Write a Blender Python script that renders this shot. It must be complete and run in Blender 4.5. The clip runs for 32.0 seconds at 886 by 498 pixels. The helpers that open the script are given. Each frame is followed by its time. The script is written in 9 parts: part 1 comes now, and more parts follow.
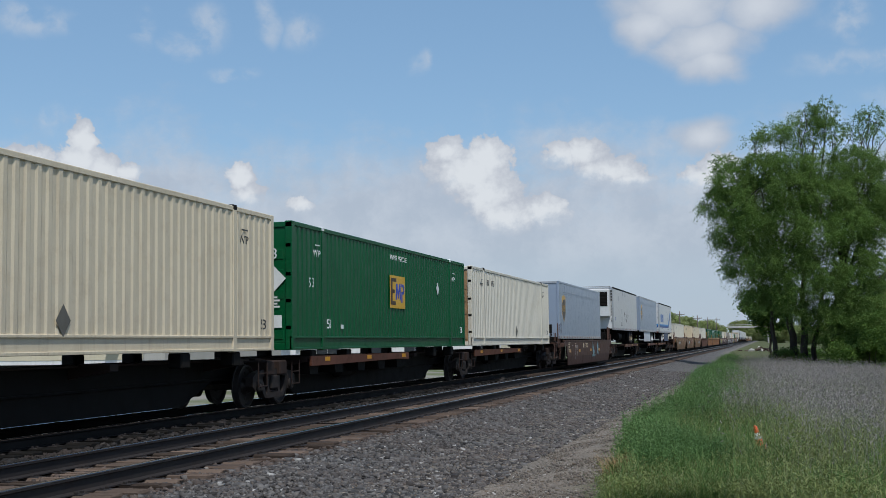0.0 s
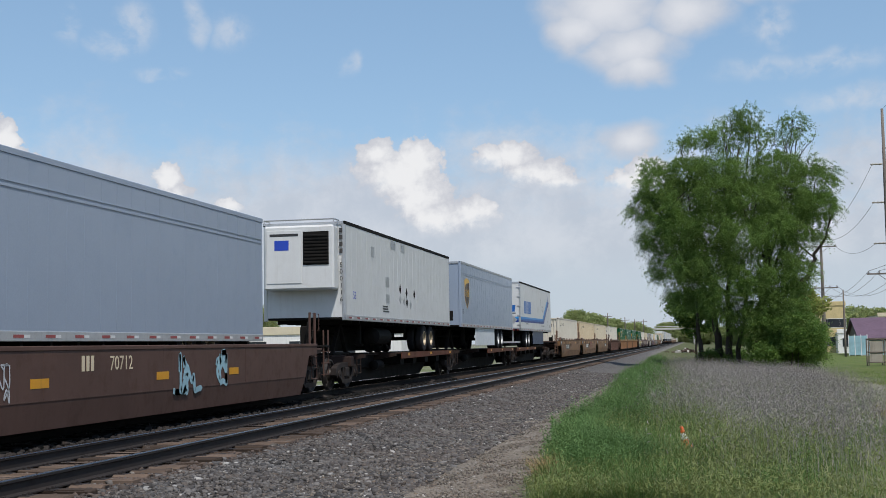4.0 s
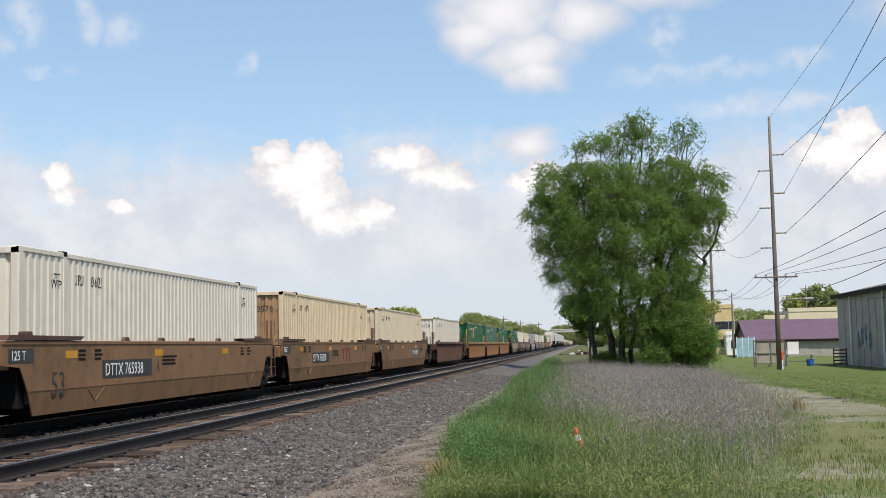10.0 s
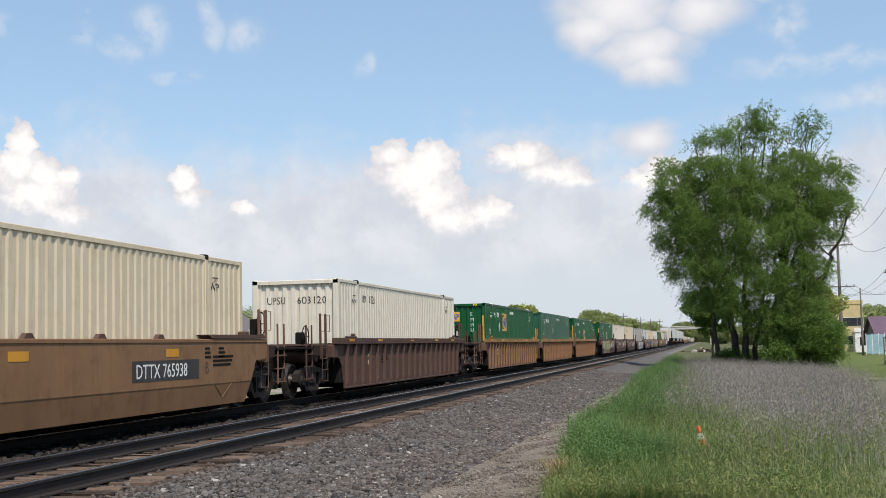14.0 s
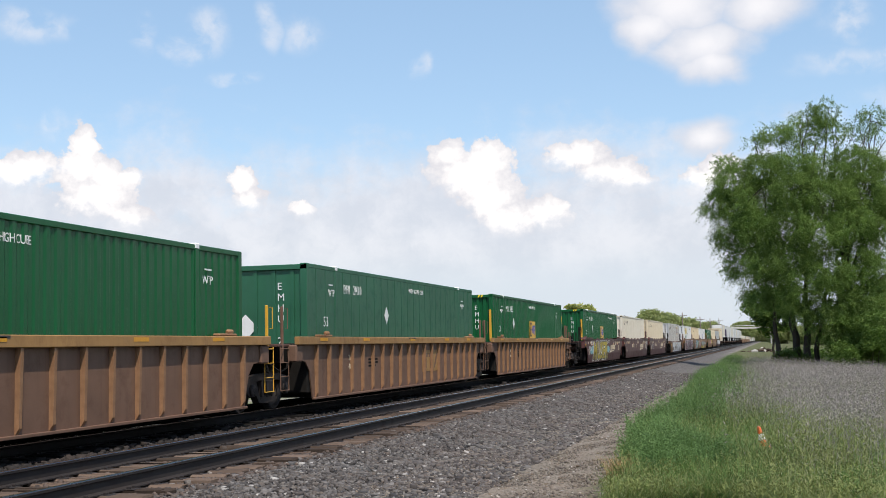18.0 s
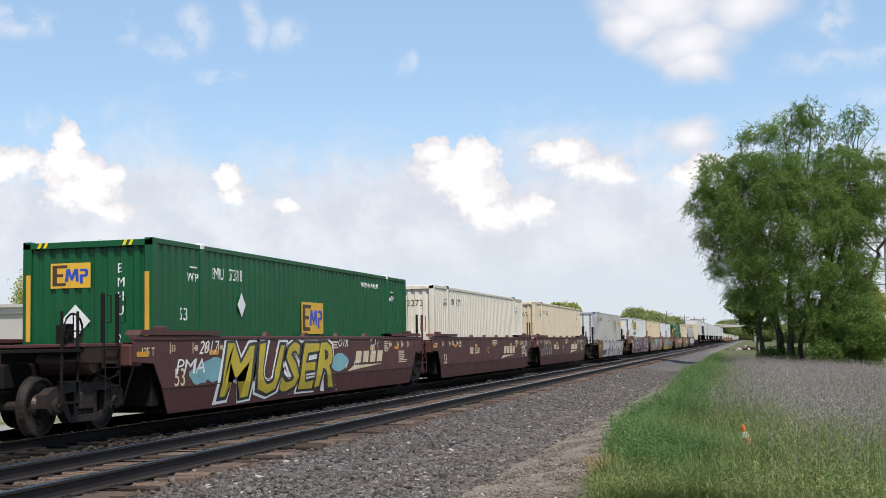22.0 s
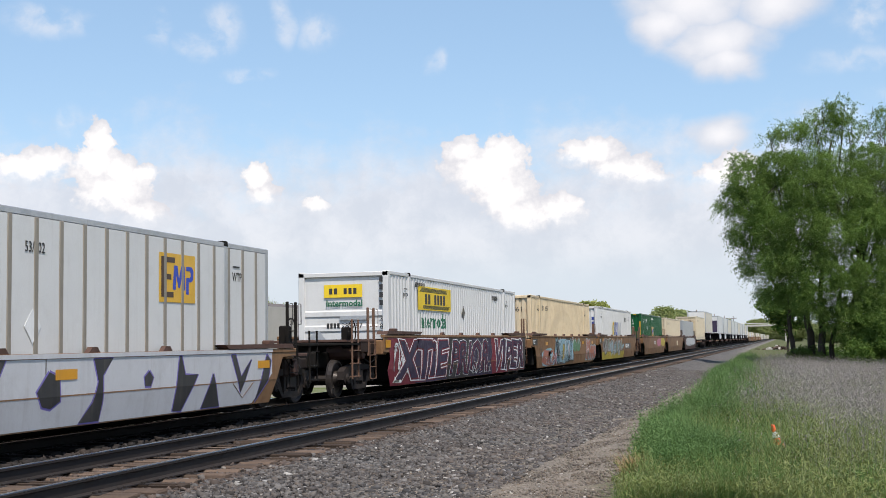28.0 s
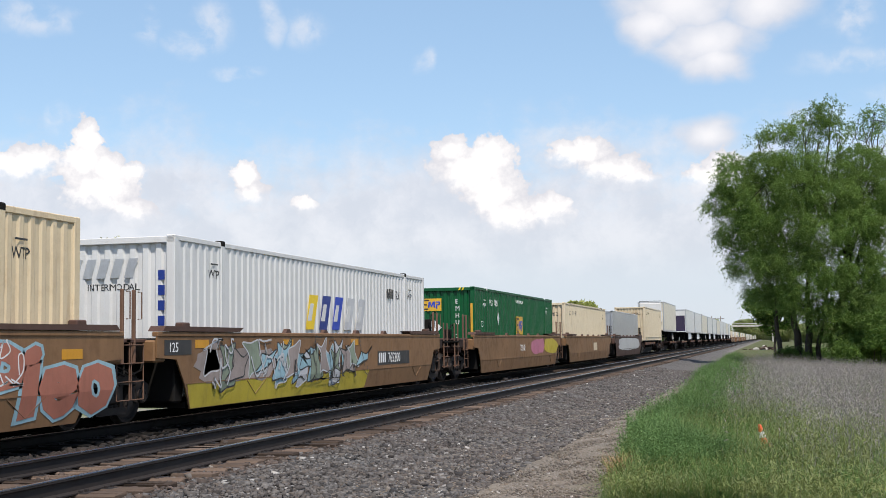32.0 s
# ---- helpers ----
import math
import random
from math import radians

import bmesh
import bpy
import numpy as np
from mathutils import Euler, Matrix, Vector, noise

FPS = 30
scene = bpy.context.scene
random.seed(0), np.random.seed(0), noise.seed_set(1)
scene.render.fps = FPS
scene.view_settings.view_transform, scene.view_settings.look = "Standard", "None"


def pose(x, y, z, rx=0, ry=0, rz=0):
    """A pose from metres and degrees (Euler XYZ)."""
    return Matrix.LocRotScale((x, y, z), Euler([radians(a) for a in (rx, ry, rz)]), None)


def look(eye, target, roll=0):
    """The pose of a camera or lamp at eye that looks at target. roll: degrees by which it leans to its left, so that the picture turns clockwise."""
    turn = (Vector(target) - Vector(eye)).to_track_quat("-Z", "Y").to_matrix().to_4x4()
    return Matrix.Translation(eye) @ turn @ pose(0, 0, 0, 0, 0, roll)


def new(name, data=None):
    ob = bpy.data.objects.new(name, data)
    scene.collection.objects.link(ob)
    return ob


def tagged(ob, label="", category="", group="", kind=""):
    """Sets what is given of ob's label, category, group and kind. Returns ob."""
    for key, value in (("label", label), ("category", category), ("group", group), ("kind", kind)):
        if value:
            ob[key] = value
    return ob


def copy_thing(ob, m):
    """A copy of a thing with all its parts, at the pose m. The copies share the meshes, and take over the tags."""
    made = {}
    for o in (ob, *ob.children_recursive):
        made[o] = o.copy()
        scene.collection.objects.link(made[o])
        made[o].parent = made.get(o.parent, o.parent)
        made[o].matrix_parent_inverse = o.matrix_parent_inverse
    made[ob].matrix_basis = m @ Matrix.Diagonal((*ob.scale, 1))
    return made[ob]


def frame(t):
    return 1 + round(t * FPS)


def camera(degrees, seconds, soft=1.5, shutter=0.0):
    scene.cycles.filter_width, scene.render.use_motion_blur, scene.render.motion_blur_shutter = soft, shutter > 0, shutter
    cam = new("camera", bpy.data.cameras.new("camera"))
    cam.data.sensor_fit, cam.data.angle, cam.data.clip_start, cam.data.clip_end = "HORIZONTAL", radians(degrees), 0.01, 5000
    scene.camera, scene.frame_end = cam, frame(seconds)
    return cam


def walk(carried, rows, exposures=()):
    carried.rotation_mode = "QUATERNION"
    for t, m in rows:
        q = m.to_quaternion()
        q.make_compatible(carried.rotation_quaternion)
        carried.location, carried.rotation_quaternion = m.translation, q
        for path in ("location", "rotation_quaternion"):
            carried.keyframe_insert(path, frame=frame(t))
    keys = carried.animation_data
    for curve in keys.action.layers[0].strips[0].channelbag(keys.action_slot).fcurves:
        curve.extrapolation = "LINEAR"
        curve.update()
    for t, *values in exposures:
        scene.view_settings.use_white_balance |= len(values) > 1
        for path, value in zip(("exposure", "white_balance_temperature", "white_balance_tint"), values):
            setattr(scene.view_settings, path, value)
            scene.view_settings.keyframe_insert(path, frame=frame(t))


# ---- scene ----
# the lens and the way the hand-held camera turns on its spot
cam = camera(40.32, 32.0, soft=0.8)
EYE = (0.0, 0.0, 1.30)
TURNS = [  # seconds, yaw, pitch, roll
    (0.0, 14.85, 4.47, 0.80),
    (0.5, 14.86, 4.48, 0.82),
    (1.0, 14.88, 4.47, 0.85),
    (1.5, 14.91, 4.47, 0.83),
    (2.0, 14.97, 4.47, 0.79),
    (2.5, 14.07, 4.58, 0.78),
    (3.0, 12.19, 4.59, 0.86),
    (3.5, 11.60, 4.52, 0.89),
    (5.5, 11.47, 4.53, 1.00),
    (6.0, 11.44, 4.49, 0.96),
    (6.5, 11.41, 4.55, 1.09),
    (7.0, 11.28, 4.74, 1.07),
    (7.5, 9.95, 4.78, 1.01),
    (8.0, 8.41, 4.71, 0.98),
    (8.5, 7.60, 4.62, 0.99),
    (9.0, 7.14, 4.60, 1.07),
    (9.5, 6.75, 4.57, 1.15),
    (10.0, 6.64, 4.58, 1.15),
    (10.5, 6.61, 4.60, 1.21),
    (11.0, 6.56, 4.55, 1.20),
    (11.5, 6.44, 4.49, 1.18),
    (12.0, 7.00, 4.50, 1.16),
    (12.5, 9.19, 4.55, 1.13),
    (13.0, 10.49, 4.58, 1.14),
    (13.5, 10.88, 4.47, 1.13),
    (14.0, 12.27, 4.58, 1.24),
    (14.5, 13.72, 4.60, 1.37),
    (16.5, 15.18, 4.71, 1.39),
    (17.0, 15.18, 4.70, 1.33),
    (17.5, 15.12, 4.64, 1.25),
    (18.0, 14.98, 4.61, 1.19),
    (18.5, 14.81, 4.66, 1.20),
    (19.0, 14.70, 4.65, 1.18),
    (19.5, 14.62, 4.61, 1.16),
    (20.0, 14.47, 4.58, 1.12),
    (20.5, 14.37, 4.55, 1.13),
    (21.0, 14.24, 4.55, 1.11),
    (21.5, 14.17, 4.51, 1.09),
    (22.0, 14.27, 4.50, 1.12),
    (22.5, 14.44, 4.48, 1.12),
    (23.0, 14.55, 4.48, 1.12),
    (23.5, 14.73, 4.51, 1.16),
    (24.0, 14.83, 4.52, 1.21),
    (24.5, 14.96, 4.53, 1.31),
    (25.0, 15.05, 4.52, 1.31),
    (25.5, 15.15, 4.45, 1.24),
    (27.5, 15.51, 4.45, 0.98),
    (28.0, 15.62, 4.45, 0.95),
    (28.5, 15.73, 4.42, 0.88),
    (29.0, 15.70, 4.42, 0.89),
    (29.5, 15.55, 4.41, 0.87),
    (30.0, 15.38, 4.43, 0.82),
    (30.5, 15.19, 4.43, 0.80),
    (31.0, 15.10, 4.43, 0.82),
    (31.5, 15.10, 4.43, 0.82),
    (32.0, 15.05, 4.41, 0.78),
]
EXPOSURES = [(0.0, -0.58, 5980, 8), (1.0, -0.50, 5980, 8), (2.2, -0.54, 5980, 8), (3.0, -0.56, 6050, 8), (3.5, -0.48, 6200, 9), (5.5, -0.09, 6500, 12), (6.5, -0.02, 6550, 12), (11.0, -0.05, 6720, 12), (14.5, -0.09, 6700, 12), (16.5, 0.02, 6650, 12), (32.0, 0.01, 6600, 12)]
walk(cam, [(t, pose(*EYE, 90 + p, r, y)) for t, y, p, r in TURNS], EXPOSURES)

# ---- small mesh tools ----
SPEED = 12.5          # metres a second, towards -y
TRAIN_X = -11.45      # centre line of the train's track
NEAR_X = -7.60        # centre line of the empty track


class Geo:
    """Collects vertices and faces of one mesh."""

    def __init__(self):
        self.v, self.f = [], []

    def add(self, verts, faces):
        n = len(self.v)
        self.v.extend(verts)
        self.f.extend([tuple(n + i for i in f) for f in faces])
        return self

    def box(self, x0, x1, y0, y1, z0, z1, b=0.0):
        """A box, its edges cut by b."""
        b = min(b, 0.45 * min(x1 - x0, y1 - y0, z1 - z0))
        if b <= 0:
            vs = [(x, y, z) for x in (x0, x1) for y in (y0, y1) for z in (z0, z1)]
            return self.add(vs, [(0, 1, 3, 2), (4, 6, 7, 5), (0, 4, 5, 1), (2, 3, 7, 6), (0, 2, 6, 4), (1, 5, 7, 3)])
        lo, hi = (x0, y0, z0), (x1, y1, z1)
        vs, idx = [], {}
        for sx in (0, 1):
            for sy in (0, 1):
                for sz in (0, 1):
                    s = (sx, sy, sz)
                    for a in range(3):
                        p = [hi[k] if s[k] else lo[k] for k in range(3)]
                        for k in range(3):
                            if k != a:
                                p[k] += -b if s[k] else b
                        idx[s, a] = len(vs)
                        vs.append(tuple(p))
        fs = []
        for a in range(3):
            u, w = [k for k in range(3) if k != a]
            for s in (0, 1):
                q = []
                for cu, cw in ((0, 0), (1, 0), (1, 1), (0, 1)):
                    c = [0, 0, 0]
                    c[a], c[u], c[w] = s, cu, cw
                    q.append(idx[tuple(c), a])
                fs.append(tuple(q))
            for cu in (0, 1):
                for cw in (0, 1):
                    c0, c1 = [0, 0, 0], [0, 0, 0]
                    c0[u], c0[w], c1[u], c1[w], c1[a] = cu, cw, cu, cw, 1
                    c0, c1 = tuple(c0), tuple(c1)
                    fs.append((idx[c0, u], idx[c1, u], idx[c1, w], idx[c0, w]))
        for sx in (0, 1):
            for sy in (0, 1):
                for sz in (0, 1):
                    fs.append(tuple(idx[(sx, sy, sz), a] for a in range(3)))
        return self.add(vs, fs)

    def prism(self, outline, a0, a1, axis="x"):
        """An outline of (y, z) drawn out along x, of (x, z) along y, or of (x, y) along z."""
        n = len(outline)
        put = {"x": lambda p, a: (a, p[0], p[1]), "y": lambda p, a: (p[0], a, p[1]), "z": lambda p, a: (p[0], p[1], a)}[axis]
        vs = [put(p, a0) for p in outline] + [put(p, a1) for p in outline]
        fs = [tuple(range(n))[::-1], tuple(range(n, 2 * n))] + [(i, (i + 1) % n, n + (i + 1) % n, n + i) for i in range(n)]
        return self.add(vs, fs)

    def lathe(self, profile, centre, axis="x", n=20, caps=True):
        """A profile of (along, radius) turned about an axis through centre."""
        put = {"x": lambda a, c, s: (a, c, s), "y": lambda a, c, s: (c, a, s), "z": lambda a, c, s: (c, s, a)}[axis]
        vs = []
        for a, r in profile:
            for i in range(n):
                w = 2 * math.pi * i / n
                p = put(a, r * math.cos(w), r * math.sin(w))
                vs.append((centre[0] + p[0], centre[1] + p[1], centre[2] + p[2]))
        m = len(profile)
        fs = [(k * n + i, k * n + (i + 1) % n, (k + 1) * n + (i + 1) % n, (k + 1) * n + i) for k in range(m - 1) for i in range(n)]
        if caps:
            fs += [tuple(range(n))[::-1], tuple(range((m - 1) * n, m * n))]
        return self.add(vs, fs)

    def cyl(self, centre, r, a0, a1, axis="x", n=14):
        return self.lathe([(a0, r), (a1, r)], centre, axis, n)

    def tube(self, pts, r, n=6):
        """A round bar through points."""
        pts = [Vector(p) for p in pts]
        vs = []
        for i, p in enumerate(pts):
            d = (pts[min(i + 1, len(pts) - 1)] - pts[max(i - 1, 0)]).normalized()
            u = d.orthogonal().normalized()
            w = d.cross(u)
            rr = r[i] if isinstance(r, (list, tuple)) else r
            vs += [tuple(p + rr * (math.cos(2 * math.pi * k / n) * u + math.sin(2 * math.pi * k / n) * w)) for k in range(n)]
        fs = [(i * n + k, i * n + (k + 1) % n, (i + 1) * n + (k + 1) % n, (i + 1) * n + k) for i in range(len(pts) - 1) for k in range(n)]
        fs += [tuple(range(n))[::-1], tuple(range(len(vs) - n, len(vs)))]
        return self.add(vs, fs)

    def mesh(self, name, material, smooth=False):
        me = bpy.data.meshes.new(name)
        me.from_pydata(self.v, [], self.f)
        bm = bmesh.new()
        bm.from_mesh(me)
        bmesh.ops.recalc_face_normals(bm, faces=bm.faces)
        bm.to_mesh(me)
        bm.free()
        if smooth:
            me.shade_smooth()
        me.materials.append(material)
        return me


def part(name, geo, material, parent, label="", smooth=False, at=None):
    """One mesh object under a thing or a part."""
    me = geo if isinstance(geo, bpy.types.Mesh) else geo.mesh(name, material, smooth)
    ob = new(name, me)
    ob.parent = parent
    if at:
        ob.location = at
    return tagged(ob, label)


def thing(name, at=(0, 0, 0), label="", category="", group="", kind=""):
    ob = new(name)
    ob.empty_display_size = 0.2
    ob.location = at
    return tagged(ob, label, category, group, kind)


def solid(name, geo, material, label="", category="", group="", kind="", at=None, smooth=False):
    ob = new(name, geo.mesh(name, material, smooth))
    if at:
        ob.location = at
    return tagged(ob, label, category, group, kind)


def raw_mesh(name, verts, faces, material):
    """A mesh from arrays, for what there are very many of. faces: an array with one row a face."""
    me = bpy.data.meshes.new(name)
    verts, faces = np.asarray(verts, np.float32), np.asarray(faces, np.int32)
    k = faces.shape[1]
    me.vertices.add(len(verts))
    me.vertices.foreach_set("co", verts.ravel())
    me.loops.add(faces.size)
    me.loops.foreach_set("vertex_index", faces.ravel())
    me.polygons.add(len(faces))
    me.polygons.foreach_set("loop_start", np.arange(0, faces.size, k, dtype=np.int32))
    me.update(calc_edges=True)
    me.materials.append(material)
    return me


# ---- lettering ----
LETTERS = {}
NEAR_SIDE = Matrix(((0, 0, 1), (1, 0, 0), (0, 1, 0))).to_4x4()   # reads on a side that faces +x
FRONT_END = Matrix(((1, 0, 0), (0, 0, -1), (0, 1, 0))).to_4x4()  # reads on an end that faces -y


def letters(text, size, material, bold=0.0, narrow=1.0):
    key = (text, size, material.name, bold, narrow)
    if key not in LETTERS:
        cu = bpy.data.curves.new("lettering", "FONT")
        cu.body, cu.size, cu.offset, cu.extrude = text, size, bold, 0.002
        cu.resolution_u = 2
        cu.fill_mode = "BOTH"
        ob = bpy.data.objects.new("lettering", cu)
        scene.collection.objects.link(ob)
        me = bpy.data.meshes.new_from_object(ob.evaluated_get(bpy.context.evaluated_depsgraph_get()))
        bpy.data.objects.remove(ob)
        if narrow != 1.0:
            me.transform(Matrix.Diagonal((narrow, 1, 1, 1)))
        me.materials.clear()
        me.materials.append(material)
        me.name = "lettering"
        LETTERS[key] = me
    return LETTERS[key]


FOLDS = {}   # container's name: folds of its side and of its end, as (breaks, depths)


def folded(me, fold, start, plane):
    """Paint that follows the folds of a corrugated sheet."""
    breaks, depths = fold
    b = bmesh.new()
    b.from_mesh(me)
    lo, hi = min(v.co.x for v in b.verts) + start, max(v.co.x for v in b.verts) + start
    for q in breaks:
        if lo < q < hi:
            bmesh.ops.bisect_plane(b, geom=b.verts[:] + b.edges[:] + b.faces[:], plane_co=(q - start, 0, 0), plane_no=(1, 0, 0))
    for v in b.verts:
        v.co.z += float(np.interp(v.co.x + start, breaks, depths)) + 0.003 - plane
    out = bpy.data.meshes.new("lettering")
    b.to_mesh(out)
    b.free()
    out.materials.append(me.materials[0])
    return out


def write(text, parent, at, size, material, frame_=NEAR_SIDE, bold=0.0, narrow=1.0, name="lettering"):
    me = letters(text, size, material, bold, narrow)
    side, end = FOLDS.get(parent.name, (None, None))
    fold = side if frame_ == NEAR_SIDE else end
    if fold:
        me = folded(me, fold, at[1] if frame_ == NEAR_SIDE else at[0], at[0] if frame_ == NEAR_SIDE else -at[1])
    ob = new(name, me)
    ob.parent = parent
    ob.matrix_basis = Matrix.Translation(at) @ frame_
    return ob


def plate(parent, name, x, y0, y1, z0, z1, material, label="", thick=0.004):
    """A thin flat marking on a side that faces +x."""
    return part(name, Geo().box(x, x + thick, y0, y1, z0, z1), material, parent, label)


def end_plate(parent, name, y, x0, x1, z0, z1, material, label="", thick=0.004):
    """A thin flat marking on an end that faces -y."""
    return part(name, Geo().box(x0, x1, y - thick, y, z0, z1), material, parent, label)


def patch(parent, name, x, outline, material, label="", thick=0.004):
    """A thin flat marking of any outline of (y, z) on a side that faces +x."""
    return part(name, Geo().prism(outline, x, x + thick, "x"), material, parent, label)

# ---- sky, sun ----
SUN_FROM = Vector((0.28, -0.43, 0.86)).normalized()
sun_el = math.asin(SUN_FROM.z)
sun_az = math.atan2(SUN_FROM.x, SUN_FROM.y)

world = bpy.data.worlds.new("sky")
scene.world = world
world.use_nodes = True
wn, wl = world.node_tree.nodes, world.node_tree.links
wn.clear()


def wmath(op, a, b=None, c=None, clamp=False):
    nd = wn.new("ShaderNodeMath")
    nd.operation, nd.use_clamp = op, clamp
    for i, v in enumerate((a, b, c)):
        if v is None:
            continue
        if isinstance(v, (int, float)):
            nd.inputs[i].default_value = v
        else:
            wl.new(v, nd.inputs[i])
    return nd.outputs[0]


def wvec(op, a, b=None):
    nd = wn.new("ShaderNodeVectorMath")
    nd.operation = op
    for i, v in enumerate((a, b)):
        if v is None:
            continue
        if isinstance(v, (tuple, list)):
            nd.inputs[i].default_value = v
        else:
            wl.new(v, nd.inputs[i])
    return nd.outputs["Value"] if op in ("DISTANCE", "LENGTH", "DOT_PRODUCT") else nd.outputs["Vector"]


def wnoise(vec, scale, detail, rough=0.55, distortion=0.0):
    nd = wn.new("ShaderNodeTexNoise")
    wl.new(vec, nd.inputs["Vector"])
    nd.inputs["Scale"].default_value, nd.inputs["Detail"].default_value = scale, detail
    nd.inputs["Roughness"].default_value, nd.inputs["Distortion"].default_value = rough, distortion
    return nd.outputs["Fac"]


def wmix(fac, a, b):
    nd = wn.new("ShaderNodeMix")
    nd.data_type = "RGBA"
    wl.new(fac, nd.inputs["Factor"])
    for key, v in (("A", a), ("B", b)):
        s = [i for i in nd.inputs if i.name == key and i.type == "RGBA"][0]
        if isinstance(v, tuple):
            s.default_value = (*v, 1)
        else:
            wl.new(v, s)
    return [o for o in nd.outputs if o.type == "RGBA"][0]


def wstep(v, lo, hi):
    nd = wn.new("ShaderNodeMapRange")
    nd.interpolation_type = "SMOOTHSTEP"
    wl.new(v, nd.inputs["Value"])
    nd.inputs["From Min"].default_value, nd.inputs["From Max"].default_value = lo, hi
    return nd.outputs["Result"]


coord = wn.new("ShaderNodeTexCoord").outputs["Generated"]
sep = wn.new("ShaderNodeSeparateXYZ")
wl.new(coord, sep.inputs[0])
azim = wmath("MULTIPLY", wmath("ARCTAN2", sep.outputs[0], sep.outputs[1]), 57.2958)
elev = wmath("MULTIPLY", wmath("ARCSINE", sep.outputs[2]), 57.2958)
comb = wn.new("ShaderNodeCombineXYZ")
wl.new(azim, comb.inputs[0])
wl.new(elev, comb.inputs[1])
flat = comb.outputs[0]

sky = wn.new("ShaderNodeTexSky")
sky.sky_type, sky.sun_disc = "NISHITA", False
sky.sun_elevation, sky.sun_rotation = sun_el, sun_az
sky.air_density, sky.dust_density, sky.ozone_density, sky.altitude = 1.0, 0.6, 1.5, 200

# heaped clouds: azimuth, elevation, half width, half height in degrees
HEAPS = [
    (-31.5, 9.5, 0.77, 1.12), (-31.6, 8.4, 1.66, 1.0), (-30.6, 8.1, 1.28, 1.0), (-30.9, 7.2, 2.05, 1.38), (-29.4, 8.1, 0.9, 0.5), (-33.8, 8.4, 1.54, 1.0), (-35.0, 8.0, 1.66, 0.88),
    (-29.4, 6.1, 1.41, 0.75), (-24.3, 7.9, 0.83, 0.81), (-24.0, 7.0, 1.02, 0.81), (-21.5, 6.4, 0.7, 0.69), (-14.6, 9.0, 1.16, 0.84), (-12.5, 8.8, 1.31, 1.12), (-13.5, 8.1, 2.49, 1.25),
    (-12.6, 7.0, 1.76, 1.55), (-11.7, 6.0, 1.89, 1.12), (-10.1, 6.1, 1.76, 0.99), (-9.1, 8.7, 1.16, 0.77), (-8.0, 8.8, 1.31, 0.84), (-7.0, 8.0, 1.89, 0.91), (-5.8, 7.4, 1.46, 0.69),
    (-2.6, 7.4, 1.28, 0.75), (-1.8, 7.7, 1.28, 1.12), (12.5, 9.3, 1.28, 1.12), (11.6, 8.2, 2.43, 1.12), (13.3, 7.8, 2.3, 1.5), (-42.0, 8.0, 5.12, 3.0), (24.0, 9.0, 6.4, 3.75),
    (38.0, 8.0, 7.68, 3.75),
]
# high soft clouds
VEILS = [
    (-3.5, 15.7, 3.84, 2.18), (-4.9, 14.6, 1.8, 1.49), (-2.3, 13.6, 3.0, 1.49), (-1.9, 12.8, 2.16, 1.15), (0.3, 15.2, 2.64, 1.49), (4.0, 16.6, 4.8, 1.38), (20.0, 15.0, 7.2, 3.45), (-2.5, 9.5, 1.7, 1.0),
]
# thin torn wisps
WISPS = [(-28.9, 14.6, 0.9, 1.2), (-27.0, 13.9, 1.5, 0.8), (-25.9, 14.7, 1.4, 1.4), (-23.0, 15.2, 0.9, 1.4), (-21.3, 14.8, 1.4, 1.2), (-15.9, 13.2, 0.6, 0.8), (-24.7, 12.8, 1.5, 0.5), (-33.9, 14.6, 2.8, 1.0), (-32.9, 10.3, 0.9, 0.9), (5.6, 12.4, 5.2, 0.8), (8.8, 10.8, 5.4, 0.8), (4.2, 14.2, 1.5, 1.4), (10.4, 12.6, 1.8, 0.8), (-8.2, 9.9, 2.6, 0.8)]


def heap_field(rows, vec):
    best = None
    for a, e, w, h in rows:
        d = wvec("DISTANCE", wvec("MULTIPLY", vec, (1 / w, 1 / h, 0)), (a / w, e / h, 0))
        best = d if best is None else wmath("MINIMUM", best, d)
    return best


def warped(vec, scale, amount):
    nd = wn.new("ShaderNodeTexNoise")
    wl.new(vec, nd.inputs["Vector"])
    nd.inputs["Scale"].default_value, nd.inputs["Detail"].default_value = scale, 5
    off = wvec("MULTIPLY", wvec("SUBTRACT", nd.outputs["Color"], (0.5, 0.5, 0.5)), (amount, amount * 0.7, 0))
    return wvec("ADD", vec, off)


curl = warped(warped(flat, 0.7, 0.9), 2.0, 0.45)
puff = wnoise(flat, 2.1, 6, 0.55)
ruffle = wmath("MULTIPLY", wmath("SUBTRACT", puff, 0.5), 0.9)
heap = wmath("ADD", wmath("SUBTRACT", 1.0, heap_field(HEAPS, curl)), ruffle)
heap_below = wmath("ADD", wmath("SUBTRACT", 1.0, heap_field(HEAPS, wvec("SUBTRACT", curl, (0.0, 0.75, 0.0)))), ruffle)
heap_mask = wstep(heap, 0.02, 0.20)
veil = wmath("SUBTRACT", 1.0, heap_field(VEILS, warped(flat, 0.5, 1.1)))
veil = wmath("ADD", veil, wmath("MULTIPLY", wmath("SUBTRACT", wnoise(warped(wvec("MULTIPLY", flat, (0.75, 1.1, 1)), 0.5, 1.2), 0.6, 6, 0.52), 0.5), 0.75))
veil_mask = wmath("MULTIPLY", wstep(veil, -0.12, 0.55), 0.88)
torn = wnoise(warped(wvec("MULTIPLY", flat, (0.8, 0.9, 1)), 0.6, 1.6), 0.8, 6, 0.55)
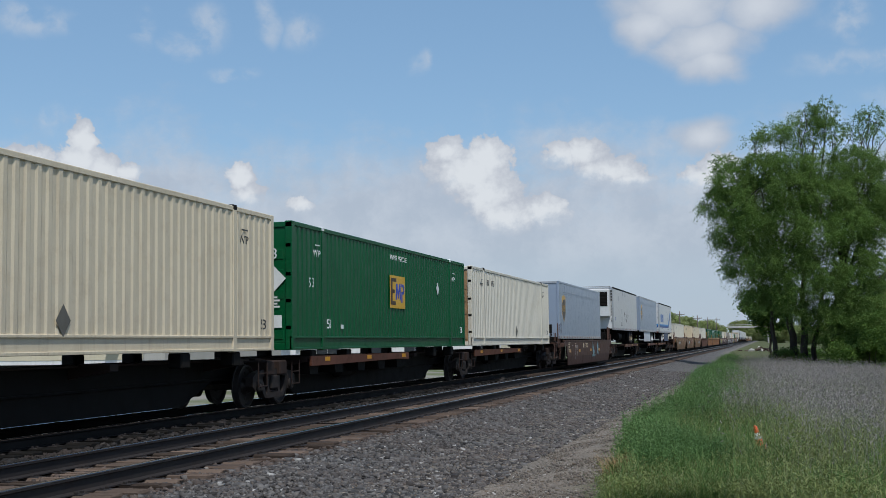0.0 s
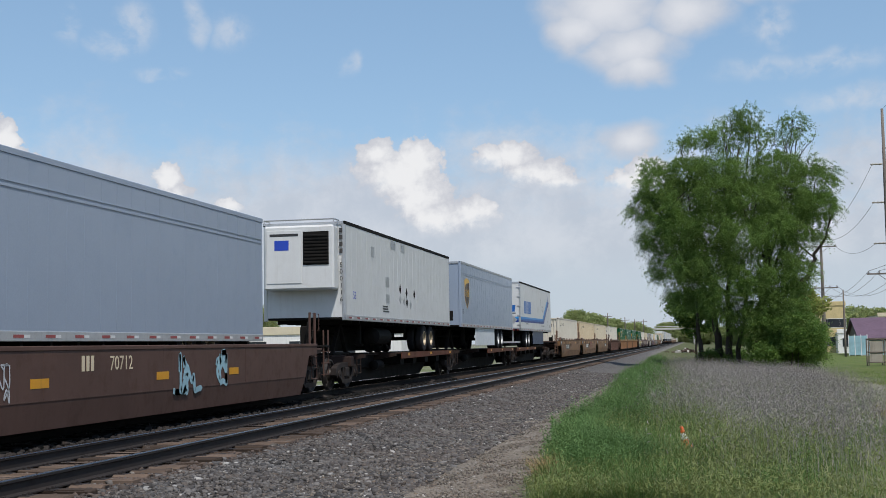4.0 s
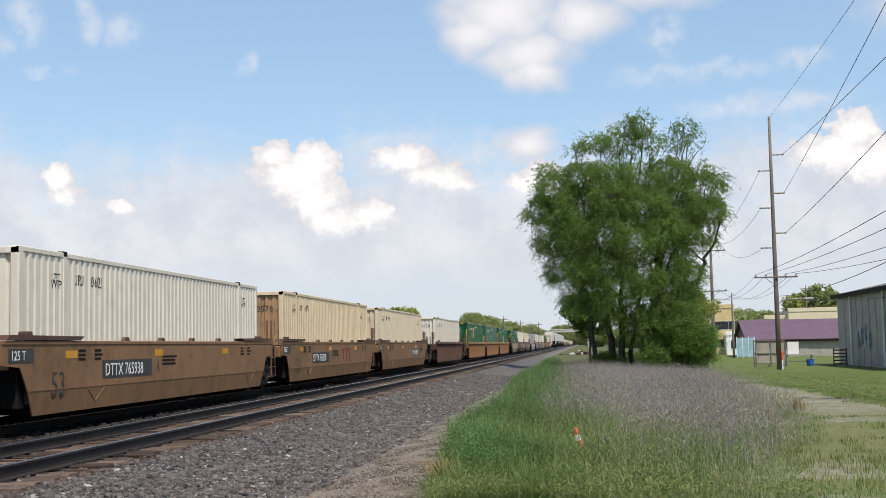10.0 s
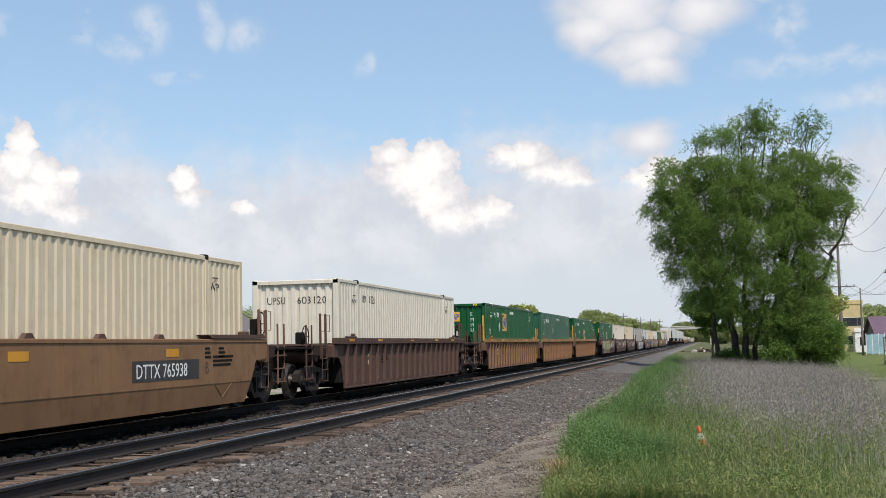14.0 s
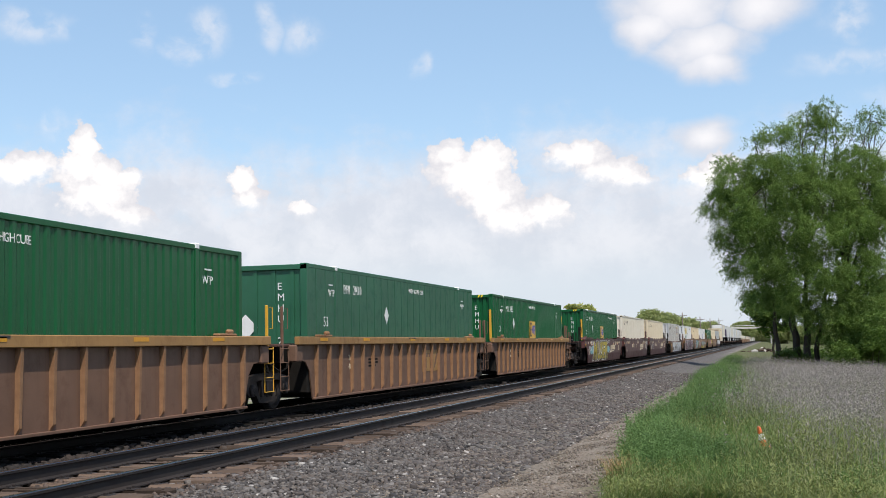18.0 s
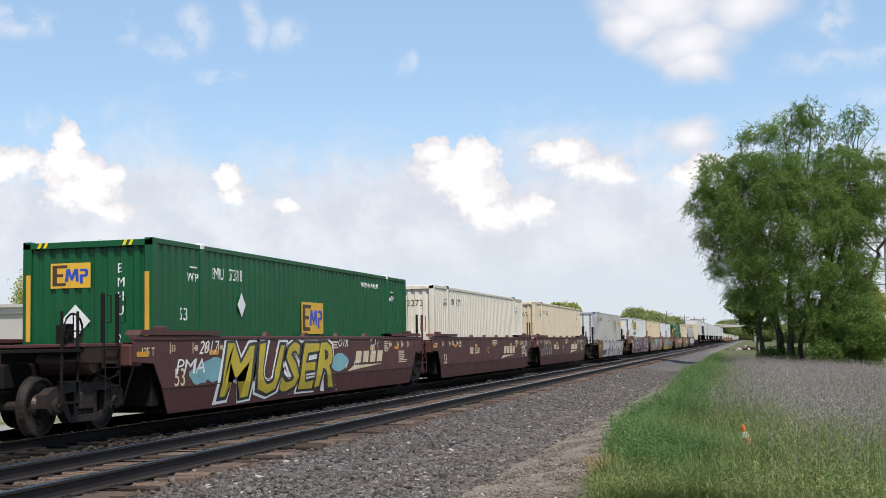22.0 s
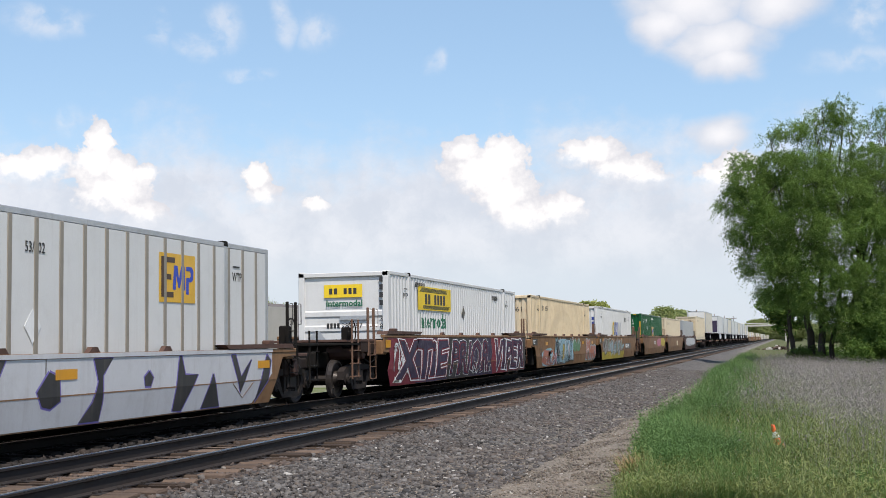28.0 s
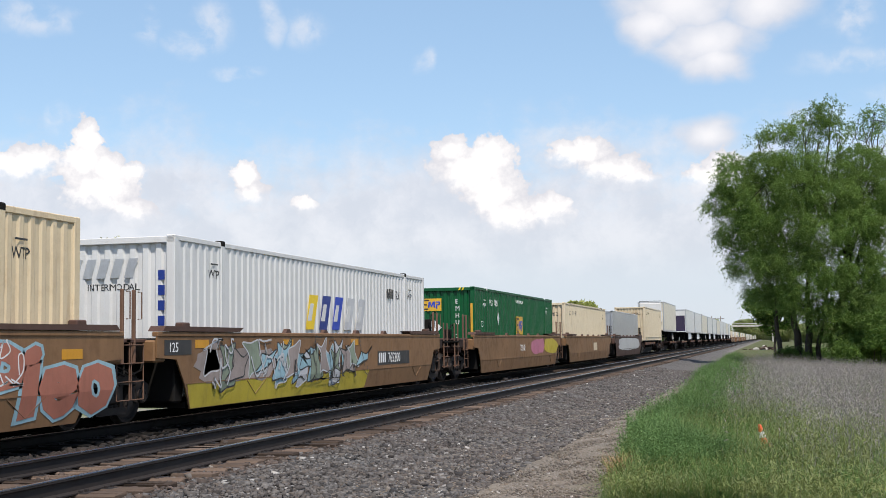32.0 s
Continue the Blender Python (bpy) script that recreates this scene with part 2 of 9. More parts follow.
wisp = wmath("SUBTRACT", 1.0, heap_field(WISPS, warped(flat, 0.4, 2.0)), None, True)
wisp_mask = wmath("MULTIPLY", wmath("MULTIPLY", wstep(wisp, 0.0, 0.7), wstep(torn, 0.34, 0.70)), 0.5)
# grey-white bank low over the horizon, and broken cover away from it
bank_n = wnoise(wvec("MULTIPLY", flat, (0.55, 1.0, 1)), 0.28, 6, 0.55)
bank = wmath("SUBTRACT", wmath("ADD", wmath("MULTIPLY", bank_n, 9.0), 4.1), elev)
bank = wmath("ADD", bank, wmath("MULTIPLY", wmath("SUBTRACT", wnoise(flat, 0.9, 7, 0.62), 0.5), 3.4))
bank_mask = wmath("MULTIPLY", wstep(bank, -2.4, 2.2), 0.84)
high_n = wnoise(wvec("MULTIPLY", coord, (1.0, 1.0, 2.2)), 2.6, 8, 0.6)
high_mask = wmath("MULTIPLY", wstep(high_n, 0.57, 0.72), wstep(elev, 19.0, 30.0))

SKY_GAIN = 0.165
clear = wvec("MULTIPLY", sky.outputs[0], (SKY_GAIN * 1.06, SKY_GAIN * 1.04, SKY_GAIN * 1.0))
blue = wmix(wmath("MULTIPLY", wstep(elev, 34.0, 17.0), 0.42), clear, (0.36, 0.60, 0.87))
shade = wstep(wmath("ADD", heap, wmath("MULTIPLY", wmath("SUBTRACT", wnoise(curl, 0.5, 4, 0.5), 0.5), 1.2)), 0.0, 0.8)
lit = wmix(shade, (0.74, 0.75, 0.80), (1.08, 1.07, 1.06))
bank_col = wmix(wstep(wnoise(curl, 0.35, 6, 0.6), 0.36, 0.66), (0.68, 0.71, 0.78), (0.83, 0.84, 0.885))
bank_col = wmix(wstep(elev, 5.0, 2.0), bank_col, (0.66, 0.735, 0.825))
col = wmix(bank_mask, blue, bank_col)
veil_col = wmix(wstep(veil, 0.25, 1.0), (0.72, 0.75, 0.82), (0.98, 0.97, 0.98))
col = wmix(wisp_mask, col, (0.88, 0.89, 0.92))
col = wmix(veil_mask, col, veil_col)
col = wmix(high_mask, col, (0.92, 0.92, 0.94))
col = wmix(wmath("MULTIPLY", heap_mask, wmath("ADD", wmath("MULTIPLY", wstep(heap_below, -0.45, 0.25), 0.85), 0.15)), col, lit)
back = wn.new("ShaderNodeBackground")
wl.new(col, back.inputs["Color"])
back.inputs["Strength"].default_value = 1.02
wo = wn.new("ShaderNodeOutputWorld")
wl.new(back.outputs[0], wo.inputs["Surface"])

sun = new("sun", bpy.data.lights.new("sun", "SUN"))
sun.data.energy, sun.data.angle, sun.data.color = 5.0, radians(0.6), (1.0, 0.945, 0.86)
sun.matrix_basis = look(SUN_FROM * 60, (0, 0, 0))

# ---- materials ----
def nodes_of(name):
    m = bpy.data.materials.new(name)
    m.use_nodes = True
    nt = m.node_tree
    return m, nt.nodes, nt.links, nt.nodes["Principled BSDF"]


def link_mix(n, l, fac, a, b, blend="MIX"):
    nd = n.new("ShaderNodeMix")
    nd.data_type, nd.blend_type = "RGBA", blend
    if isinstance(fac, (int, float)):
        nd.inputs["Factor"].default_value = fac
    else:
        l.new(fac, nd.inputs["Factor"])
    for key, v in (("A", a), ("B", b)):
        s = [i for i in nd.inputs if i.name == key and i.type == "RGBA"][0]
        if isinstance(v, tuple):
            s.default_value = (*v[:3], 1)
        else:
            l.new(v, s)
    return [o for o in nd.outputs if o.type == "RGBA"][0]


def noise_fac(n, l, vec, scale, detail=4, rough=0.55, lo=0.0, hi=1.0, stretch=None):
    if stretch:
        mp = n.new("ShaderNodeVectorMath")
        mp.operation = "MULTIPLY"
        mp.inputs[1].default_value = stretch
        l.new(vec, mp.inputs[0])
        vec = mp.outputs["Vector"]
    t = n.new("ShaderNodeTexNoise")
    t.inputs["Scale"].default_value, t.inputs["Detail"].default_value, t.inputs["Roughness"].default_value = scale, detail, rough
    l.new(vec, t.inputs["Vector"])
    if (lo, hi) == (0.0, 1.0):
        return t.outputs["Fac"]
    r = n.new("ShaderNodeMapRange")
    l.new(t.outputs["Fac"], r.inputs["Value"])
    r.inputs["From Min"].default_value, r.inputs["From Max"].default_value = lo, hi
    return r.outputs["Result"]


def bump_to(n, l, p, height, strength, distance):
    b = n.new("ShaderNodeBump")
    b.inputs["Strength"].default_value, b.inputs["Distance"].default_value = strength, distance
    l.new(height, b.inputs["Height"])
    l.new(b.outputs["Normal"], p.inputs["Normal"])


def surf(name, base, rough=0.6, metal=0.0, var=0.12, dirt=(0.10, 0.075, 0.05), dirty=0.25, streaky=0.3, bump=0.15, fine=45.0, spec=0.5, each=0.0):
    """A painted or bare surface with broad stains, streaks that run down and fine grain."""
    m, n, l, p = nodes_of(name)
    co = n.new("ShaderNodeTexCoord").outputs["Object"]
    ob = n.new("ShaderNodeObjectInfo").outputs["Random"]
    broad = noise_fac(n, l, co, 0.9, 5, 0.6, 0.25, 0.75)
    grain = noise_fac(n, l, co, fine, 3, 0.6)
    light, dark = tuple(min(1.0, c * (1 + var)) for c in base), tuple(c * (1 - var) for c in base)
    col = link_mix(n, l, broad, dark, light)
    mott = noise_fac(n, l, co, 2.4, 8, 0.68, 0.50, 0.80)
    mul = n.new("ShaderNodeMath")
    mul.operation = "MULTIPLY"
    mul.inputs[1].default_value = dirty
    l.new(mott, mul.inputs[0])
    col = link_mix(n, l, mul.outputs[0], col, dirt)
    if streaky:
        st = noise_fac(n, l, co, 1.0, 7, 0.66, 0.52, 0.78, (7.0, 7.0, 0.4))
        mu = n.new("ShaderNodeMath")
        mu.operation = "MULTIPLY"
        mu.inputs[1].default_value = streaky
        l.new(st, mu.inputs[0])
        col = link_mix(n, l, mu.outputs[0], col, dirt)
    g = n.new("ShaderNodeMapRange")
    l.new(grain, g.inputs["Value"])
    g.inputs["To Min"].default_value, g.inputs["To Max"].default_value = 0.9, 1.1
    if each:
        e = n.new("ShaderNodeMapRange")
        l.new(ob, e.inputs["Value"])
        e.inputs["To Min"].default_value, e.inputs["To Max"].default_value = 1 - each, 1 + each
        col = link_mix(n, l, 1.0, col, e.outputs["Result"], "MULTIPLY")
    hsv = n.new("ShaderNodeHueSaturation")
    l.new(g.outputs["Result"], hsv.inputs["Value"])
    l.new(col, hsv.inputs["Color"])
    l.new(hsv.outputs["Color"], p.inputs["Base Color"])
    rr = n.new("ShaderNodeMapRange")
    l.new(mott, rr.inputs["Value"])
    rr.inputs["To Min"].default_value, rr.inputs["To Max"].default_value = max(0.05, rough - 0.06), min(1.0, rough + 0.2)
    l.new(rr.outputs["Result"], p.inputs["Roughness"])
    p.inputs["Metallic"].default_value = metal
    p.inputs["Specular IOR Level"].default_value = spec
    if bump:
        bump_to(n, l, p, grain, bump, 0.004)
    return m


RUST = (0.13, 0.055, 0.025)
M = {
    "cream": surf("cream_paint", (0.62, 0.535, 0.385), 0.5, var=0.06, dirt=(0.30, 0.20, 0.11), dirty=0.32, streaky=0.48),
    "cream_warm": surf("warm_cream_paint", (0.64, 0.52, 0.34), 0.5, var=0.07, dirt=(0.30, 0.18, 0.09), dirty=0.38, streaky=0.58),
    "cream_pale": surf("pale_cream_paint", (0.65, 0.61, 0.51), 0.5, var=0.06, dirt=(0.32, 0.23, 0.14), dirty=0.30, streaky=0.48),
    "rust_cream": surf("rust_stained_cream_paint", (0.33, 0.20, 0.10), 0.6, var=0.2, dirt=(0.075, 0.032, 0.015), dirty=0.95, streaky=0.9),
    "white": surf("white_paint", (0.61, 0.615, 0.605), 0.42, var=0.05, dirt=(0.33, 0.30, 0.26), dirty=0.16, streaky=0.22),
    "green": surf("green_paint", (0.003, 0.076, 0.024), 0.42, var=0.12, dirt=(0.05, 0.10, 0.06), dirty=0.2, streaky=0.2, spec=0.3),
    "old_green": surf("faded_green_paint", (0.016, 0.098, 0.050), 0.5, var=0.2, dirt=(0.03, 0.10, 0.075), dirty=0.4, streaky=0.4),
    "blue_grey": surf("blue_grey_paint", (0.265, 0.315, 0.395), 0.36, var=0.03, dirt=(0.42, 0.46, 0.52), dirty=0.0, streaky=0.0, bump=0.0),
    "alu": surf("dull_aluminium", (0.50, 0.51, 0.52), 0.45, 0.6, var=0.08, dirt=(0.2, 0.19, 0.18), dirty=0.3, streaky=0.3),
    "tan_steel": surf("tan_paint", (0.212, 0.117, 0.056), 0.62, var=0.20, dirt=(0.11, 0.06, 0.032), dirty=0.65, streaky=0.5, spec=0.3),
    "brown_steel": surf("brown_paint", (0.088, 0.050, 0.039), 0.65, var=0.18, dirt=(0.06, 0.033, 0.022), dirty=0.5, streaky=0.5, spec=0.25),
    "rusty": surf("rusty_brown_paint", (0.140, 0.076, 0.047), 0.7, var=0.25, dirt=(0.08, 0.04, 0.025), dirty=0.6, streaky=0.6),
    "rib_worn": surf("worn_orange_brown_paint", (0.27, 0.150, 0.080), 0.65, var=0.25, dirt=(0.13, 0.06, 0.03), dirty=0.7, streaky=0.5, spec=0.25),
    "rib_brown": surf("worn_brown_paint", (0.125, 0.075, 0.060), 0.65, var=0.2, dirt=(0.07, 0.04, 0.03), dirty=0.5, streaky=0.5, spec=0.25),
    "maroon": surf("maroon_paint", (0.080, 0.031, 0.031), 0.55, var=0.12, dirt=(0.12, 0.07, 0.05), dirty=0.25, streaky=0.3, spec=0.3),
    "spine": surf("grimy_brown_steel", (0.034, 0.022, 0.018), 0.7, var=0.3, dirt=(0.03, 0.022, 0.018), dirty=0.6, streaky=0.4, spec=0.15),
    "deck_orange": surf("worn_orange_paint", (0.10, 0.038, 0.022), 0.65, var=0.45, dirt=(0.06, 0.035, 0.025), dirty=0.8, streaky=0.4, spec=0.25),
    "chord": surf("ochre_paint", (0.30, 0.165, 0.055), 0.6, var=0.2, dirt=(0.12, 0.06, 0.03), dirty=0.6, streaky=0.3),
    # for grimy and black parts; on the train's track it also holds painted shade
    "near_black": surf("near_black_surface", (0.012, 0.011, 0.010), 0.75, var=0.3, dirt=(0.026, 0.020, 0.016), dirty=0.5, streaky=0.2, spec=0.10),
    # grimy steel, its base lowered further to hold the shade under the cars
    "truck": surf("grimy_shaded_cast_steel", (0.026, 0.021, 0.019), 0.65, var=0.3, dirt=(0.05, 0.033, 0.025), dirty=0.5, streaky=0.2, bump=0.3, spec=0.2),
    "wheel": surf("worn_wheel_steel", (0.035, 0.030, 0.028), 0.5, 0.3, var=0.25, dirty=0.5, spec=0.25),
    "rubber": surf("tyre_rubber", (0.022, 0.022, 0.024), 0.8, var=0.2, dirt=(0.07, 0.06, 0.05), dirty=0.4, streaky=0, spec=0.2),
    "rim": surf("painted_rim", (0.36, 0.29, 0.19), 0.45, 0.2, var=0.15, dirt=(0.15, 0.1, 0.06), dirty=0.5, streaky=0),
    "rim_white": surf("white_rim", (0.66, 0.66, 0.66), 0.4, 0.2, var=0.1, dirty=0.4, streaky=0),
    "placard_grey": surf("dark_grey_placard", (0.13, 0.12, 0.10), 0.6, 0.2, var=0.3, dirty=0.4),
    "yellow": surf("yellow_paint", (0.60, 0.33, 0.03), 0.5, var=0.15, dirt=(0.2, 0.1, 0.04), dirty=0.4),
    "reflector": surf("amber_reflector", (0.58, 0.27, 0.015), 0.35, var=0.06, dirty=0.15),
    "red": surf("red_tape", (0.28, 0.05, 0.05), 0.4, var=0.08, dirty=0.2),
    "mark_white": surf("white_marking", (0.72, 0.73, 0.72), 0.5, var=0.08, dirt=(0.3, 0.28, 0.24), dirty=0.3),
    "mark_black": surf("black_marking", (0.025, 0.025, 0.027), 0.5, var=0.15, dirt=(0.2, 0.18, 0.15), dirty=0.25),
    "mark_cream": surf("cream_marking", (0.62, 0.52, 0.36), 0.5, var=0.1, dirt=(0.15, 0.08, 0.06), dirty=0.4),
    "mark_blue": surf("blue_marking", (0.015, 0.055, 0.42), 0.45, var=0.1, dirty=0.1),
    "blue_deep": surf("deep_blue_marking", (0.012, 0.035, 0.22), 0.45, var=0.1, dirty=0.1),
    "blue_mid": surf("mid_blue_marking", (0.01, 0.12, 0.42), 0.45, var=0.1, dirty=0.1),
    "blue_light": surf("light_blue_marking", (0.03, 0.27, 0.62), 0.45, var=0.1, dirty=0.1),
    "gold": surf("gold_marking", (0.66, 0.38, 0.03), 0.4, var=0.08, dirty=0.12),
    "shield": surf("dark_brown_marking", (0.055, 0.026, 0.012), 0.4, var=0.1, dirty=0.1),
    "mark_green": surf("green_marking", (0.01, 0.12, 0.06), 0.45, var=0.1, dirty=0.1),
    "mark_yellow": surf("bright_yellow_marking", (0.80, 0.56, 0.02), 0.45, var=0.06, dirty=0.12),
    "spray_blue": surf("pale_blue_spray", (0.26, 0.42, 0.48), 0.6, var=0.25, dirty=0.2),
    "spray_cyan": surf("cyan_spray", (0.16, 0.36, 0.40), 0.6, var=0.25, dirty=0.2),
    "spray_orange": surf("orange_spray", (0.36, 0.13, 0.085), 0.6, var=0.25, dirty=0.2),
    "spray_green": surf("green_spray", (0.10, 0.22, 0.12), 0.6, var=0.25, dirty=0.3),
    "spray_yellow": surf("ochre_yellow_spray", (0.46, 0.36, 0.035), 0.6, var=0.2, dirty=0.2),
    "spray_red": surf("dark_red_spray", (0.16, 0.012, 0.025), 0.55, var=0.25, dirty=0.2),
    "spray_violet": surf("violet_spray", (0.028, 0.018, 0.050), 0.55, var=0.25, dirty=0.2),
    "spray_haze": surf("pinkish_grey_spray", (0.30, 0.25, 0.23), 0.6, var=0.3, dirty=0.4),
    "spray_sage": surf("sage_spray", (0.22, 0.27, 0.20), 0.6, var=0.3, dirty=0.4),
    "spray_lilac": surf("lilac_spray", (0.16, 0.13, 0.40), 0.6, var=0.2, dirty=0.2),
    "post_grey": surf("weathered_grey_brown_post", (0.25, 0.225, 0.185), 0.6, var=0.15, dirt=(0.12, 0.10, 0.08), dirty=0.4),
    "cream_end": surf("stained_cream_paint", (0.56, 0.47, 0.325), 0.55, var=0.1, dirt=(0.29, 0.16, 0.075), dirty=0.55, streaky=0.75),
    "spray_pink": surf("pink_spray", (0.44, 0.15, 0.22), 0.6, var=0.25, dirty=0.2),
    "spray_silver": surf("silver_spray", (0.52, 0.53, 0.55), 0.45, 0.1, var=0.08, dirt=(0.25, 0.22, 0.2), dirty=0.3),
    "skirt": surf("pale_grey_panel", (0.62, 0.65, 0.67), 0.5, var=0.08, dirty=0.25),
    "navy": surf("navy_panel", (0.03, 0.05, 0.11), 0.5, var=0.1, dirty=0.2),
    "tie_wood": surf("weathered_tie_wood", (0.100, 0.072, 0.055), 0.9, var=0.35, dirt=(0.045, 0.030, 0.024), dirty=0.8, streaky=0, bump=1.0, fine=22, each=0.5, spec=0.15),
    # rusty steel with the shade below the rail head put into its base colour
    "rail": surf("rusty_shaded_rail_steel", (0.026, 0.022, 0.021), 0.75, 0.0, var=0.2, dirt=(0.045, 0.028, 0.02), dirty=0.4, streaky=0, spec=0.25),
    "rail_top": surf("polished_rail_head", (0.70, 0.70, 0.72), 0.15, 1.0, var=0.05, dirt=(0.12, 0.08, 0.06), dirty=0.1, streaky=0, bump=0),
    "rail_dull": surf("dull_rail_head", (0.27, 0.255, 0.25), 0.26, 1.0, var=0.15, dirt=(0.08, 0.05, 0.04), dirty=0.5, streaky=0, bump=0),
    "bark": surf("dark_bark", (0.048, 0.038, 0.030), 0.95, var=0.3, dirty=0.4, streaky=0.4, bump=1.0, fine=9),
    "pole_wood": surf("weathered_pole_wood", (0.16, 0.135, 0.115), 0.9, var=0.2, dirty=0.3, streaky=0.5, bump=0.4, fine=25),
    "wire": surf("black_cable", (0.03, 0.03, 0.032), 0.6, var=0.1, dirty=0, streaky=0, bump=0),
    "insulator": surf("grey_insulator", (0.32, 0.31, 0.31), 0.35, var=0.1, dirty=0.2, streaky=0),
    "cone_orange": surf("orange_rubber", (0.72, 0.10, 0.02), 0.5, var=0.1, dirty=0.2, streaky=0),
    "shed_metal": surf("weathered_steel_sheet", (0.33, 0.30, 0.255), 0.7, 0.0, var=0.15, dirt=(0.12, 0.10, 0.08), dirty=0.4, streaky=0.7),
    "purple_roof": surf("plum_roof_shingle", (0.115, 0.072, 0.105), 0.85, var=0.15, dirty=0.2, streaky=0.2, bump=0.5, fine=12),
    "grey_wall": surf("pale_grey_siding", (0.33, 0.31, 0.27), 0.75, var=0.1, dirty=0.3, streaky=0.4),
    "stucco": surf("cream_stucco", (0.60, 0.53, 0.38), 0.85, var=0.06, dirt=(0.4, 0.34, 0.25), dirty=0.3, streaky=0.3),
    "stucco_grey": surf("grey_beige_stucco", (0.42, 0.40, 0.36), 0.85, var=0.05, dirt=(0.3, 0.28, 0.24), dirty=0.2, streaky=0.2),
    "brick_yellow": surf("yellow_masonry", (0.55, 0.44, 0.22), 0.85, var=0.1, dirty=0.3),
    "house_white": surf("white_siding", (0.74, 0.73, 0.70), 0.7, var=0.05, dirty=0.15),
    "glass_dark": surf("dark_window_glass", (0.03, 0.035, 0.04), 0.08, var=0.05, dirty=0.05, streaky=0, bump=0),
    "shingle": surf("grey_roof_shingle", (0.13, 0.12, 0.115), 0.9, var=0.15, dirty=0.3, bump=0.5, fine=12),
    "concrete": surf("pale_concrete", (0.44, 0.42, 0.38), 0.9, var=0.12, dirty=0.3, streaky=0, bump=0.4),
    "blue_tarp": surf("blue_plastic", (0.03, 0.11, 0.42), 0.5, var=0.1, dirty=0.2),
    "litter": surf("dirty_white_paper", (0.66, 0.65, 0.62), 0.8, var=0.1, dirty=0.2, streaky=0),
}


def leaf_mat(name, a, b, c, trans=0.25, clump=0.0, each=1.0):
    """Foliage: three tints picked leaf by leaf or, with clump (a scale), by patches; a little light through."""
    m, n, l, p = nodes_of(name)
    ri = n.new("ShaderNodeNewGeometry").outputs["Random Per Island"]
    ramp = n.new("ShaderNodeValToRGB")
    ramp.color_ramp.elements[0].color, ramp.color_ramp.elements[1].color = (*a, 1), (*c, 1)
    e = ramp.color_ramp.elements.new(0.5)
    e.color = (*b, 1)
    co = n.new("ShaderNodeTexCoord").outputs["Object"]
    if clump:
        spot = noise_fac(n, l, co, clump, 4, 0.6, 0.3, 0.7)
        pick = n.new("ShaderNodeMix")
        pick.inputs["Factor"].default_value = each
        l.new(spot, pick.inputs["A"])
        l.new(ri, pick.inputs["B"])
        l.new(pick.outputs["Result"], ramp.inputs[0])
    else:
        l.new(ri, ramp.inputs[0])
    patchy = noise_fac(n, l, co, 0.35, 3, 0.5, 0.3, 0.7)
    mr = n.new("ShaderNodeMapRange")
    l.new(patchy, mr.inputs["Value"])
    mr.inputs["To Min"].default_value, mr.inputs["To Max"].default_value = 0.78, 1.22
    hsv = n.new("ShaderNodeHueSaturation")
    l.new(ramp.outputs["Color"], hsv.inputs["Color"])
    l.new(mr.outputs["Result"], hsv.inputs["Value"])
    l.new(hsv.outputs["Color"], p.inputs["Base Color"])
    p.inputs["Roughness"].default_value = 0.6
    p.inputs["Specular IOR Level"].default_value = 0.25
    tr = n.new("ShaderNodeBsdfTranslucent")
    l.new(hsv.outputs["Color"], tr.inputs["Color"])
    mx = n.new("ShaderNodeMixShader")
    mx.inputs["Fac"].default_value = trans
    l.new(p.outputs[0], mx.inputs[1])
    l.new(tr.outputs[0], mx.inputs[2])
    out = [x for x in n if x.type == "OUTPUT_MATERIAL"][0]
    l.new(mx.outputs[0], out.inputs["Surface"])
    return m


LEAF = leaf_mat("willow_leaves", (0.10, 0.18, 0.040), (0.155, 0.25, 0.060), (0.225, 0.32, 0.09), 0.5, clump=0.45, each=0.45)
LEAF_YELLOW = leaf_mat("fresh_leaves", (0.26, 0.30, 0.08), (0.34, 0.37, 0.11), (0.42, 0.43, 0.15), 0.45)
LEAF_BUSH = leaf_mat("bush_leaves", (0.06, 0.125, 0.025), (0.105, 0.19, 0.036), (0.18, 0.27, 0.06), 0.4)
# tints lightened so that the colour stands in for distance haze
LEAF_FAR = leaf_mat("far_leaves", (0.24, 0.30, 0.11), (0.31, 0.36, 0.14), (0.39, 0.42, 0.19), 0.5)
GRASS = leaf_mat("grass_blades", (0.06, 0.115, 0.028), (0.115, 0.20, 0.05), (0.22, 0.30, 0.105), 0.35, clump=0.9, each=0.3)
GRASS_LUSH = leaf_mat("lush_grass_blades", (0.07, 0.13, 0.038), (0.125, 0.21, 0.065), (0.23, 0.325, 0.13), 0.35, clump=1.3, each=0.35)
GRASS_PALE = leaf_mat("pale_grass_blades", (0.13, 0.17, 0.05), (0.19, 0.225, 0.07), (0.27, 0.285, 0.115), 0.3, clump=0.9, each=0.3)
GRASS_DRY = leaf_mat("dry_seed_stalks", (0.23, 0.205, 0.19), (0.29, 0.26, 0.24), (0.36, 0.33, 0.30), 0.3, clump=0.7, each=0.35)
WEED = leaf_mat("weed_leaves", (0.07, 0.14, 0.045), (0.12, 0.215, 0.068), (0.20, 0.32, 0.115), 0.4, clump=1.3, each=0.4)
GRASS_LAWN = leaf_mat("lawn_blades", (0.07, 0.12, 0.025), (0.11, 0.17, 0.035), (0.17, 0.22, 0.06), 0.3, clump=0.9, each=0.3)
STRAW_PALE = leaf_mat("pale_stalk", (0.24, 0.25, 0.12), (0.31, 0.31, 0.17), (0.38, 0.37, 0.22), 0.2)
